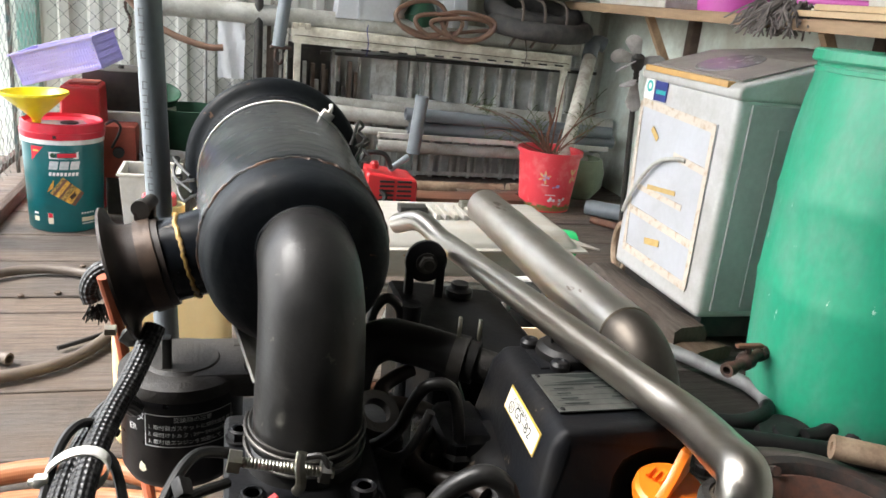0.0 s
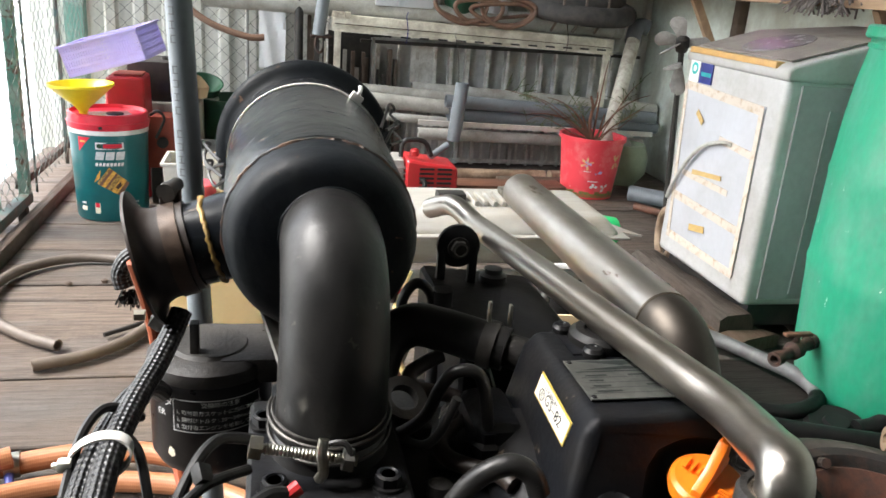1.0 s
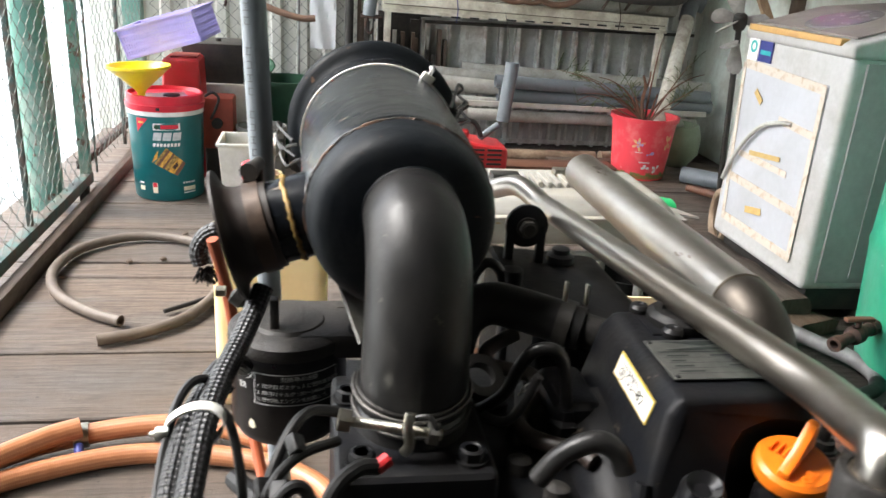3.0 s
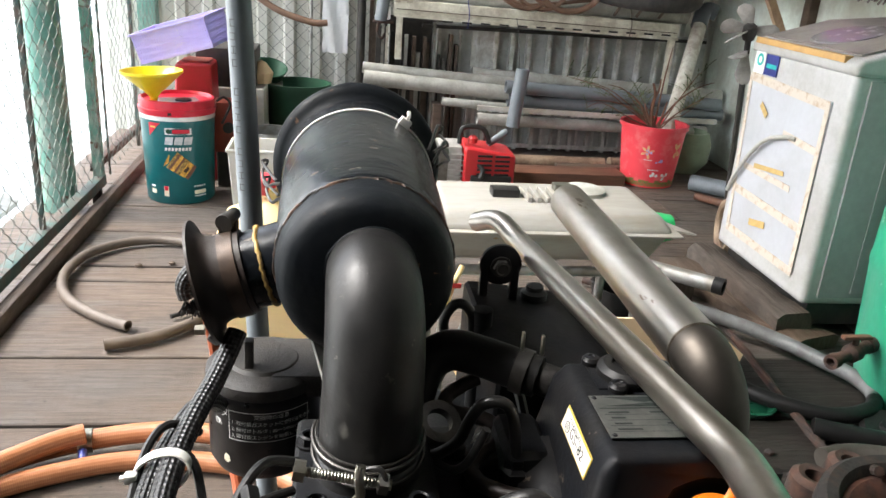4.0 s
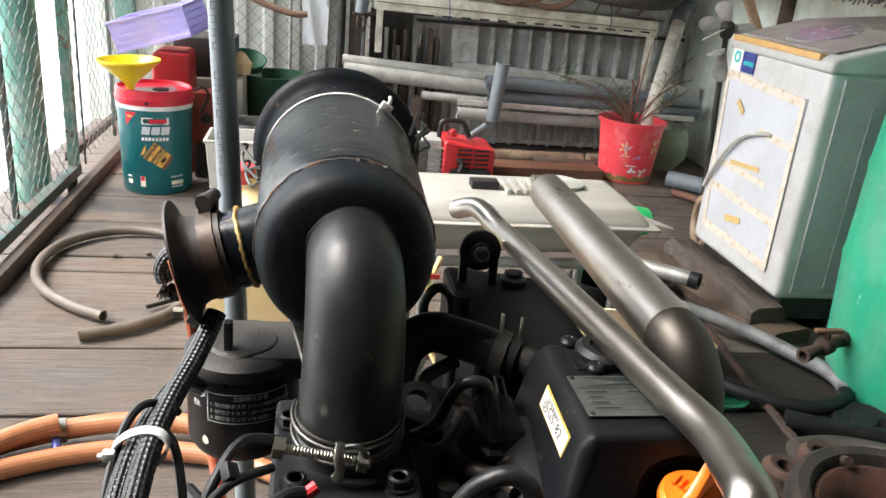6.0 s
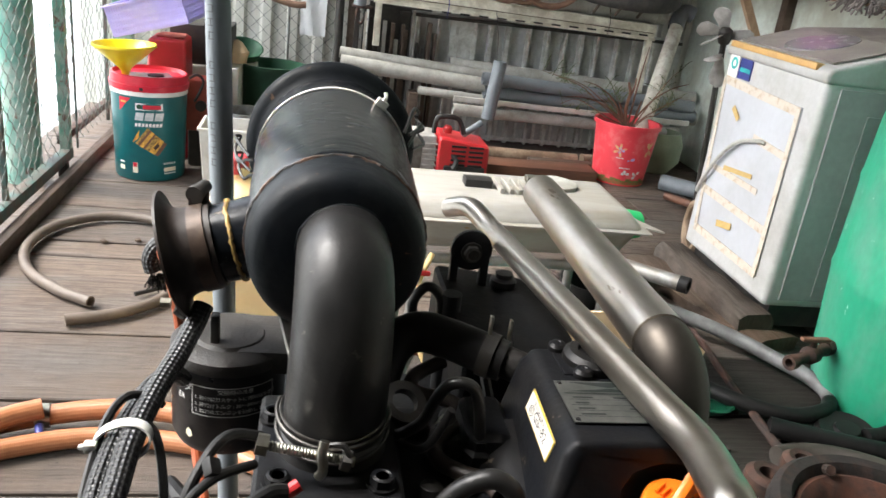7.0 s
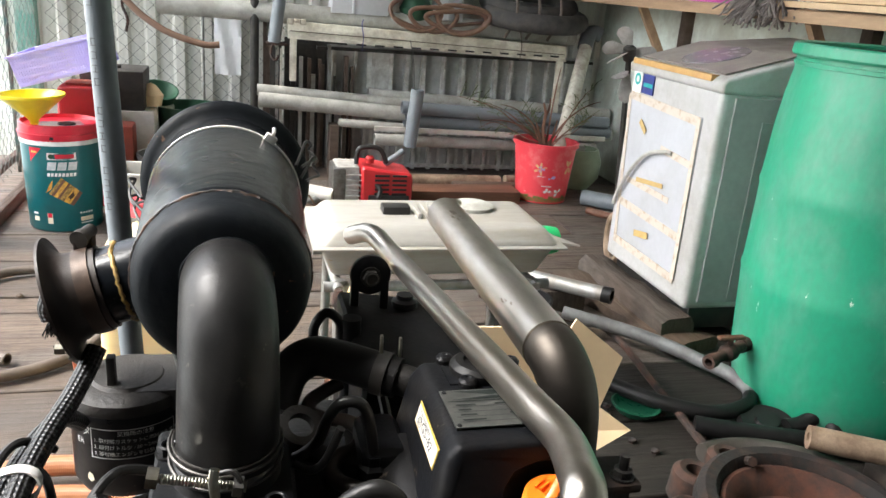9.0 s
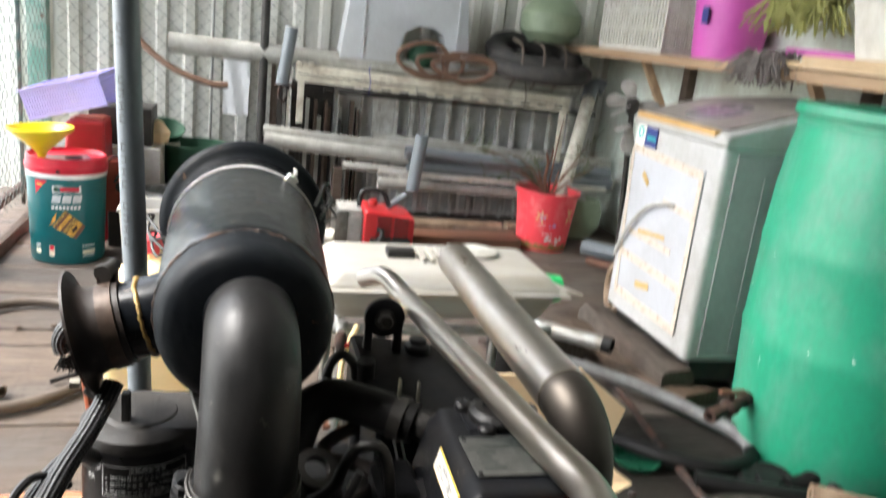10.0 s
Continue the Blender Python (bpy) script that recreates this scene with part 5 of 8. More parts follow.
# ---- floor clutter beside the drum ----
sp = thing("steel_pipe", (1.08, 2.15, 0.09), "short galvanised pipe with a black end on offcuts", "pipe")
part("pipe", hollow((0.93, 2.31, 0.095), (1.215, 2.045, 0.100), 0.022, 0.004), GALV, sp)
part("end_plug", hollow((1.208, 2.052, 0.100), (1.228, 2.033, 0.100), 0.0245, 0.008), DARK_RUBBER, sp)
tagged(part("pipe_rest", block((0.98, 2.14, 0.0), (1.20, 2.22, 0.074)), OLD_BEAM, None, bevel=0.006), "dark wooden block under a pipe", "timber")
loop = thing("hose_loop", (1.2, 1.7, 0.0), "black and grey rubber hose looped on the deck", "hose")
part("upper_run", tube([(1.08, 2.03, 0.055), (1.215, 1.925, 0.045), (1.306, 1.835, 0.035), (1.366, 1.735, 0.03), (1.400, 1.67, 0.028), (1.403, 1.60, 0.027), (1.385, 1.56, 0.026)], 0.0185, n=16), HOSE_GREY, loop, "dusty grey hose run")
part("lower_run", tube([(1.386, 1.562, 0.026), (1.345, 1.522, 0.026), (1.245, 1.500, 0.026), (1.15, 1.55, 0.027), (1.09, 1.61, 0.028), (1.00, 1.72, 0.03), (0.90, 1.80, 0.03)], 0.0185, n=16), DARK_RUBBER, loop)
tagged(part("thin_rod", tube([(1.19, 2.03, 0.02), (1.205, 1.90, 0.018), (1.185, 1.70, 0.016), (1.168, 1.52, 0.016), (1.16, 1.38, 0.016), (1.14, 1.22, 0.09)], 0.010, n=8), RUST), "thin rusty rod on the deck", "rod")
tagged(part("thin_rod", bar((0.90, 2.26, 0.02), (1.17, 2.02, 0.02), 0.011), RUST), "thin rusty rod on the deck", "rod")
fl = thing("rusty_flange", (1.14, 1.12, 0.0), "heavy rusty iron casting with a red inner wall", "casting")
FC, FN = (1.17, 1.07, 0.0), (0.04, -0.06, 1)
part("outer_ring", turned([(0, 0.165), (0, 0.205), (0.045, 0.215), (0.070, 0.212), (0.082, 0.200), (0.080, 0.180), (0.066, 0.172), (0.03, 0.168), (0, 0.165)], FC, FN, 56), SOOTY_RUST, fl, "dark crusted outer ring")
part("inner_wall", turned([(0.005, 0.10), (0.005, 0.164), (0.060, 0.170), (0.064, 0.160), (0.050, 0.140), (0.020, 0.125), (0.012, 0.10)], FC, FN, 56), TERRACOTTA, fl, "orange-red rusted inner wall")
part("hub", turned([(0, 0), (0, 0.10), (0.02, 0.095), (0.03, 0.06), (0.03, 0)], FC, FN, 36), SOOTY_RUST, fl)
for a, r_ in ((128, 0.044), (100, 0.040), (160, 0.036)):
    c = Vector((FC[0] + 0.225 * math.cos(radians(a)), FC[1] + 0.225 * math.sin(radians(a)), 0.004))
    part("lug", turned([(0, r_ * 0.45), (0, r_), (0.055, r_ * 0.96), (0.065, r_ * 0.7), (0.062, r_ * 0.42), (0, r_ * 0.45)], c, FN, 26), RUST, fl)
g = random.Random(31)
for k in range(9):
    a, rr = g.uniform(0, 6.28), g.uniform(0.02, 0.12)
    part("clinker", turned([(0, 0), (0.002, 0.014), (0.012, 0.016), (0.020, 0.006), (0.021, 0)], (FC[0] + rr * math.cos(a), FC[1] + rr * math.sin(a), 0.022), (g.uniform(-0.5, 0.5), g.uniform(-0.5, 0.5), 1), 7), SOOTY_RUST, fl)
tagged(part("curved_pipe", tube([(1.12, 1.345, 0.028), (1.19, 1.355, 0.03), (1.255, 1.325, 0.04), (1.315, 1.265, 0.05), (1.36, 1.17, 0.05), (1.38, 1.05, 0.05), (1.36, 0.92, 0.05)], 0.022, n=16), PIPE_DIRTY), "dirty curved steel pipe on the deck", "pipe")
tagged(part("rubber_hose", tube([(1.17, 1.46, 0.024), (1.235, 1.430, 0.024), (1.32, 1.395, 0.024), (1.42, 1.355, 0.024), (1.56, 1.27, 0.024), (1.70, 1.16, 0.024)], 0.022, n=14), DARK_RUBBER), "dull black rubber hose on the deck", "hose")
tagged(part("rubber_hose", tube([(1.385, 1.425, 0.024), (1.43, 1.425, 0.03), (1.47, 1.425, 0.055), (1.485, 1.41, 0.05), (1.485, 1.385, 0.024)], 0.019, n=12), DARK_RUBBER), "short black hose bent by the drum", "hose")
disc = thing("rubber_disc", (1.36, 1.45, 0.0), "black round rubber lid with a raised rim", "lid")
part("plate", turned([(0, 0), (0, 0.066), (0.016, 0.068), (0.024, 0.060), (0.020, 0.050), (0.020, 0.030), (0.028, 0.026), (0.030, 0)], (1.36, 1.455, 0.002), (-0.10, -0.12, 1), 32), DARK_RUBBER, disc)
tagged(part("wood_pole", hollow((1.285, 1.252, 0.115), (1.60, 1.08, 0.105), 0.0245, 0.015), LOG_WOOD), "hollow bamboo pole with a sawn end", "pole")
tagged(part("pole_rest", block((1.42, 1.12, 0.0), (1.52, 1.23, 0.082)), OLD_BEAM, None, bevel=0.006), "dark wooden block under the pole", "timber")
tagged(part("green_dish", turned([(0, 0), (0, 0.045), (0.018, 0.060), (0.020, 0.055), (0.006, 0.042), (0.006, 0)], (1.085, 1.575, 0.0)), GREEN_SHINY), "green plastic dish on the deck", "dish")
g = random.Random(77)
for k in range(16):
    px, py = g.uniform(0.98, 1.34), g.uniform(1.30, 1.62)
    bm = turned([(0, 0), (0, 0.010), (0.006, 0.011), (0.010, 0.004), (0.011, 0)], (px, py, 0.0), (g.uniform(-0.3, 0.3), 0.2, 1), 6)
    tagged(part("grit", bm, SOOTY_RUST), "small dark bit of grit on the deck", "debris", "grit by the drum")
card = thing("card_box", (0.75, 1.25, 0.0), "opened light brown card box with raised flap", "box")


def sheet(corners, thick=0.004):
    bm = bmesh.new()
    f = bm.faces.new([bm.verts.new(c) for c in corners])
    f.normal_update()
    nrm = f.normal.copy()
    e = bmesh.ops.extrude_face_region(bm, geom=[f])
    bmesh.ops.translate(bm, verts=[v for v in e["geom"] if isinstance(v, bmesh.types.BMVert)], vec=nrm * thick)
    bmesh.ops.recalc_face_normals(bm, faces=bm.faces)
    return bm


part("flap", sheet([(0.732, 1.235, 0.400), (0.825, 1.225, 0.328), (0.782, 1.20, 0.246), (0.66, 1.20, 0.30)]), CARDBOARD, card, smooth=0)
part("flap", sheet([(0.62, 1.20, 0.21), (0.782, 1.20, 0.246), (0.838, 1.18, 0.208), (0.65, 1.12, 0.16)]), CARDBOARD, card, smooth=0)
part("wall_panel", sheet([(0.50, 1.20, 0.0), (0.675, 1.20, 0.0), (0.675, 1.20, 0.405), (0.50, 1.20, 0.41)]), CARDBOARD, card, smooth=0)
part("wall_panel", sheet([(0.69, 1.20, 0.0), (0.73, 1.0, 0.0), (0.73, 1.0, 0.2), (0.69, 1.20, 0.27)]), CARDBOARD, card, smooth=0)

# ---- white tank on its stand ----
tank = thing("fuel_tank", (0.59, 1.72, 0.345), "flat ivory plastic fuel tank on a pipe stand", "tank")
bm = block((0.325, 1.580, 0.408), (0.845, 1.85, 0.444))
for v in bm.verts:
    if v.co.z > 0.43:
        v.co.x += 0.035 if v.co.x < 0.6 else -0.03
        v.co.y += 0.03 if v.co.y < 1.7 else -0.02
part("upper_shell", bm, TANK_WHITE, tank, bevel=0.018, segments=4)
bm = block((0.33, 1.585, 0.335), (0.835, 1.865, 0.408))
for v in bm.verts:
    if v.co.z < 0.36:
        v.co.x += 0.03 if v.co.x < 0.6 else -0.03
        v.co.y += 0.03 if v.co.y < 1.7 else -0.03
part("lower_shell", bm, TANK_WHITE, tank, bevel=0.018, segments=4)
part("seam", block((0.315, 1.570, 0.4055), (0.855, 1.88, 0.4105)), TANK_WHITE, tank, "moulded seam flange", bevel=0.002)
part("seam_tab", sheet([(0.85, 1.61, 0.407), (0.895, 1.60, 0.403), (0.85, 1.67, 0.407)]), TANK_WHITE, tank)
part("gauge", block((0.475, 1.70, 0.444), (0.535, 1.74, 0.461)), PRINT_BLACK, tank, "small black gauge", bevel=0.003)
for k in range(5):
    part("moulded_rib", block((0.545 + 0.02 * k, 1.67, 0.444), (0.555 + 0.02 * k, 1.76, 0.4555)), TANK_WHITE, tank, bevel=0.0015)
part("cap", turned([(0, 0), (0, 0.05), (0.008, 0.05), (0.012, 0.04), (0.012, 0)], (0.69, 1.76, 0.444), n=28), PVC_OLD, tank, "grey filler cap")
part("fitting", block((0.62, 1.74, 0.444), (0.66, 1.77, 0.464)), ZINC, tank, bevel=0.004)
part("green_cap", turned([(0, 0), (0, 0.034), (0.025, 0.034), (0.05, 0.030), (0.05, 0)], (0.84, 1.72, 0.378), (1, 0.1, 0), 24), GREEN_BRIGHT, tank, "bright green side cap")
stand = thing("tank_stand", (0.59, 1.72, 0.0), "low stand of worn light steel pipe", "stand")
for lx in (0.37, 0.79):
    for ly in (1.60, 1.83):
        part("leg", bar((lx, ly, 0.0), (lx * 0.98 + 0.012, ly, 0.335), 0.011), GALV, stand)
    part("side_rail", bar((lx, 1.57, 0.322), (lx, 1.87, 0.322), 0.011), GALV, stand)
for ly in (1.60, 1.83):
    part("cross_rail", bar((0.34, ly, 0.320), (0.83, ly, 0.320), 0.011), GALV, stand)
part("brace", bar((0.37, 1.60, 0.05), (0.46, 1.60, 0.31), 0.009), GALV, stand)
part("low_rail", bar((0.35, 1.60, 0.10), (0.82, 1.60, 0.10), 0.009), RED_WOOD, stand)
tagged(part("fuel_line", tube([(0.40, 1.57, 0.34), (0.37, 1.54, 0.27), (0.38, 1.53, 0.17), (0.43, 1.50, 0.08), (0.50, 1.40, 0.03)], 0.006, n=8), JERRY), "thin yellowed fuel line hanging from the tank", "hose")
fv = thing("fuel_valve", (0.36, 1.545, 0.30), "small red and brass fuel valve", "valve")
part("body", turned([(0, 0), (0, 0.008), (0.01, 0.012), (0.03, 0.012), (0.04, 0.007), (0.05, 0.007), (0.05, 0)], (0.365, 1.545, 0.335), (0, 0, -1), 14), RUST, fv)
part("lever", block((0.358, 1.535, 0.305), (0.395, 1.54, 0.315)), RED_PAINT, fv, bevel=0.002)
tagged(part("dark_bucket", turned([(0, 0), (0, 0.075), (0.15, 0.09), (0.15, 0.084), (0.01, 0.07), (0.01, 0)], (0.90, 1.93, 0.0)), DARK_RUBBER), "dark dirty bucket under the tank", "bucket")
tagged(part("blue_rag", turned([(0, 0), (0.0, 0.09), (0.03, 0.07), (0.05, 0.02), (0.052, 0)], (0.68, 1.50, 0.0), n=9), STICKER_TEAL), "crumpled teal rag on the deck", "rag")

# ---- brush cutter engine behind the tank ----
bc = thing("brush_cutter", (0.70, 3.25, 0.0), "red brush cutter engine with a black handle", "brush cutter")
bm = block((0.66, 3.18, 0.03), (0.875, 3.38, 0.200))
for v in bm.verts:
    if v.co.z > 0.1 and v.co.x > 0.8:
        v.co.z -= 0.028
part("housing", bm, RED_PAINT, bc, "red slotted engine cover", bevel=0.02, segments=3)
for k in range(5):
    for j in range(2):
        part("vent_slot", block((0.715 + 0.072 * j, 3.174, 0.085 + 0.019 * k), (0.775 + 0.072 * j, 3.181, 0.093 + 0.019 * k)), PRINT_BLACK, bc)
part("starter_case", block((0.69, 3.165, 0.02), (0.86, 3.185, 0.085)), PRINT_BLACK, bc, bevel=0.008)
part("cylinder", block((0.56, 3.20, 0.03), (0.655, 3.36, 0.195)), ALUMINIUM, bc, bevel=0.01)
for k in range(6):
    part("cooling_fin", block((0.60, 3.192, 0.05 + 0.022 * k), (0.662, 3.368, 0.055 + 0.022 * k)), ALUMINIUM, bc)
part("muffler_plate", block((0.545, 3.19, 0.05), (0.60, 3.35, 0.19)), BARE_STEEL, bc, bevel=0.012)
part("pull_handle", tube([(0.645, 3.24, 0.20), (0.65, 3.24, 0.255), (0.68, 3.24, 0.27), (0.74, 3.24, 0.262), (0.77, 3.24, 0.205)], 0.010, n=10), PRINT_BLACK, bc)
part("grip", bar((0.77, 3.28, 0.19), (0.85, 3.30, 0.245), 0.014), PVC_GREY, bc)
part("filler", turned([(0, 0), (0, 0.018), (0.02, 0.02), (0.03, 0.012), (0.03, 0)], (0.70, 3.24, 0.205), n=16), RED_PAINT, bc)
part("lever", tube([(0.72, 3.165, 0.13), (0.735, 3.155, 0.11), (0.725, 3.15, 0.08)], 0.010, n=8), PRINT_BLACK, bc)
part("shaft", bar((0.56, 3.28, 0.06), (0.36, 3.10, 0.05), 0.013), GALV, bc)
tagged(part("white_tube", bar((0.34, 3.30, 0.09), (0.55, 3.20, 0.075), 0.028), BIN_WHITE), "off-white plastic tube behind the engine", "tube")
tagged(part("box_lump", block((0.28, 3.25, 0.0), (0.56, 3.36, 0.062)), DARK_WOOD, None, bevel=0.01), "dark timber under the tube", "timber")
for k in range(3):
    tagged(part("wire", tube([(0.35 + 0.03 * k, 2.9, 0.02), (0.42, 2.85 + 0.02 * k, 0.10 + 0.03 * k), (0.48, 2.9, 0.06), (0.54, 3.0, 0.03)], 0.004, n=6), BROWN_HOSE), "loose brown wire loop on the deck", "wire", "wires by the brush cutter")

# ---- yellow can, white bin, pail and the corner pile ----
jc = thing("jerrycan", (0.03, 1.62, 0.0), "translucent yellow plastic can of fuel", "jerrycan")
bm = block((-0.082, 1.56, 0.0), (0.135, 1.76, 0.40))
part("body", bm, JERRY, jc, bevel=0.03, segments=4)
part("shoulder", turned([(0, 0.095), (0.02, 0.085), (0.05, 0.03), (0.055, 0.026), (0.075, 0.026), (0.075, 0)], (0.02, 1.66, 0.392), n=28), JERRY, jc)
part("cap", turned([(0, 0), (0, 0.031), (0.028, 0.031), (0.031, 0.028), (0.031, 0)], (0.0, 1.66, 0.455), n=28), RED_PLASTIC, jc, "red screw cap")
part("handle", tube([(0.06, 1.66, 0.40), (0.07, 1.66, 0.45), (0.10, 1.66, 0.444), (0.125, 1.66, 0.40)], 0.013, n=10), JERRY, jc)

wb = thing("white_bin", (-0.13, 2.75, 0.0), "grimy off-white square plastic bin with red print", "bin")
bm = bmesh.new()
lathe(bm, [(0, 0), (0, 0.100), (0.265, 0.125), (0.265, 0.134), (0.275, 0.134), (0.275, 0.118), (0.02, 0.092), (0.02, 0)], (0, 0, 0), n=4)
bmesh.ops.transform(bm, verts=bm.verts, matrix=pose(-0.115, 2.79, 0.0, 0, 0, 45))
part("body", bm, BIN_WHITE, wb, smooth=0, bevel=0.006)
part("print", block((-0.118, 2.6935, 0.16), (-0.09, 2.6945, 0.20), pose(0, 0, 0, 4, 0, 0)), ORANGE, wb, smooth=0)
part("dirt", block((-0.19, 2.71, 0.20), (-0.07, 2.83, 0.21)), SOIL, wb)

PC = (-0.424, 3.070)
PH, P0, P1 = 0.315, 0.120, 0.129
pail = thing("oil_pail", (*PC, 0.0), "dark teal engine oil pail with a red lid", "pail")
part("body", turned([(0, 0), (0, P0 - 0.004), (0.006, P0), (PH, P1), (PH, 0)], (*PC, 0.0), n=56), PAIL_GREEN, pail)
part("white_band", turned([(PH - 0.010, P1 - 0.002), (PH - 0.010, P1 + 0.002), (PH + 0.010, P1 + 0.002), (PH + 0.010, P1 - 0.01)], (*PC, 0.0), n=56), PRINT_WHITE, pail)
lid_p = part("lid", turned([(PH + 0.006, P1 - 0.01), (PH + 0.006, P1 + 0.004), (PH + 0.026, P1 + 0.007), (PH + 0.028, P1 + 0.002), (PH + 0.055, P1 + 0.001), (PH + 0.058, P1 - 0.006), (PH + 0.045, P1 - 0.012), (PH + 0.040, 0)], (*PC, 0.0), n=56), PAIL_RED, pail, "red ribbed lid")
part("lid_film", block((PC[0] - 0.06, PC[1] - 0.08, PH + 0.045), (PC[0] + 0.08, PC[1] + 0.02, PH + 0.050), pose(0, 0, 0, 0, 0, 20)), CLEAR, lid_p, "torn clear film", bevel=0.003)
part("spout_cap", turned([(0, 0), (0, 0.03), (0.012, 0.028), (0.014, 0)], (PC[0] + 0.03, PC[1] - 0.04, PH + 0.042), n=20), PRINT_BLACK, lid_p)
part("lid_notch", block((PC[0] - 0.008, PC[1] - P1 - 0.0075, PH + 0.012), (PC[0] + 0.004, PC[1] - P1 - 0.004, PH + 0.022)), PRINT_BLACK, lid_p)
FACE = math.atan2(0.143 - PC[1], 0.12 - PC[0])


def pail_mark(shapes, x, z, m_, lift=0.0012, name="print"):
    """Flat shapes on the pail; x: metres to the right of the side that faces the engine."""
    bm = bmesh.new()
    for pts in shapes:
        bm.faces.new([bm.verts.new((px, pz, 0)) for px, pz in pts])
    part(name, on_cone(PC, 0.0, PH, P0, P1, bm, FACE + x / 0.125, z, lift), m_, pail, smooth=0)


pail_mark([[(0, 0), (0.047, 0), (0, -0.05)]], -0.107, 0.297, PAIL_RED, name="red_corner")
pail_mark([rect_pts(0.008, -0.018, 0.022, 0.006)], -0.107, 0.297, PRINT_YELLOW, 0.0018)
pail_mark([rect_pts(0, 0, 0.092, 0.024)], -0.046, 0.258, PRINT_WHITE, name="logo_panel")
pail_mark([rect_pts(0.026, 0.005, 0.06, 0.014)], -0.046, 0.258, PAIL_RED, 0.0018)
pail_mark([[(0.013 + 0.009 * math.cos(a), 0.012 + 0.009 * math.sin(a)) for a in [i * 0.6283 for i in range(10)]]], -0.046, 0.258, GREEN_DARK, 0.0018)
SLANT = 0.22
for k in range(3):
    x0 = 0.033 * k
    pail_mark([[(x0, 0), (x0 + 0.028, 0), (x0 + 0.028 + 0.028 * SLANT, 0.028), (x0 + 0.028 * SLANT, 0.028)]], -0.050, 0.222, PRINT_SILVER)
for k in range(8):
    x0 = 0.0118 * k
    pail_mark([[(x0, 0), (x0 + 0.0085, 0), (x0 + 0.0105, 0.012), (x0 + 0.002, 0.012)]], -0.050, 0.200, PRINT_WHITE)
for k, (t0, t1, m_) in enumerate(((0.0, 0.10, GOLD_SEALANT), (0.10, 0.20, TWIG), (0.20, 0.34, PISTON_GOLD), (0.34, 0.42, TWIG), (0.42, 0.60, GOLD_SEALANT), (0.60, 0.85, PISTON_GOLD), (0.85, 1.0, TWIG))):
    def across(t, side):
        hw = 0.036 * (1 - 0.25 * t)
        cx, cy = 0.010 + 0.070 * t, 0.050 - 0.052 * t
        return (cx + side * hw * 0.60, cy + side * hw * 0.80)
    pail_mark([[across(t0, -1), across(t1, -1), across(t1, 1), across(t0, 1)]], -0.038, 0.118, m_, 0.0014, "picture")
pail_mark([[(0.048, 0.012), (0.066, 0.030), (0.070, 0.016), (0.056, 0.002)]], -0.038, 0.115, PAIL_SHADE, 0.0020, "picture")
pail_mark([[(-0.022, 0.022), (-0.010, 0.048), (0.004, 0.070), (0.0, 0.040)]], -0.038, 0.118, PISTON_GOLD, 0.0016, "picture")
for k in range(5):
    pail_mark([[(0.010 * k + 0.004 * math.cos(a), 0.004 * math.sin(a)) for a in [i * 0.785 for i in range(8)]]], 0.05, 0.066, PRINT_WHITE)
pail_mark([rect_pts(0, 0, 0.048, 0.015)], 0.048, 0.036, LABEL_CREAM)
pail_mark([rect_pts(0, 0, 0.046, 0.004)], 0.049, 0.027, PRINT_WHITE)
pail_mark([rect_pts(0, 0, 0.018, 0.038)], -0.062, 0.03, LABEL_CREAM)
pail_mark([rect_pts(0, 0, 0.014, 0.016)], -0.060, 0.052, PAIL_RED, 0.0018)
pail_mark([rect_pts(0, 0, 0.022, 0.016)], -0.118, 0.036, LABEL_CREAM)
pail_mark([rect_pts(0, 0, 0.020, 0.007)], -0.118, 0.06, PRINT_WHITE)

fn = thing("funnel", (-0.49, 3.03, 0.37), "yellow plastic funnel standing on the pail", "funnel")
part("cone", turned([(0, 0.014), (0.012, 0.022), (0.080, 0.098), (0.086, 0.106), (0.094, 0.106), (0.094, 0.101), (0.083, 0.094), (0.012, 0.016), (0, 0.010)], (-0.495, 3.03, 0.372), (-0.03, 0.0, 1), 44), YELLOW, fn)
part("spout", hollow((-0.495, 3.03, 0.362), (-0.495, 3.03, 0.374), 0.014, 0.003, 20), YELLOW, fn)

redbox = thing("red_can", (-0.39, 3.36, 0.0), "red metal fuel can with a flat top", "can")
bm = block((-0.485, 3.26, 0.0), (-0.318, 3.44, 0.462))
for v in bm.verts:
    if v.co.z > 0.4:
        v.co.x += 0.02 if v.co.x < -0.4 else -0.012
part("body", bm, RED_PAINT, redbox, bevel=0.018, segments=3)
part("top_plate", block((-0.44, 3.29, 0.462), (-0.34, 3.40, 0.470)), BRICK_RED, redbox, bevel=0.004)
rb2 = thing("red_machine", (-0.25, 3.25, 0.0), "dull red metal machine housing by the pail", "machine")
part("housing", block((-0.32, 3.18, 0.14), (-0.20, 3.30, 0.335)), BRICK_RED, rb2, bevel=0.012)
part("lower_body", block((-0.31, 3.19, 0.0), (-0.21, 3.29, 0.14)), DARK_METAL, rb2, bevel=0.01)
part("knob", turned([(0, 0), (0, 0.02), (0.015, 0.02), (0.015, 0)], (-0.26, 3.18, 0.24), (0, -1, 0), 16), PRINT_BLACK, rb2)
part("cable", tube([(-0.30, 3.18, 0.34), (-0.27, 3.15, 0.36), (-0.25, 3.16, 0.33), (-0.28, 3.15, 0.26)], 0.005, n=6), PRINT_BLACK, rb2)
bb = thing("black_box", (-0.29, 3.55, 0.0), "sooty black metal box on a pale carton", "box")
part("body", block((-0.42, 3.46, 0.345), (-0.185, 3.70, 0.50)), DARK_METAL, bb, bevel=0.006)
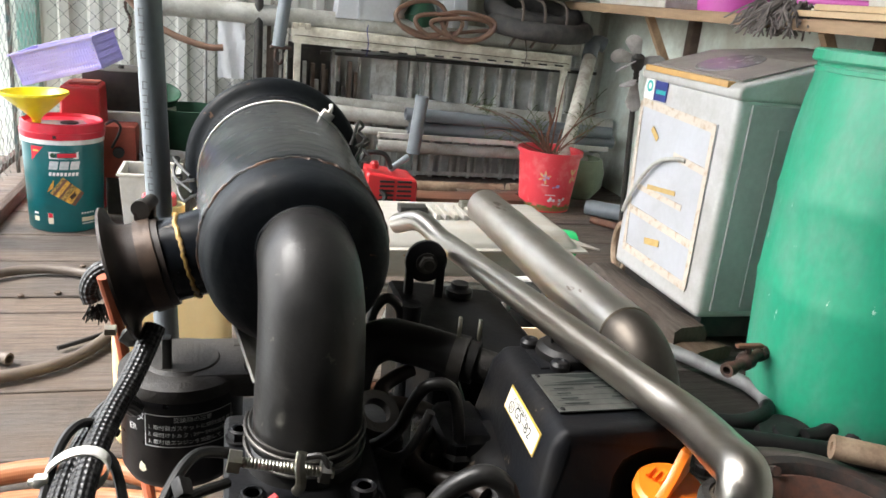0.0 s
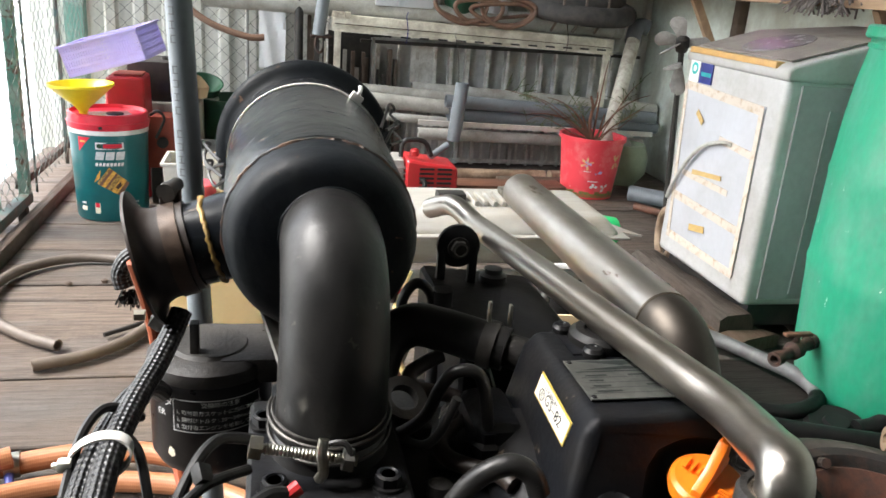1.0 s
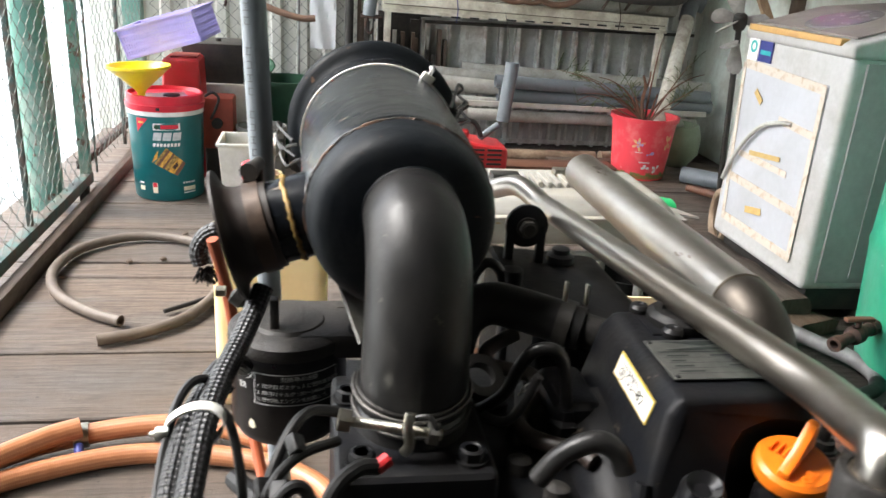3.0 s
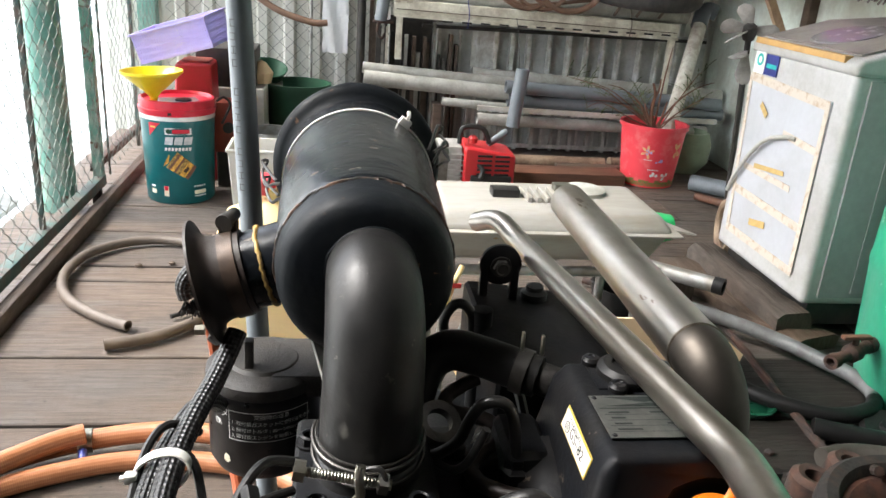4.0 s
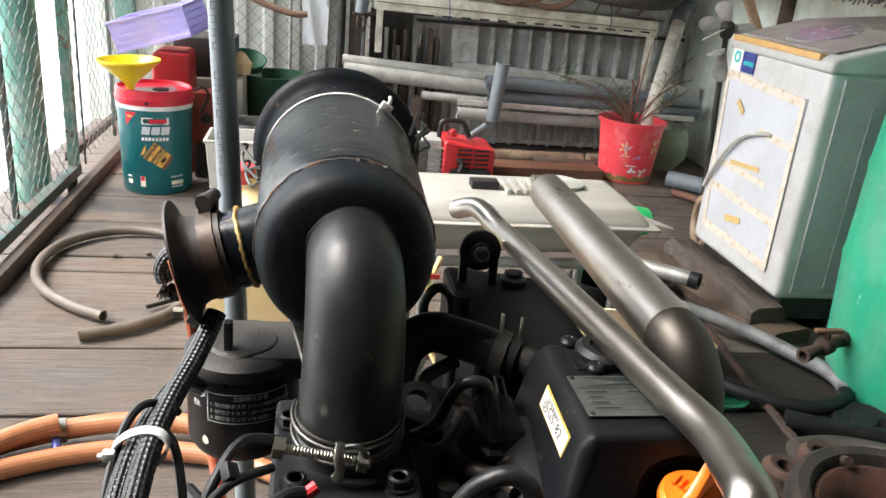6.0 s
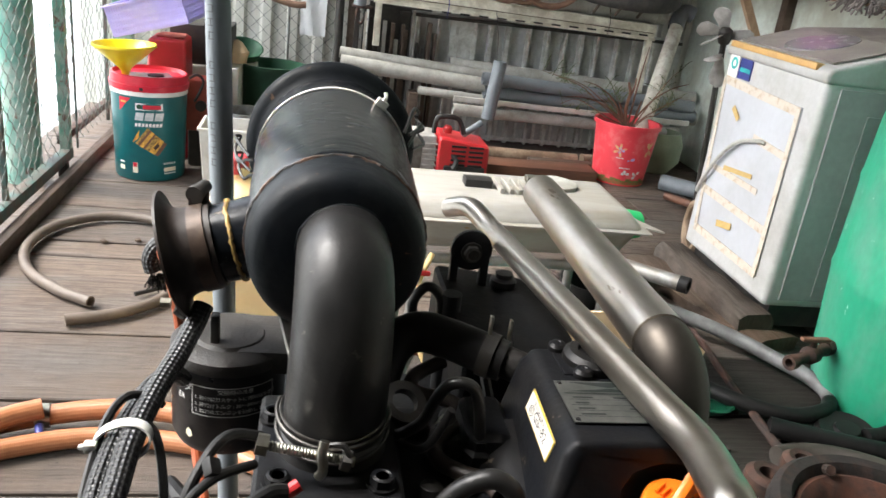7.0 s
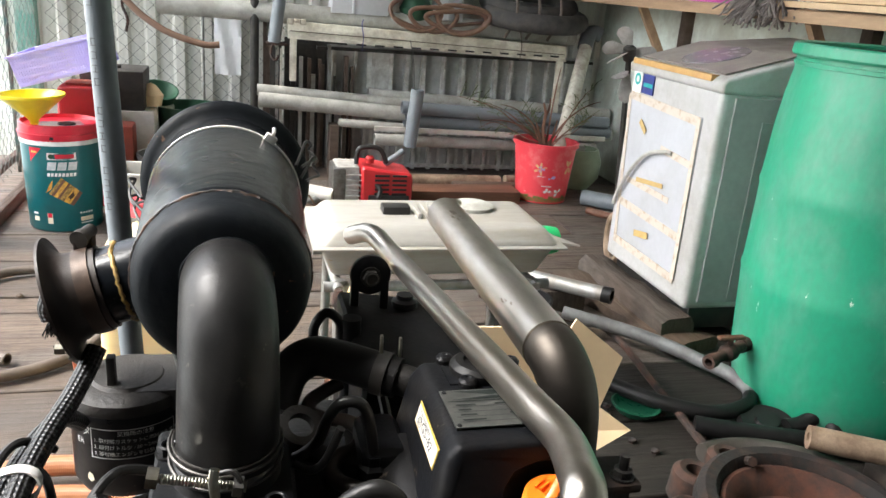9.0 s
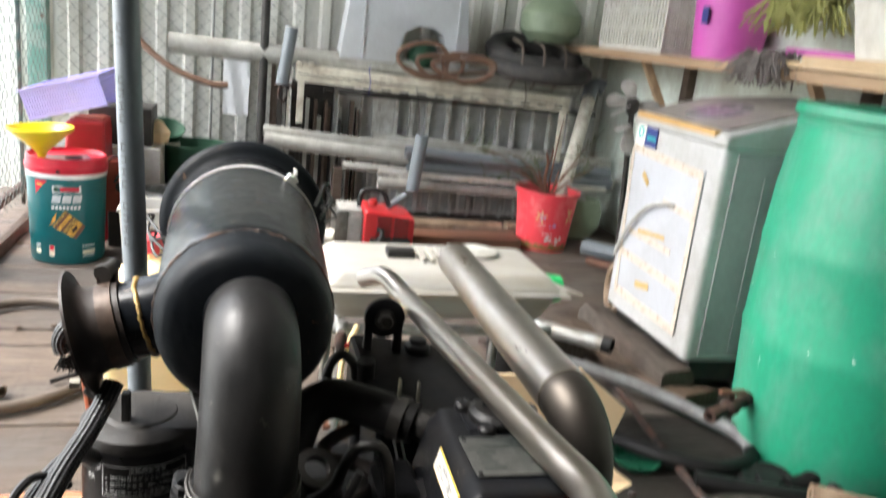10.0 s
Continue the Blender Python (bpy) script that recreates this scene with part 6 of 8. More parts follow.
part("knob", turned([(0, 0), (0, 0.012), (0.012, 0.012), (0.012, 0)], (-0.29, 3.56, 0.50), n=14), DARK_METAL, bb)
tagged(part("carton", block((-0.43, 3.45, 0.0), (-0.15, 3.72, 0.344)), BIN_WHITE, None, bevel=0.006), "pale grey carton under the black box", "carton")
gp = thing("green_bucket", (-0.05, 3.72, 0.0), "dark green plastic bucket in the corner pile", "bucket")
bucket_body(gp, (-0.03, 3.74), 0.0, 0.33, 0.115, 0.145, GREEN_DARK)
tagged(part("green_basin", turned([(0, 0), (0, 0.055), (0.07, 0.085), (0.07, 0.079), (0.01, 0.049), (0.01, 0)], (-0.17, 3.86, 0.316), (0.15, -0.4, 1)), GREEN_DARK), "small green basin on the pile", "basin")
tagged(part("basin_shelf", block((-0.30, 3.78, 0.0), (-0.10, 3.98, 0.315)), BIN_WHITE, None, bevel=0.006), "stained pale box in the corner", "box")
tagged(part("yellow_bag", turned([(0, 0), (0.005, 0.04), (0.05, 0.05), (0.09, 0.02), (0.1, 0)], (-0.17, 3.58, 0.345), n=10), CARDBOARD), "crumpled yellow bag beside the black box", "bag")
mp = thing("paint_pot", (-0.10, 3.20, 0.0), "grey metal paint pot with a black rim", "pot")
bucket_body(mp, (-0.10, 3.22), 0.0, 0.225, 0.085, 0.092, GALV, 0.004)
part("tar", turned([(0, 0), (0, 0.083), (0.01, 0)], (-0.10, 3.22, 0.19)), PRINT_BLACK, mp)
part("bail", tube([(-0.19, 3.20, 0.20), (-0.17, 3.13, 0.13), (-0.10, 3.11, 0.10), (-0.03, 3.14, 0.14), (-0.01, 3.2, 0.20)], 0.003, n=6), BARE_STEEL, mp)
tagged(part("dark_sack", turned([(0, 0), (0.0, 0.10), (0.08, 0.12), (0.16, 0.07), (0.18, 0)], (0.10, 3.45, 0.0), n=11), DARK_METAL), "dark crumpled sack in the corner", "sack")

basket = thing("plastic_basket", (-0.44, 3.28, 0.5), "lilac slotted plastic basket lying tilted on the pile", "basket")
BM = pose(-0.428, 3.26, 0.562, 6, -17, -16)


def basket_side(a, b, h, slots, bands, name="slotted_side"):
    a, b = Vector(a), Vector(b)
    d = b - a
    turn = Matrix.Rotation(math.atan2(d.y, d.x), 4, "Z")
    bm = bmesh.new()
    for k in range(slots + 1):
        p = a + d * (k / slots)
        w = d.length / slots * 0.34
        box(bm, (p.x - w, p.y - 0.0015, -h / 2), (p.x + w, p.y + 0.0015, h / 2), turn)
    mid = (a + b) / 2
    for k in range(bands):
        z = -h / 2 + h * k / (bands - 1)
        e = 0.0035 if 0 < k < bands - 1 else 0.006
        box(bm, (mid.x - d.length / 2 - 0.002, mid.y - 0.0025, z - e), (mid.x + d.length / 2 + 0.002, mid.y + 0.0025, z + e), turn)
    bmesh.ops.transform(bm, verts=bm.verts, matrix=BM)
    tagged(part(name, bm, PURPLE, basket, smooth=0), kind="stuff")


W, D2, H = 0.146, 0.094, 0.100
for a, b, n_ in (((-W, -D2, 0), (W, -D2, 0), 30), ((-W, D2, 0), (W, D2, 0), 30), ((-W, -D2, 0), (-W, D2, 0), 18), ((W, -D2, 0), (W, D2, 0), 18)):
    basket_side(a, b, H, n_, 5)
bm = bmesh.new()
for k in range(22):
    box(bm, (-W + 2 * W * k / 22, -D2, -H / 2 - 0.002), (-W + 2 * W * k / 22 + 0.009, D2, -H / 2 + 0.001))
for k in range(6):
    box(bm, (-W, -D2 + 2 * D2 * k / 5 - 0.004, -H / 2 - 0.003), (W, -D2 + 2 * D2 * k / 5 + 0.004, -H / 2 + 0.002))
bmesh.ops.transform(bm, verts=bm.verts, matrix=BM)
tagged(part("slotted_floor", bm, PURPLE, basket, smooth=0), kind="stuff")
bm = bmesh.new()
for lo, hi in (((-W - 0.01, -D2 - 0.01, H / 2), (W + 0.01, -D2 + 0.003, H / 2 + 0.006)), ((-W - 0.01, D2 - 0.003, H / 2), (W + 0.01, D2 + 0.01, H / 2 + 0.006)), ((-W - 0.01, -D2, H / 2), (-W + 0.003, D2, H / 2 + 0.006)), ((W - 0.003, -D2, H / 2), (W + 0.01, D2, H / 2 + 0.006))):
    box(bm, lo, hi)
bmesh.ops.transform(bm, verts=bm.verts, matrix=BM)
part("rim", bm, PURPLE, basket, smooth=0)

# ---- hoses on the deck by the fence ----
dh = thing("garden_hose", (-0.35, 2.2, 0.0), "dusty brown hose lying in an open loop", "hose")
part("hose", tube([(-0.348, 1.935, 0.018), (-0.44, 1.995, 0.018), (-0.545, 2.11, 0.018), (-0.592, 2.27, 0.018), (-0.56, 2.43, 0.018), (-0.45, 2.525, 0.018), (-0.32, 2.52, 0.018), (-0.20, 2.43, 0.018), (-0.15, 2.30, 0.018), (-0.14, 2.12, 0.02), (-0.19, 1.97, 0.018), (-0.27, 1.885, 0.017), (-0.378, 1.838, 0.017)], 0.0140, n=14, steps=10, wall=0.004), DRY_HOSE, dh)
tagged(part("hose_scrap", tube([(-0.26, 2.00, 0.012), (-0.20, 2.05, 0.012), (-0.12, 2.12, 0.015)], 0.006, n=8), PRINT_BLACK), "thin black rubber scrap on the deck", "scrap")
for k, (px, py) in enumerate(((-0.30, 2.60), (-0.24, 2.63), (-0.33, 2.38), (-0.42, 2.36), (-0.12, 1.96))):
    bm = bmesh.new()
    lathe(bm, [(0, 0), (0, 0.009), (0.006, 0.010), (0.010, 0.004), (0.011, 0)], (px, py, 0.0), (0.1 * k - 0.2, 0.1, 1), 7)
    tagged(part("pebble", bm, DARK_WOOD), "small dark bit of debris on the deck", "debris", "debris on the deck")
oh = thing("orange_hose", (-0.25, 1.42, 0.0), "coil of orange braided hose with a clip", "hose")
part("loop", tube([(-0.66, 1.08, 0.02), (-0.55, 1.26, 0.02), (-0.42, 1.385, 0.025), (-0.30, 1.435, 0.032), (-0.17, 1.45, 0.04), (-0.05, 1.43, 0.04), (0.06, 1.37, 0.03)], 0.019, n=16), COPPER_BRAID, oh)
part("loop", tube([(-0.62, 1.10, 0.02), (-0.46, 1.28, 0.02), (-0.33, 1.355, 0.02), (-0.18, 1.39, 0.02), (0.0, 1.36, 0.02), (0.12, 1.28, 0.02), (0.17, 1.15, 0.02)], 0.018, n=16), COPPER_BRAID, oh)
part("loop", tube([(-0.72, 0.96, 0.045), (-0.60, 1.15, 0.047), (-0.45, 1.31, 0.050), (-0.355, 1.395, 0.052), (-0.300, 1.425, 0.054)], 0.019, n=16, wall=0.004), COPPER_BRAID, oh)
part("clip", turned([(0, 0.0195), (0, 0.0225), (0.025, 0.0225), (0.025, 0.0195), (0, 0.0195)], (-0.315, 1.432, 0.032), (1, 0.2, 0), 28), ZINC, oh, "zinc hose clip")
part("clip_screw", turned([(0, 0), (0, 0.008), (0.02, 0.008), (0.03, 0.006), (0.04, 0.004), (0.04, 0)], (-0.30, 1.405, 0.03), (0.3, -1, -0.2), 12), STICKER_BLUE, oh, "blue-handled clip screw")

# ---- diesel engine ----
eng = thing("diesel_engine", (0.27, 0.56, 0.0), "black painted small diesel engine standing on the deck", "engine")
part("block", block((0.125, 0.43, 0.10), (0.375, 0.74, 0.56)), ENGINE_BLACK, eng, bevel=0.012)
part("sump", block((0.15, 0.45, 0.02), (0.38, 0.72, 0.10)), ENGINE_BLACK, eng, bevel=0.02)
for fy in (0.48, 0.68):
    part("mount", block((0.10, fy - 0.02, 0.0), (0.43, fy + 0.02, 0.022)), DARK_METAL, eng, bevel=0.004)
part("head", block((0.20, 0.45, 0.56), (0.37, 0.60, 0.615)), ENGINE_BLACK, eng, bevel=0.008)

# valve cover
bm = bmesh.new()
sec = [(0.266, 0.585), (0.274, 0.640), (0.281, 0.676), (0.288, 0.685), (0.352, 0.685), (0.360, 0.676), (0.370, 0.60), (0.372, 0.585)]
f0 = bm.faces.new([bm.verts.new((px, 0.458, pz)) for px, pz in sec])
ext = bmesh.ops.extrude_face_region(bm, geom=[f0])
far = [v for v in ext["geom"] if isinstance(v, bmesh.types.BMVert)]
bmesh.ops.translate(bm, verts=far, vec=(0.001, 0.108, 0))
for v in bm.verts:
    if v.co.y < 0.5 and v.co.z < 0.66:
        v.co.y -= (0.66 - v.co.z) * 0.35
    if v.co.y > 0.5 and v.co.z > 0.66:
        v.co.y -= 0.004
bmesh.ops.recalc_face_normals(bm, faces=bm.faces)
bmesh.ops.bevel(bm, geom=[e for e in bm.edges if e.calc_face_angle(0) > 0.5], offset=0.006, segments=4, profile=0.6, affect="EDGES", clamp_overlap=True)
tool = turned([(0, 0), (0, 0.033), (0.055, 0.033), (0.064, 0.030), (0.070, 0.022), (0.072, 0)], (0.341, 0.430, 0.606), (0.0, 0.06, 1), 48)
bm = carve(bm, tool)
cover = part("valve_cover", bm, COVER_BLACK, eng, "satin black cast valve cover")
bm = bmesh.new()
for k in range(7):
    t = k / 6
    yy = 0.535 - 0.105 * t
    zt = 0.648 - 0.012 * t - 0.026 * t * t
    w = 0.010 + 0.004 * math.sin(math.pi * t)
    ring = [bm.verts.new((xx, yy, zz)) for xx, zz in ((0.282, zt), (0.282 - 0.010 - w * 0.3, zt - 0.001), (0.266 - w, zt - 0.014), (0.262 - w, 0.585), (0.282, 0.585))]
    if k:
        for q in range(5):
            j = (q + 1) % 5
            bm.faces.new((last[q], last[j], ring[j], ring[q]))
    else:
        bm.faces.new(ring[::-1])
    last = ring
bm.faces.new(last)
bmesh.ops.recalc_face_normals(bm, faces=bm.faces)
part("cover_buttress", bm, COVER_BLACK, cover, "dusty cast buttress under the label", smooth=70)
part("cover_skirt", block((0.256, 0.43, 0.572), (0.376, 0.575, 0.588)), ENGINE_BLACK, cover, bevel=0.004)
part("cover_shoulder", block((0.245, 0.515, 0.585), (0.275, 0.565, 0.648)), ENGINE_BLACK, cover, bevel=0.010, segments=3)
part("cover_rib", tube([(0.2735, 0.455, 0.640), (0.270, 0.448, 0.622), (0.2665, 0.440, 0.604), (0.268, 0.432, 0.594), (0.282, 0.428, 0.592)], 0.0042, n=10, steps=6), COVER_BLACK, cover)
part("cover_ledge", block((0.236, 0.528, 0.590), (0.272, 0.572, 0.634)), DUSTY_BLACK, cover, "dusty cast ledge", bevel=0.008, segments=3)
# engraved plate on the cover
pm = frame_matrix((0.2905, 0.4745, 0.6862), (1, 0, 0), (0, 1, 0))
bm = bmesh.new()
box(bm, (0, 0, 0), (0.0625, 0.042, 0.0008))
bmesh.ops.transform(bm, verts=bm.verts, matrix=pm)
plate = part("name_plate", bm, PLATE, cover, "grey engraved specification plate", smooth=0)
bm = bmesh.new()
flat_shape(bm, [(0.006, 0.040), (0.056, 0.040), (0.031, 0.0345)], pm, 0.0012)
flat_shape(bm, [(0.004, 0.030), (0.058, 0.030), (0.031, 0.0335)], pm, 0.0012)
flat_shape(bm, [(0.002, 0.0285), (0.0605, 0.0285), (0.0605, 0.0275), (0.002, 0.0275)], pm, 0.0012)
for k, (x0, w, y) in enumerate(((0.006, 0.012, 0.023), (0.030, 0.028, 0.023), (0.006, 0.008, 0.0175), (0.040, 0.018, 0.0175), (0.006, 0.010, 0.012), (0.036, 0.010, 0.012), (0.006, 0.014, 0.0065), (0.048, 0.010, 0.0065))):
    flat_shape(bm, rect_pts(x0, y, w, 0.0016), pm, 0.0012)
for y in (0.0215, 0.016, 0.0105, 0.005):
    flat_shape(bm, rect_pts(0.003, y, 0.0565, 0.0004), pm, 0.0012)
part("plate_print", bm, PLATE_DARK, plate, smooth=0)
for px, py in ((0.0025, 0.0025), (0.060, 0.0025), (0.0025, 0.0395), (0.060, 0.0395)):
    part("rivet", turned([(0, 0), (0, 0.0018), (0.0008, 0.0012), (0.001, 0)], pm @ Vector((px, py, 0.0006)), n=10), ENGINE_BLACK, plate)
# cream label on the sloping left flank
lm = frame_matrix((0.2782, 0.5200, 0.6655), (0.0, -1, -0.09), (0.20, 0, 1))
bm = bmesh.new()
box(bm, (0, 0, 0), (0.047, 0.0145, 0.0006))
bmesh.ops.transform(bm, verts=bm.verts, matrix=lm)
lab = part("emission_label", bm, PRINT_YELLOW, cover, "cream label with yellow border", smooth=0)
part("label_field", flat_shape(bmesh.new(), rect_pts(0.001, 0.001, 0.045, 0.0125), lm, 0.0009), LABEL_WHITE, lab, smooth=0)
bm = text_bm("GS\u201382", 0.0090)
bmesh.ops.transform(bm, verts=bm.verts, matrix=lm @ pose(0.0145, 0.0026, 0.0013))
part("lettering", bm, PRINT_BLACK, lab, smooth=0)
bm = text_bm("\u5e73\u621025\u5e74\u898f\u5236\u9069\u5408", 0.0031)
bmesh.ops.transform(bm, verts=bm.verts, matrix=lm @ pose(0.006, 0.0096, 0.0013))
part("lettering", bm, PRINT_BLACK, lab, smooth=0)
bm = text_bm("\u81ea", 0.0042)
bmesh.ops.transform(bm, verts=bm.verts, matrix=lm @ pose(0.0075, 0.0035, 0.0013))
part("lettering", bm, PRINT_BLACK, lab, smooth=0)
bm = bmesh.new()
lathe(bm, [(0, 0.0030), (0, 0.0034), (0.0002, 0.0034), (0.0002, 0.0030), (0, 0.0030)], (0, 0, 0), n=24)
bmesh.ops.transform(bm, verts=bm.verts, matrix=lm @ pose(0.0096, 0.0056, 0.0011))
part("label_ring", bm, PRINT_BLACK, lab, smooth=0)
# caps and bolts on the cover
part("breather_cap", turned([(0, 0), (0, 0.019), (0.003, 0.020), (0.008, 0.0195), (0.011, 0.016), (0.011, 0.011), (0.009, 0.010), (0.009, 0)], (0.324, 0.543, 0.682), n=36), DARK_RUBBER, cover, "round black breather cap")
part("breather_flange", block((0.300, 0.526, 0.6835), (0.346, 0.558, 0.6862)), ENGINE_BLACK, cover, bevel=0.001)
for p in ((0.304, 0.556, 0.686), (0.311, 0.524, 0.686), (0.347, 0.548, 0.686)):
    part("screw", turned([(0, 0), (0, 0.0058), (0.003, 0.0060), (0.0050, 0.0045), (0.0056, 0.002), (0.0050, 0.0015), (0.0050, 0)], p, n=20), ENGINE_BLACK, cover)
part("filler_neck", turned([(0, 0), (0, 0.019), (0.035, 0.019), (0.04, 0.0165), (0.045, 0.0165), (0.045, 0)], (0.345, 0.444, 0.606), (-0.05, -0.2, 1), 30), FILTER_PAINT, cover, "glossy black oil filler neck")
oc = Vector((0.340, 0.440, 0.654))
oax = Vector((-0.05, -0.22, 1)).normalized()
cap = part("oil_cap", turned([(0, 0), (0, 0.0178), (0.003, 0.0186), (0.007, 0.0182), (0.009, 0.0162), (0.0095, 0)], oc, oax, 40), ORANGE, eng, "orange plastic oil filler cap")
om = frame_matrix(oc + oax * 0.010, (0.80, 0.6, 0.17), (-0.6, 0.8, 0.15))
bm = bmesh.new()
ft = bm.faces.new([bm.verts.new((x, -0.0028, z)) for x, z in ((-0.016, -0.001), (0.016, -0.001), (0.015, 0.004), (0.011, 0.008), (0.0085, 0.020), (0.004, 0.020), (-0.006, 0.007), (-0.016, 0.003))])
ext = bmesh.ops.extrude_face_region(bm, geom=[ft])
bmesh.ops.translate(bm, verts=[v for v in ext["geom"] if isinstance(v, bmesh.types.BMVert)], vec=(0, 0.0056, 0))
bmesh.ops.recalc_face_normals(bm, faces=bm.faces)
bmesh.ops.transform(bm, verts=bm.verts, matrix=om)
part("grip_fin", bm, ORANGE, cap, bevel=0.0016, segments=2)
for dx, txt in ((-0.0165, "OIL"),):
    bm = text_bm(txt, 0.007)
    bmesh.ops.solidify(bm, geom=bm.faces[:], thickness=-0.0006)
    bmesh.ops.transform(bm, verts=bm.verts, matrix=om @ pose(dx + 0.004, -0.013, 0.0007))
    part("raised_lettering", bm, ORANGE, cap, smooth=0)
for k in range(3):
    bm = block((-0.0035, 0.0045 + 0.0035 * k, 0.0), (0.0045, 0.006 + 0.0035 * k, 0.0014))
    bmesh.ops.transform(bm, verts=bm.verts, matrix=om)
    part("raised_mark", bm, ORANGE, cap, smooth=0)
part("fitting", turned([(0, 0), (0, 0.013), (0.012, 0.013), (0.014, 0.011), (0.030, 0.010), (0.034, 0.008), (0.030, 0.004), (0.030, 0)], (0.285, 0.425, 0.635), (-0.1, -0.25, 1), 26), FILTER_PAINT, eng, "black round fitting")

# box behind the cover with lifting eye
bm = block((0.262, 0.625, 0.48), (0.375, 0.795, 0.642))
for v in bm.verts:
    if v.co.z > 0.6 and v.co.x > 0.3:
        v.co.z -= 0.012
        v.co.x -= 0.01
part("timing_case", bm, CASE_BLACK, eng, "black cast case behind the cover", bevel=0.008, segments=3)
part("case_edge", tube([(0.262, 0.628, 0.648), (0.268, 0.628, 0.652), (0.272, 0.60, 0.640), (0.275, 0.57, 0.62)], 0.0035, n=6), ENGINE_BLACK, eng)
part("case_cap", turned([(0, 0), (0, 0.012), (0.006, 0.012), (0.008, 0.008), (0.012, 0.008), (0.012, 0)], (0.322, 0.765, 0.636), n=18), ENGINE_BLACK, eng)
le = part("lifting_eye", turned([(0, 0), (0, 0.0185), (0.004, 0.0185), (0.005, 0.017), (0.005, 0)], (0.2875, 0.762, 0.670), (0, -1, 0), 30), ENGINE_BLACK, eng, "black lifting bracket with a bolt")
part("bracket", block((0.270, 0.757, 0.628), (0.278, 0.763, 0.672)), ENGINE_BLACK, le, bevel=0.002)
part("bracket", block((0.297, 0.757, 0.628), (0.305, 0.763, 0.672)), ENGINE_BLACK, le, bevel=0.002)
bolt(le, (0.2875, 0.757, 0.669), (0, -1, 0), 0.0075, DARK_METAL)
part("case_post", bar((0.263, 0.70, 0.50), (0.263, 0.70, 0.655), 0.0085), ENGINE_BLACK, eng)

# inlet flange
ifl = part("inlet_flange", block((0.122, 0.470, 0.575), (0.205, 0.575, 0.637)), ENGINE_BLACK, eng, "black cast inlet flange", bevel=0.006, segments=3)
for p in ((0.136, 0.484, 0.637), (0.192, 0.484, 0.637), (0.131, 0.545, 0.637)):
    bolt(ifl, p, (0, 0, 1), 0.0068)

# injector lines and small hoses
for name, pts, r, m_ in (
        ("injector_line", [(0.2, 0.545, 0.626), (0.209, 0.535, 0.636), (0.219, 0.53, 0.648), (0.224, 0.525, 0.666), (0.23, 0.522, 0.678), (0.239, 0.52, 0.681), (0.246, 0.52, 0.676), (0.25, 0.52, 0.663), (0.253, 0.52, 0.643)], 0.0036, RUBBER),
        ("fuel_hose", [(0.242, 0.6, 0.65), (0.229, 0.595, 0.646), (0.219, 0.585, 0.644), (0.22, 0.575, 0.641), (0.232, 0.57, 0.64), (0.244, 0.565, 0.639), (0.251, 0.555, 0.636), (0.245, 0.545, 0.632), (0.233, 0.535, 0.633), (0.227, 0.525, 0.632), (0.231, 0.515, 0.629), (0.243, 0.505, 0.629), (0.253, 0.495, 0.632), (0.259, 0.485, 0.631)], 0.0050, RUBBER_BROWN),
        ("return_hose", [(0.217, 0.45, 0.649), (0.224, 0.448, 0.661), (0.232, 0.446, 0.669), (0.242, 0.444, 0.673), (0.251, 0.442, 0.668), (0.255, 0.44, 0.659)], 0.0052, RUBBER),
        ("glow_wire", [(0.205, 0.52, 0.640), (0.214, 0.51, 0.642), (0.222, 0.508, 0.650), (0.230, 0.506, 0.672)], 0.0026, RUBBER),
        ("breather_hose", [(0.200, 0.56, 0.612), (0.214, 0.565, 0.618), (0.226, 0.56, 0.612), (0.238, 0.552, 0.600)], 0.006, DARK_RUBBER),
        ("wire_loop", [(0.236, 0.70, 0.62), (0.232, 0.70, 0.645), (0.242, 0.70, 0.660), (0.254, 0.70, 0.650), (0.256, 0.70, 0.62)], 0.0042, RUBBER),
        ("wire_loop", [(0.228, 0.68, 0.62), (0.236, 0.68, 0.640), (0.250, 0.68, 0.638), (0.258, 0.68, 0.62)], 0.0036, RUBBER)):
    part(name, tube(pts, r, n=12), m_, eng)
part("injector_nut", turned([(0, 0), (0, 0.0095), (0.016, 0.0095), (0.018, 0.006), (0.024, 0.006), (0.024, 0)], (0.2530, 0.5200, 0.6190), n=6), ENGINE_BLACK, eng, smooth=20)
for px, py in ((0.222, 0.560), (0.228, 0.53), (0.222, 0.50), (0.236, 0.475)):
    part("injector", turned([(0, 0), (0, 0.010), (0.02, 0.010), (0.022, 0.007), (0.034, 0.007), (0.036, 0.004), (0.036, 0)], (px, py, 0.588), (0.06, 0.1, 1), 12), DUSTY_BLACK, eng)
bm = bmesh.new()
lathe(bm, [(0, 0.0085), (0, 0.0150), (0.007, 0.0145), (0.007, 0.0085), (0, 0.0085)], (0.2100, 0.5600, 0.6390), (0.25, -0.6, 1), 24)
part("pipe_eye", bm, DUSTY_BLACK, eng)
part("frayed_wire", tube([(0.227, 0.53, 0.646), (0.231, 0.528, 0.654), (0.233, 0.526, 0.654), (0.228, 0.528, 0.649), (0.23, 0.53, 0.652), (0.235, 0.53, 0.654), (0.232, 0.528, 0.646)], 0.0004, n=4, steps=5), ZINC, eng)

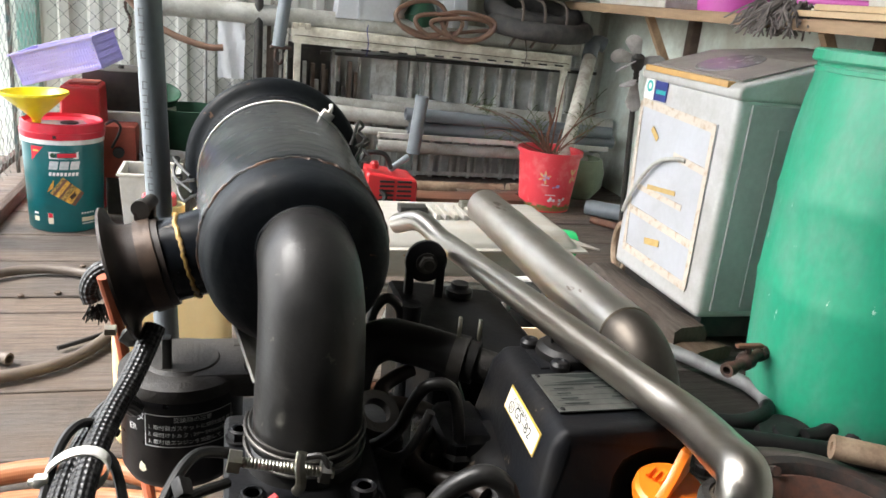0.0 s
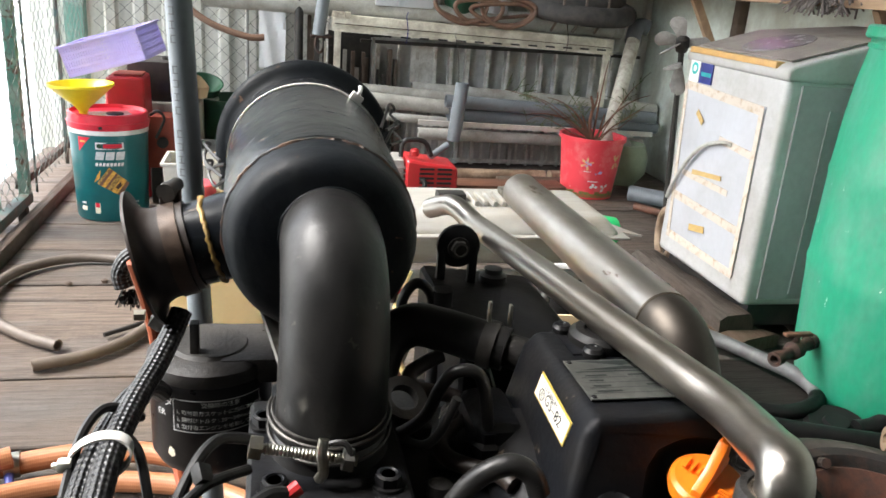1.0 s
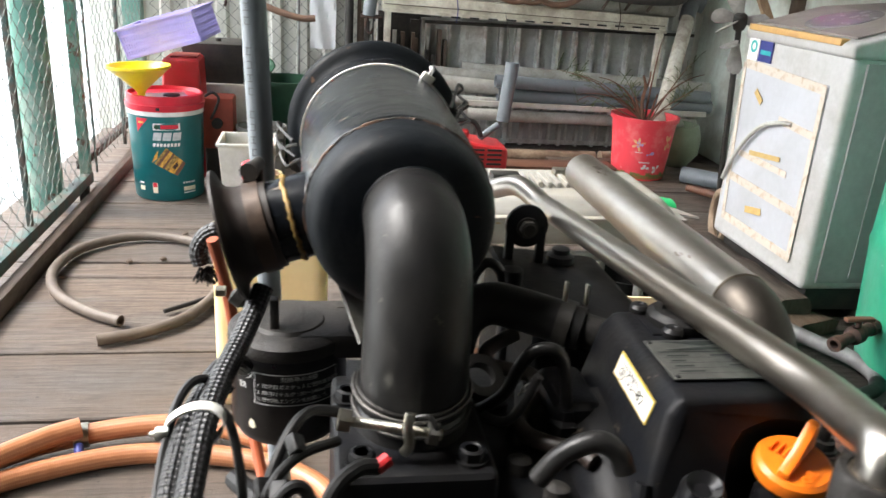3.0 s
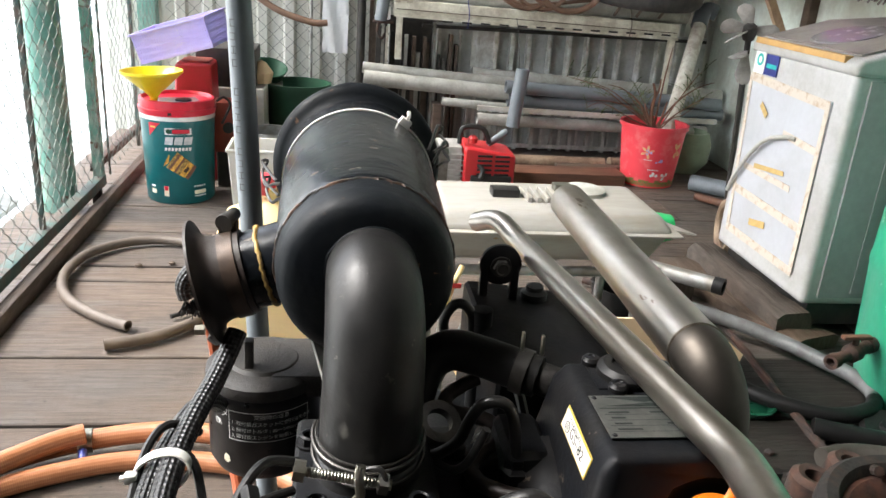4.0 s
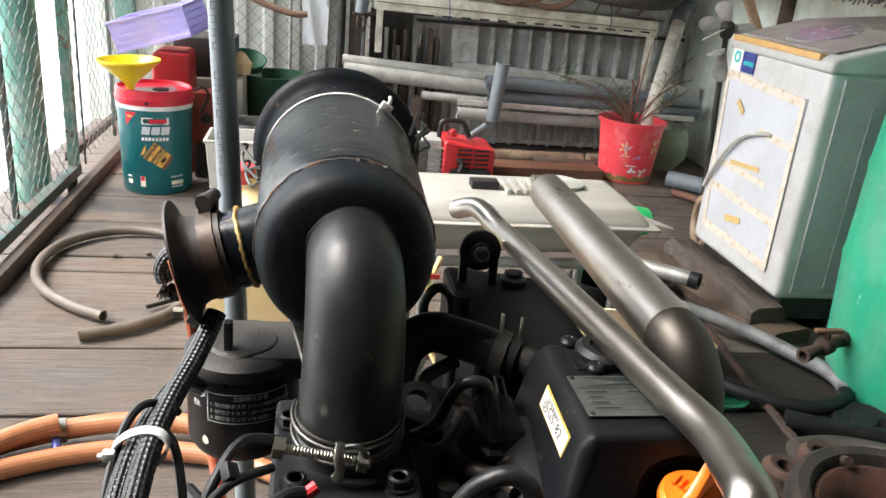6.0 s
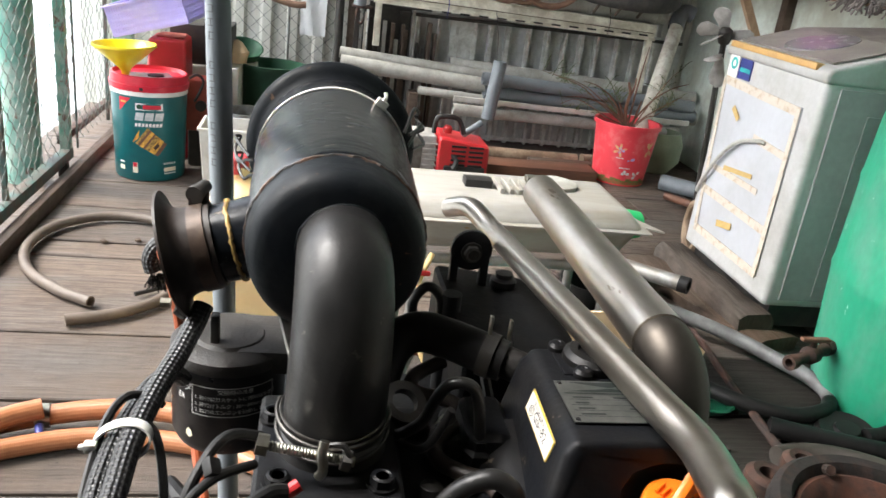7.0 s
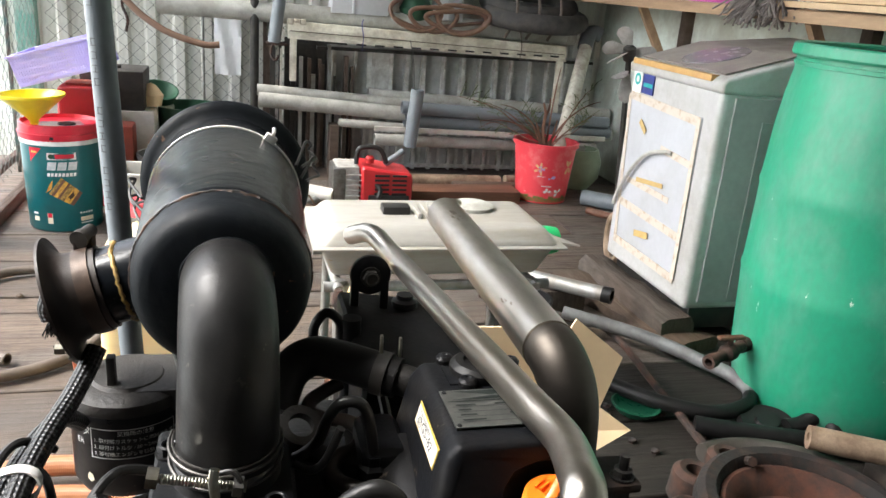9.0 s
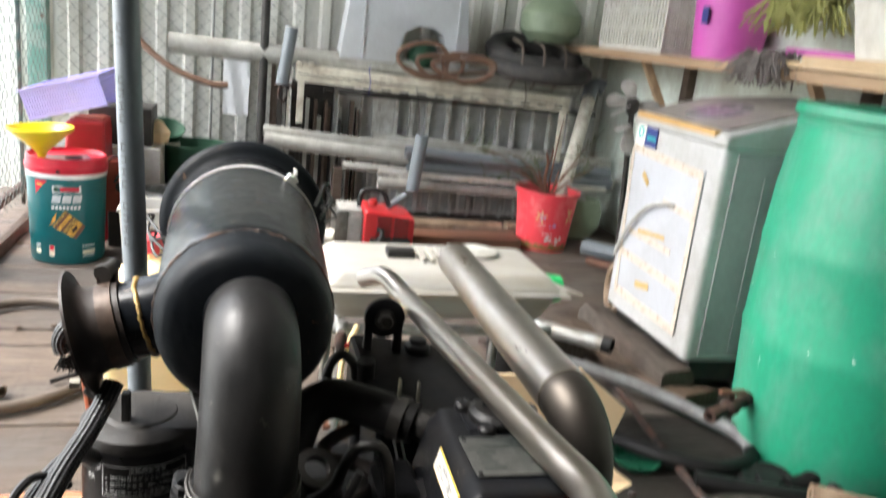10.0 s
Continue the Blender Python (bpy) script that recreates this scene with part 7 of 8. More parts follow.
# water hose to the cover
wh = thing("coolant_hose", (0.245, 0.59, 0.66), "short black rubber hose with a spring clip", "hose")
part("hose", tube([(0.196, 0.585, 0.640), (0.206, 0.60, 0.660), (0.222, 0.603, 0.670), (0.240, 0.598, 0.669), (0.258, 0.588, 0.667), (0.278, 0.577, 0.664)], 0.0140, n=22, wall=0.003), DARK_RUBBER, wh)
clip = part("spring_clip", turned([(0, 0.0142), (0, 0.0155), (0.009, 0.0155), (0.009, 0.0142), (0, 0.0142)], (0.264, 0.5845, 0.6662), (0.87, -0.48, -0.13), 28), DARK_METAL, wh, "black spring band clip")
for dx in (0.0, 0.012):
    part("clip_ear", block((0.2655 + dx, 0.581 - dx * 0.4, 0.680), (0.2675 + dx, 0.585 - dx * 0.4, 0.694)), ZINC, clip, bevel=0.0006)
part("spigot", turned([(0, 0), (0, 0.011), (0.02, 0.011), (0.02, 0)], (0.272, 0.580, 0.665), (0.87, -0.48, -0.13), 22), SOOTY, wh, "dark pipe stub")

# ---- air cleaner ----
ac = thing("air_cleaner", (0.163, 0.72, 0.731), "black painted steel canister air cleaner with scuffs", "air cleaner")
AX = (0.163, 0.0, 0.731)
part("canister", turned([(0.602, 0), (0.602, 0.0556), (0.604, 0.0568), (0.615, 0.0576), (0.632, 0.0586), (0.650, 0.0594), (0.700, 0.0612), (0.800, 0.0635), (0.93, 0.0630), (0.935, 0.058), (0.935, 0)], AX, (0, 1, 0), 96), CAN_PAINT, ac)
part("end_cap", turned([(0.5705, 0), (0.5708, 0.015), (0.5718, 0.030), (0.5735, 0.043), (0.5750, 0.0480), (0.5775, 0.0513), (0.5812, 0.0537), (0.587, 0.0552), (0.598, 0.0564), (0.604, 0.0571), (0.6045, 0.0562), (0.604, 0)], AX, (0, 1, 0), 96), CAP_PAINT, ac, "matt black end cap with scuffs")
wb_ = bmesh.new()
g = random.Random(2)
pts = [(AX[0] + (0.0568 + g.uniform(-0.0004, 0.0006)) * math.cos(a), 0.6040 + g.uniform(-0.0012, 0.0012), AX[2] + (0.0568 + g.uniform(-0.0004, 0.0006)) * math.sin(a)) for a in [2 * math.pi * i / 120 for i in range(121)]]
part("weld_seam", sweep(wb_, pts, 0.0013, n=6, steps=1), WELD_RUST, ac, "rough rusty weld seam")
pts = [(0.166 + (0.0280 + g.uniform(-0.0004, 0.0005)) * math.cos(a), 0.5722, 0.739 + (0.0280 + g.uniform(-0.0004, 0.0005)) * math.sin(a)) for a in [2 * math.pi * i / 60 for i in range(61)]]
part("neck_weld", tube(pts, 0.0010, n=6, steps=1), CAP_PAINT, ac, "painted weld round the outlet")
part("outlet_neck", turned([(0, 0.0), (0, 0.0276), (0.003, 0.0274), (0.004, 0)], (0.166, 0.574, 0.739), (0, -1, 0), 40), BLACK_PAINT, ac)
part("rim_flange", turned([(0.832, 0.0630), (0.8345, 0.0655), (0.836, 0.0690), (0.8375, 0.0728), (0.841, 0.0755), (0.844, 0.0760), (0.848, 0.0758), (0.852, 0.073), (0.850, 0.063)], AX, (0, 1, 0), 96), CAP_PAINT, ac, "rolled black rim of the rear cover")
part("rear_cover", turned([(0.850, 0.070), (0.856, 0.0705), (0.872, 0.068), (0.90, 0.064), (0.935, 0.060), (0.945, 0.050), (0.947, 0)], AX, (0, 1, 0), 80), BLACK_PAINT, ac)
tie = part("cable_tie", turned([(0, 0.0631), (0, 0.0643), (0.0042, 0.0643), (0.0042, 0.0631), (0, 0.0631)], (AX[0], 0.785, AX[2]), (0, 1, 0), 96), WHITE_TIE, ac, "white nylon cable tie")
ta = radians(56)
tp = Vector((AX[0] + 0.0655 * math.cos(ta), 0.785, AX[2] + 0.0655 * math.sin(ta)))
bm = block((-0.005, -0.004, -0.003), (0.005, 0.004, 0.004))
bmesh.ops.transform(bm, verts=bm.verts, matrix=Matrix.Translation(tp) @ Matrix.Rotation(math.pi / 2 - ta, 4, "Y"))
part("tie_head", bm, WHITE_TIE, tie, bevel=0.001)
part("tie_tail", tube([tp, tp + Vector((0.003, -0.003, 0.006)), tp + Vector((0.003, -0.001, 0.010))], 0.0016, n=6), WHITE_TIE, tie)
for side, (a0, flip) in enumerate(((radians(196), -1), (radians(14), 1))):
    for k in range(2):
        a = a0 + radians(11) * k * flip
        c, s = math.cos(a), math.sin(a)
        def q(r, y, da=0.0):
            return (AX[0] + r * math.cos(a + da), y, AX[2] + r * math.sin(a + da))
        part("wire_clip", tube([q(0.066, 0.80), q(0.074, 0.815, 0.06), q(0.083, 0.83, 0.12), q(0.086, 0.845, 0.02), q(0.082, 0.86, -0.06), q(0.085, 0.84, -0.12), q(0.078, 0.82, -0.08), q(0.070, 0.80, -0.04)], 0.0014, n=6, steps=6), PRINT_BLACK, ac, "bent black wire clip")
part("bracket", sheet([(0.128, 0.62, 0.676), (0.150, 0.62, 0.66), (0.150, 0.60, 0.648), (0.140, 0.585, 0.652)], 0.002), BARE_STEEL, ac)

# side inlet with its bell mouth
d = Vector((-0.95, -0.06, -0.27)).normalized()
root = Vector((0.122, 0.640, 0.7215))
part("inlet_pipe", turned([(-0.02, 0), (-0.02, 0.0285), (0.0, 0.0275), (0.034, 0.0266), (0.045, 0.0264), (0.050, 0)], root, d, 48), CAN_PAINT, ac, "chipped black inlet pipe")
rim_pts = []
o1 = d.orthogonal().normalized()
o2 = d.cross(o1)
for i in range(73):
    a = 2 * math.pi * i / 72
    v = o1 * math.cos(a) + o2 * math.sin(a)
    rim_pts.append(root + d * (0.0245 + g.uniform(-0.0010, 0.0010)) + v * 0.0272)
part("sealant_bead", tube(rim_pts, 0.0015, n=6, steps=1), GOLD_SEALANT, ac, "gold sealant bead")
bell = thing("inlet_bell", tuple(root + d * 0.06), "aged brown rubber bell mouth with a band clamp", "air inlet")
part("bell", turned([(0.036, 0.0268), (0.036, 0.0286), (0.045, 0.0286), (0.055, 0.0288), (0.060, 0.0305), (0.0635, 0.0345), (0.0655, 0.0425), (0.0672, 0.0425), (0.0655, 0.0340), (0.062, 0.0290), (0.056, 0.0270), (0.036, 0.0268)], root, d, 64), RUBBER_BROWN, bell)
cb = part("band_clamp", turned([(0.040, 0.0284), (0.040, 0.0298), (0.050, 0.0298), (0.050, 0.0284), (0.040, 0.0284)], root, d, 64), BAND_BROWN, bell, "rusty brown steel band clamp")
sc = root + d * 0.045 + Vector((-0.006, 0.010, 0.0310))
part("clamp_housing", block(sc + Vector((-0.006, -0.008, -0.006)), sc + Vector((0.006, 0.008, 0.004))), RUST, cb, bevel=0.0015)
part("clamp_screw", turned([(0, 0), (0, 0.006), (0.005, 0.006), (0.006, 0.005), (0.018, 0.0045), (0.018, 0)], sc + Vector((-0.002, -0.009, 0.004)), (0.3, 1, 0.1), 16), DARK_METAL, cb)

# ---- rubber elbow from the cleaner to the inlet ----
el = thing("rubber_elbow", (0.166, 0.53, 0.64), "smooth black rubber intake elbow hose", "hose")
part("elbow", tube([(0.166, 0.582, 0.7395), (0.166, 0.566, 0.7395), (0.1665, 0.550, 0.7350), (0.167, 0.537, 0.721), (0.167, 0.530, 0.700), (0.1665, 0.526, 0.675), (0.166, 0.525, 0.650), (0.165, 0.524, 0.628)], lambda t: 0.0272 + 0.0030 * t, n=48, steps=8), RUBBER, el)
part("cuff", turned([(0, 0.0300), (0, 0.0316), (0.004, 0.0320), (0.018, 0.0316), (0.020, 0.0300)], (0.165, 0.524, 0.629), (0.01, 0.0, 1), 48), RUBBER, el, "thick lower cuff")
wc = part("wire_clamp", turned([(0.0, 0.0296), (0.0, 0.0306), (0.0020, 0.0308), (0.0026, 0.0304), (0.0026, 0.0296)], (0.165, 0.524, 0.6585), (0.0, -0.12, 1), 48), DARK_WIRE, el, "double wire hose clamp")
part("wire", tube([(0.165 + 0.0322 * math.cos(a), 0.524 + 0.0322 * math.sin(a), 0.6490 + 0.004 * math.sin(a)) for a in [radians(-200 + i * 7) for i in range(48)]], 0.0011, n=8, steps=1), DARK_WIRE, wc)
part("wire", tube([(0.165 + 0.0322 * math.cos(a), 0.524 + 0.0322 * math.sin(a), 0.6585 + 0.004 * math.sin(a)) for a in [radians(-200 + i * 7) for i in range(48)]], 0.0011, n=8, steps=1), DARK_WIRE, wc)
A_, B_ = Vector((0.127, 0.488, 0.6600)), Vector((0.173, 0.486, 0.6515))
ax = (B_ - A_).normalized()
bm = bmesh.new()
prof = []
L_ = (B_ - A_).length
k = 0.0
while k < L_ - 0.004:
    prof += [(0.004 + k, 0.0024), (0.0046 + k, 0.0029), (0.0052 + k, 0.0029), (0.0058 + k, 0.0024)]
    k += 0.0018
lathe(bm, [(0, 0), (0, 0.003)] + prof + [(L_ + 0.003, 0.003), (L_ + 0.003, 0)], A_, ax, 16)
part("threaded_bolt", bm, ZINC, wc, "zinc threaded bolt")
part("bolt_head", bar(A_ - ax * 0.003, A_ + ax * 0.003, 0.0062, n=6), ZINC, wc, smooth=20)
part("trunnion", tube([A_ + ax * 0.033 + Vector((0, -0.002, 0.011)), A_ + ax * 0.032 + Vector((0, -0.004, 0.004)), A_ + ax * 0.033 + Vector((0, -0.004, -0.006)), A_ + ax * 0.031 + Vector((0, -0.002, -0.012))], 0.0028, n=10), ZINC, wc, "plated clamp yoke")
part("nut", bar(B_ - ax * 0.004, B_ + ax * 0.001, 0.0062, n=6), BARE_STEEL, wc, smooth=20)
part("wire_hook", tube([B_ + Vector((-0.012, 0.002, 0.008)), B_ + Vector((-0.004, 0.0, 0.010)), B_ + Vector((0.0, -0.002, 0.004)), B_ + Vector((0.0, -0.001, -0.006))], 0.0016, n=8), PRINT_BLACK, wc)

# ---- oil filter ----
OF = (0.094, 0.659)
of = thing("oil_filter", (*OF, 0.55), "glossy black spin-on oil filter with white print", "oil filter")
part("can", turned([(0, 0), (0, 0.030), (0.003, 0.037), (0.010, 0.0405), (0.063, 0.041), (0.0665, 0.0418), (0.069, 0.041), (0.072, 0.037), (0.072, 0)], (*OF, 0.551), n=72), FILTER_PAINT, of)
fh = part("filter_head", turned([(-0.003, 0), (-0.003, 0.0405), (0.002, 0.0420), (0.008, 0.0415), (0.011, 0.035), (0.011, 0.026), (0.0135, 0.024), (0.0145, 0)], (*OF, 0.621), n=60), DUSTY_BLACK, of, "dusty black cast filter head")
part("arm", block((0.10, 0.632, 0.615), (0.150, 0.692, 0.6335)), DUSTY_BLACK, fh, bevel=0.004)
part("cast_mark", block((0.128, 0.676, 0.6335), (0.136, 0.686, 0.6341)), DARK_METAL, fh, smooth=0)
part("stop_lug", block((0.082, 0.640, 0.632), (0.088, 0.648, 0.656)), DUSTY_BLACK, fh, bevel=0.001)
for p, a in (((0.141, 0.640, 0.6335), (0.2, -0.3, 1)), ((0.142, 0.668, 0.6335), (0, 0, 1))):
    bolt(fh, p, a, 0.0055)
part("pressure_switch", turned([(0, 0), (0, 0.005), (0.008, 0.005), (0.010, 0.007), (0.018, 0.007), (0.020, 0)], (0.070, 0.672, 0.636), (-0.7, 0.1, 0.5), 18), DUSTY_BLACK, fh, "grey pressure switch")
part("switch_nut", bar((0.050, 0.674, 0.648), (0.043, 0.674, 0.648), 0.0042, n=6), ZINC, fh)
FA = math.atan2(0.143 - OF[1], 0.115 - OF[0])


def of_text(body, size, x, z):
    bm = text_bm(body, size)
    part("lettering", wrap(bm, OF, 0.0413, FA + x / 0.041, z), PRINT_WHITE, of, smooth=0)


def of_shape(pts, x, z):
    bm = bmesh.new()
    bm.faces.new([bm.verts.new((px, py, 0)) for px, py in pts])
    part("printed_frame", wrap(bm, OF, 0.0413, FA + x / 0.041, z), PRINT_WHITE, of, smooth=0)


BX, BZ, BW, BH = -0.0245, 0.5880, 0.060, 0.0230
for x, y, w, h in ((0, 0, BW, 0.0006), (0, BH, BW, 0.0006), (0, 0, 0.0006, BH + 0.0006), (BW, 0, 0.0006, BH + 0.0006)):
    for j in range(6 if w > 0.01 else 1):
        n_ = 6 if w > 0.01 else 1
        of_shape(rect_pts(x + w / n_ * j, y, w / n_, h), BX, BZ)
of_text("\u4ea4\u63db\u6642\u306e\u6ce8\u610f", 0.0042, BX + 0.019, BZ + 0.0180)
of_text("1. \u53d6\u4ed8\u524d\u30ac\u30b9\u30b1\u30c3\u30c8\u306b\u71c3\u6599\u6cb9\u3092\u5857\u5e03", 0.0038, BX + 0.0022, BZ + 0.0123)
of_text("2. \u7de0\u4ed8\u3051\u30c8\u30eb\u30af : 20\u301c24Nm(1\u56de\u8ee2)", 0.0038, BX + 0.0022, BZ + 0.0070)
of_text("3. \u53d6\u4ed8\u5f8c\u30a8\u30f3\u30b8\u30f3\u3092\u59cb\u52d5\u3057\u3066\u3001\u3082\u308c\u3092", 0.0038, BX + 0.0022, BZ + 0.0018)
of_text("\u30eb\u30bf", 0.0085, BX - 0.0165, BZ + 0.0155)
of_text("ER", 0.0065, BX - 0.0135, BZ + 0.0075)
bm = bmesh.new()
bm.faces.new([bm.verts.new(p) for p in ((0, 0.002, 0), (0.003, 0, 0), (0.006, 0.002, 0), (0.005, 0.006, 0), (0.002, 0.008, 0), (0.0005, 0.0055, 0))])
part("paint_chip", wrap(bm, OF, 0.0412, FA - 0.030 / 0.041, 0.5665), LABEL_CREAM, of, smooth=0)

# ---- cables ----
cab = thing("braided_cables", (0.06, 0.54, 0.6), "two black braided cables strapped with a white tie", "cable")
part("cable", tube([(0.079, 0.628, 0.6705), (0.075, 0.618, 0.662), (0.068, 0.592, 0.652), (0.061, 0.555, 0.648), (0.057, 0.520, 0.645), (0.055, 0.490, 0.638), (0.054, 0.45, 0.622), (0.056, 0.40, 0.58)], 0.0068, n=16, steps=10), BRAID, cab)
part("cable", tube([(0.066, 0.625, 0.615), (0.062, 0.600, 0.634), (0.055, 0.570, 0.641), (0.049, 0.535, 0.641), (0.045, 0.505, 0.636), (0.043, 0.47, 0.620), (0.044, 0.42, 0.585)], 0.0060, n=16, steps=10), BRAID, cab)
part("wire", tube([(0.064, 0.56, 0.636), (0.050, 0.545, 0.652), (0.041, 0.53, 0.648), (0.037, 0.505, 0.634), (0.036, 0.47, 0.612)], 0.0026, n=8), RUBBER, cab)
part("wire", tube([(0.060, 0.525, 0.648), (0.068, 0.52, 0.640), (0.075, 0.50, 0.622), (0.080, 0.47, 0.59)], 0.0026, n=8), RUBBER, cab)
bm = bmesh.new()
n_ = 40
for k in range(n_):
    a = 2 * math.pi * k / n_
    c = Vector((0.0510 + 0.0152 * math.cos(a), 0.5140 + 0.003 * math.sin(a), 0.6415 + 0.0104 * math.sin(a) + 0.003 * math.cos(a)))
    o = Vector((math.cos(a) * 0.8, 0, math.sin(a))).normalized() * 0.0006
    h = Vector((0.0003, 0.0019, 0.0013))
    for p in (c - h - o, c - h + o, c + h + o, c + h - o):
        bm.verts.new(p)
bm.verts.ensure_lookup_table()
for k in range(n_):
    j = (k + 1) % n_
    for q in range(4):
        r_ = (q + 1) % 4
        bm.faces.new((bm.verts[4 * k + q], bm.verts[4 * k + r_], bm.verts[4 * j + r_], bm.verts[4 * j + q]))
bmesh.ops.recalc_face_normals(bm, faces=bm.faces)
zt = part("cable_tie", bm, WHITE_TIE, cab, "white nylon cable tie")
part("tie_head", block((0.0315, 0.509, 0.6365), (0.0385, 0.515, 0.6425)), WHITE_TIE, zt, bevel=0.0015)
part("tie_stub", block((0.0290, 0.5105, 0.6380), (0.0318, 0.5135, 0.6405)), WHITE_TIE, zt, bevel=0.0006)
fz = thing("frayed_cable", (0.04, 0.765, 0.68), "short black cable with a frayed end", "cable")
part("cable", tube([(0.069, 0.769, 0.652), (0.049, 0.765, 0.656), (0.036, 0.765, 0.661), (0.025, 0.765, 0.656), (0.019, 0.765, 0.644), (0.021, 0.765, 0.633)], 0.0076, n=14, steps=8), BRAID, fz)
part("frayed_end", strands(bmesh.new(), (0.0240, 0.765, 0.6290), (0.006, 0.004, 0.001), 0.013, 60, 0.0005, 9), DARK_RUBBER, fz, "frayed black strands")
tagged(part("red_tube", tube([(0.036, 0.72, 0.670), (0.045, 0.73, 0.62), (0.054, 0.72, 0.56), (0.070, 0.68, 0.50), (0.09, 0.62, 0.45), (0.11, 0.55, 0.40)], 0.0045, n=10), RED_TUBE), "thin red-brown fuel tube", "tube")
har = thing("wiring_harness", (0.10, 0.47, 0.6), "black wires with plugs beside the inlet", "wiring")
for pts, r in (([(0.085, 0.44, 0.60), (0.090, 0.455, 0.640), (0.099, 0.475, 0.658), (0.110, 0.49, 0.664), (0.126, 0.498, 0.658)], 0.0034),
               ([(0.080, 0.43, 0.60), (0.090, 0.445, 0.645), (0.104, 0.462, 0.657), (0.124, 0.482, 0.652)], 0.0030),
               ([(0.090, 0.42, 0.62), (0.097, 0.432, 0.655), (0.108, 0.436, 0.660), (0.113, 0.43, 0.640), (0.112, 0.42, 0.60)], 0.0036),
               ([(0.112, 0.43, 0.62), (0.120, 0.445, 0.648), (0.132, 0.455, 0.655), (0.142, 0.46, 0.652)], 0.0046),
               ([(0.060, 0.60, 0.545), (0.085, 0.56, 0.55), (0.11, 0.52, 0.56), (0.13, 0.50, 0.57)], 0.008)):
    part("wire", tube(pts, r * 0.85, n=10), DARK_RUBBER, har)
part("terminal", tube([(0.141, 0.459, 0.652), (0.147, 0.462, 0.655)], 0.0036, n=10), RED_PAINT, har, "red terminal boot")
for p, t_ in (((0.090, 0.452, 0.648), 20), ((0.098, 0.440, 0.655), -15), ((0.083, 0.44, 0.640), 10), ((0.104, 0.468, 0.660), 35)):
    part("plug", block(Vector(p) - Vector((0.004, 0.005, 0.003)), Vector(p) + Vector((0.004, 0.005, 0.003)), pose(0, 0, 0, 30, t_, t_)), DARK_RUBBER, har, bevel=0.0012)

# ---- stainless pipes ----
tp_ = thing("bent_steel_tube", (0.35, 0.40, 0.6), "bright stainless tube bent at both ends", "pipe")
part("tube", tube([(0.2871, 0.8837, 0.6667), (0.3026, 0.8532, 0.6783), (0.3145, 0.8112, 0.6731), (0.316, 0.7722, 0.6769), (0.3191, 0.6943, 0.6844), (0.3221, 0.6163, 0.692), (0.3251, 0.5383, 0.6996), (0.3282, 0.4604, 0.7071), (0.3297, 0.4214, 0.7109), (0.3201, 0.3825, 0.7188), (0.3117, 0.3586, 0.7237), (0.3117, 0.3571, 0.7037), (0.3117, 0.3571, 0.6687)], 0.0100, n=32, steps=10, wall=0.0012), STAINLESS, tp_)
part("socket", turned([(0, 0), (0, 0.0135), (0.050, 0.0135), (0.051, 0.0155), (0.090, 0.0155), (0.092, 0.0145), (0.092, 0.0118), (0.088, 0.010), (0.088, 0)], (0.3117, 0.3576, 0.6237), n=36), SOOTY, tp_, "sooty dark pipe socket")
part("weld", tube([(0.3117 + 0.0108 * math.cos(a), 0.3576 + 0.0108 * math.sin(a), 0.7142 + 0.0006 * math.sin(5 * a)) for a in [2 * math.pi * i / 36 for i in range(37)]], 0.0012, n=6, steps=1), WELD, tp_, "burnt weld bead")
ep = thing("exhaust_pipe", (0.41, 0.7, 0.6), "stainless exhaust pipe with a heat-stained elbow", "exhaust pipe")
E0, E1 = Vector((0.421, 1.010, 0.652)), Vector((0.4028, 0.612, 0.6660))
part("straight", hollow(E0, E1, 0.0215, 0.0015, 40), STAINLESS, ep)
part("elbow", tube([(0.4032, 0.622, 0.6656), (0.4028, 0.612, 0.6660), (0.4034, 0.604, 0.6648), (0.4060, 0.593, 0.6580), (0.4100, 0.585, 0.6435), (0.4135, 0.582, 0.620), (0.415, 0.580, 0.57), (0.415, 0.580, 0.52)], lambda t: 0.0206 + 0.0009 * min(1.0, max(0.0, t * 7 - 0.9)), n=40, steps=8, wall=0.0015), STAINLESS_BURNT, ep, "dark heat-stained elbow")
ed = (E1 - E0).normalized()
eo = ed.orthogonal().normalized()
e2 = ed.cross(eo)
part("weld", tube([E1 + ed * 0.001 + (eo * math.cos(a) + e2 * math.sin(a)) * 0.0208 for a in [2 * math.pi * i / 120 for i in range(121)]], 0.0010, n=6, steps=1), WELD, ep, "weld seam")
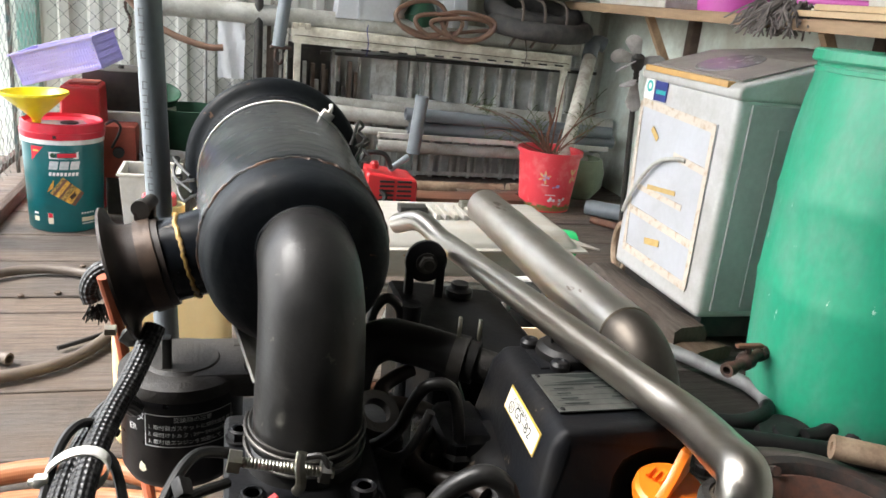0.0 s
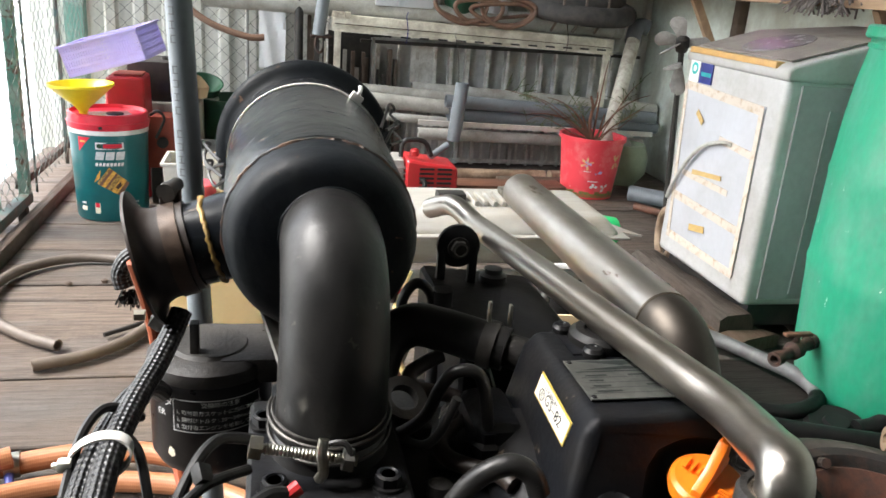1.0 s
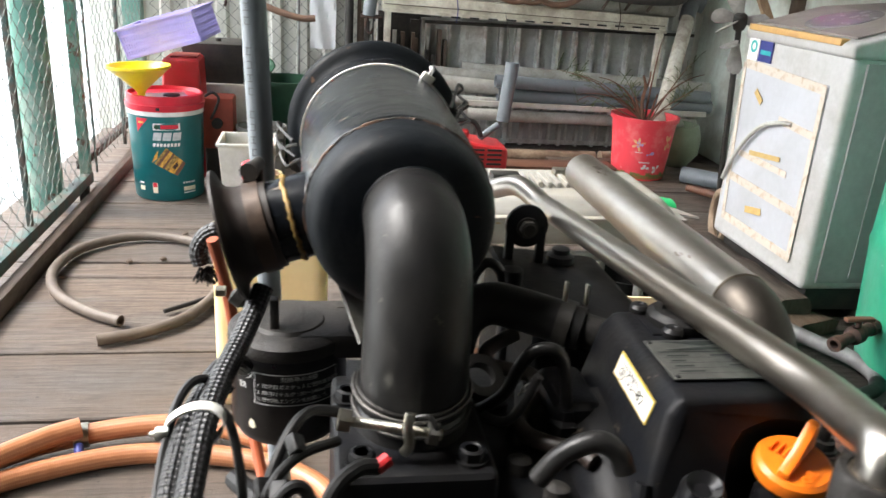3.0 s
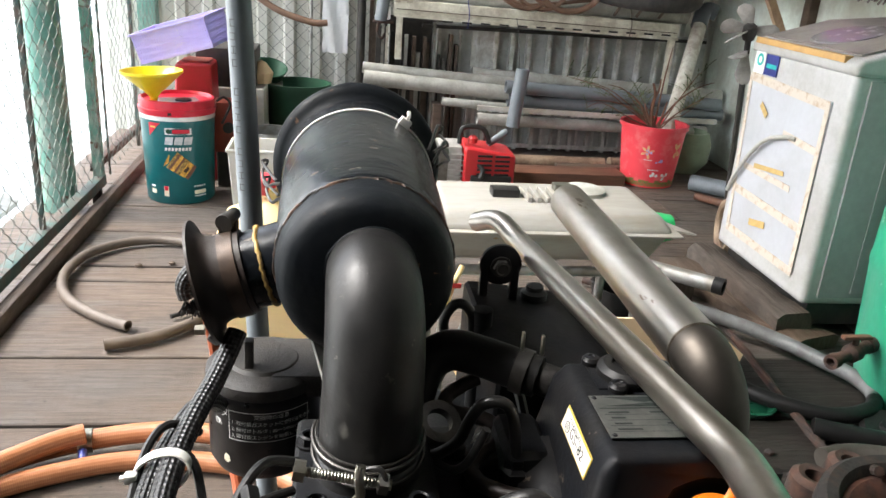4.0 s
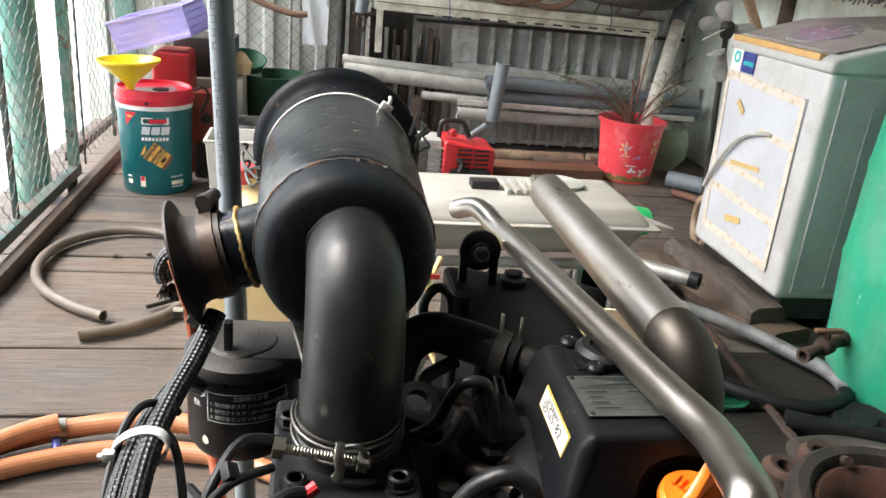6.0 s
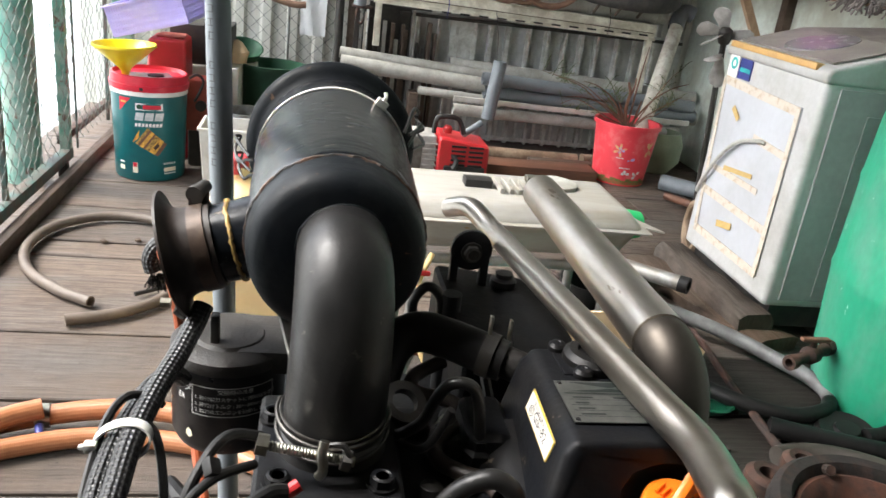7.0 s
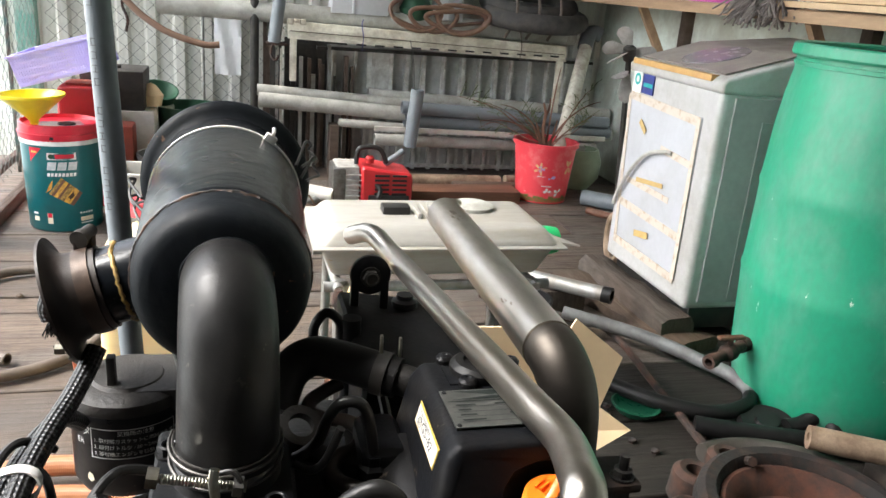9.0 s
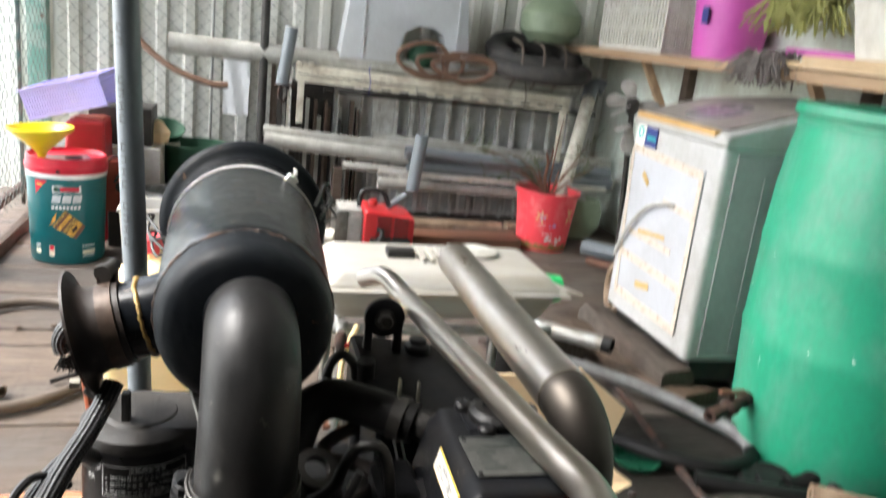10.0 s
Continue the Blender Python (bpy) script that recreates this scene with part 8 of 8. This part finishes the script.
part("flange", block((0.385, 0.55, 0.50), (0.455, 0.615, 0.525)), DARK_METAL, ep, bevel=0.004)
for p in ((0.445, 0.56, 0.525), (0.447, 0.605, 0.525)):
    bolt(ep, p, (0, 0, 1), 0.008, DARK_METAL)
part("side_bracket", block((0.422, 0.545, 0.575), (0.462, 0.585, 0.583)), SOOTY_RUST, eng, "rusty dark exhaust flange", bevel=0.003)
part("bracket_web", block((0.424, 0.550, 0.545), (0.456, 0.556, 0.576)), SOOTY, eng, bevel=0.002)
bolt(eng, (0.450, 0.556, 0.583), (0, 0, 1), 0.0075, SOOTY)
part("stud", bar((0.450, 0.556, 0.59), (0.450, 0.556, 0.602), 0.0038, n=12), SOOTY, eng)
part("drain_tube", tube([(0.41, 0.64, 0.61), (0.43, 0.645, 0.617), (0.444, 0.64, 0.617), (0.446, 0.63, 0.610), (0.436, 0.625, 0.607)], 0.004, n=8), BARE_STEEL, eng)

# ---- grey upright pipe by the cleaner ----
up = thing("grey_standpipe", (0.075, 0.88, 0.0), "slim grey plastic water pipe standing upright with faint print", "pipe")
U0, U1 = Vector((0.088, 0.88, 0.0)), Vector((0.046, 0.87, 1.15))
part("pipe", hollow(U0, U1, 0.0112, 0.0012, 32), PVC_GREY, up)
ud = (U1 - U0).normalized()
um = frame_matrix(U0 + ud * 0.99, -ud, Vector((0.85, -0.5, 0)))
bm = bmesh.new()
for grp, (s, cnt) in enumerate(((0.09, 2), (0.135, 4), (0.195, 4), (0.25, 4))):
    for k in range(cnt):
        c0 = s + k * 0.0115
        for off, w in ((0.0, 0.0012), (0.0058, 0.0012)):
            box(bm, (c0 + off, -0.0026, 0.0111), (c0 + off + w * 0.7, 0.0026, 0.0113))
        box(bm, (c0, (-0.0022, 0.0018, -0.0004)[k % 3], 0.0111), (c0 + 0.0058, (-0.0014, 0.0026, 0.0004)[k % 3], 0.0113))
bmesh.ops.transform(bm, verts=bm.verts, matrix=um)
tagged(part("print", bm, PIPE_PRINT, up, smooth=0), kind="stuff")
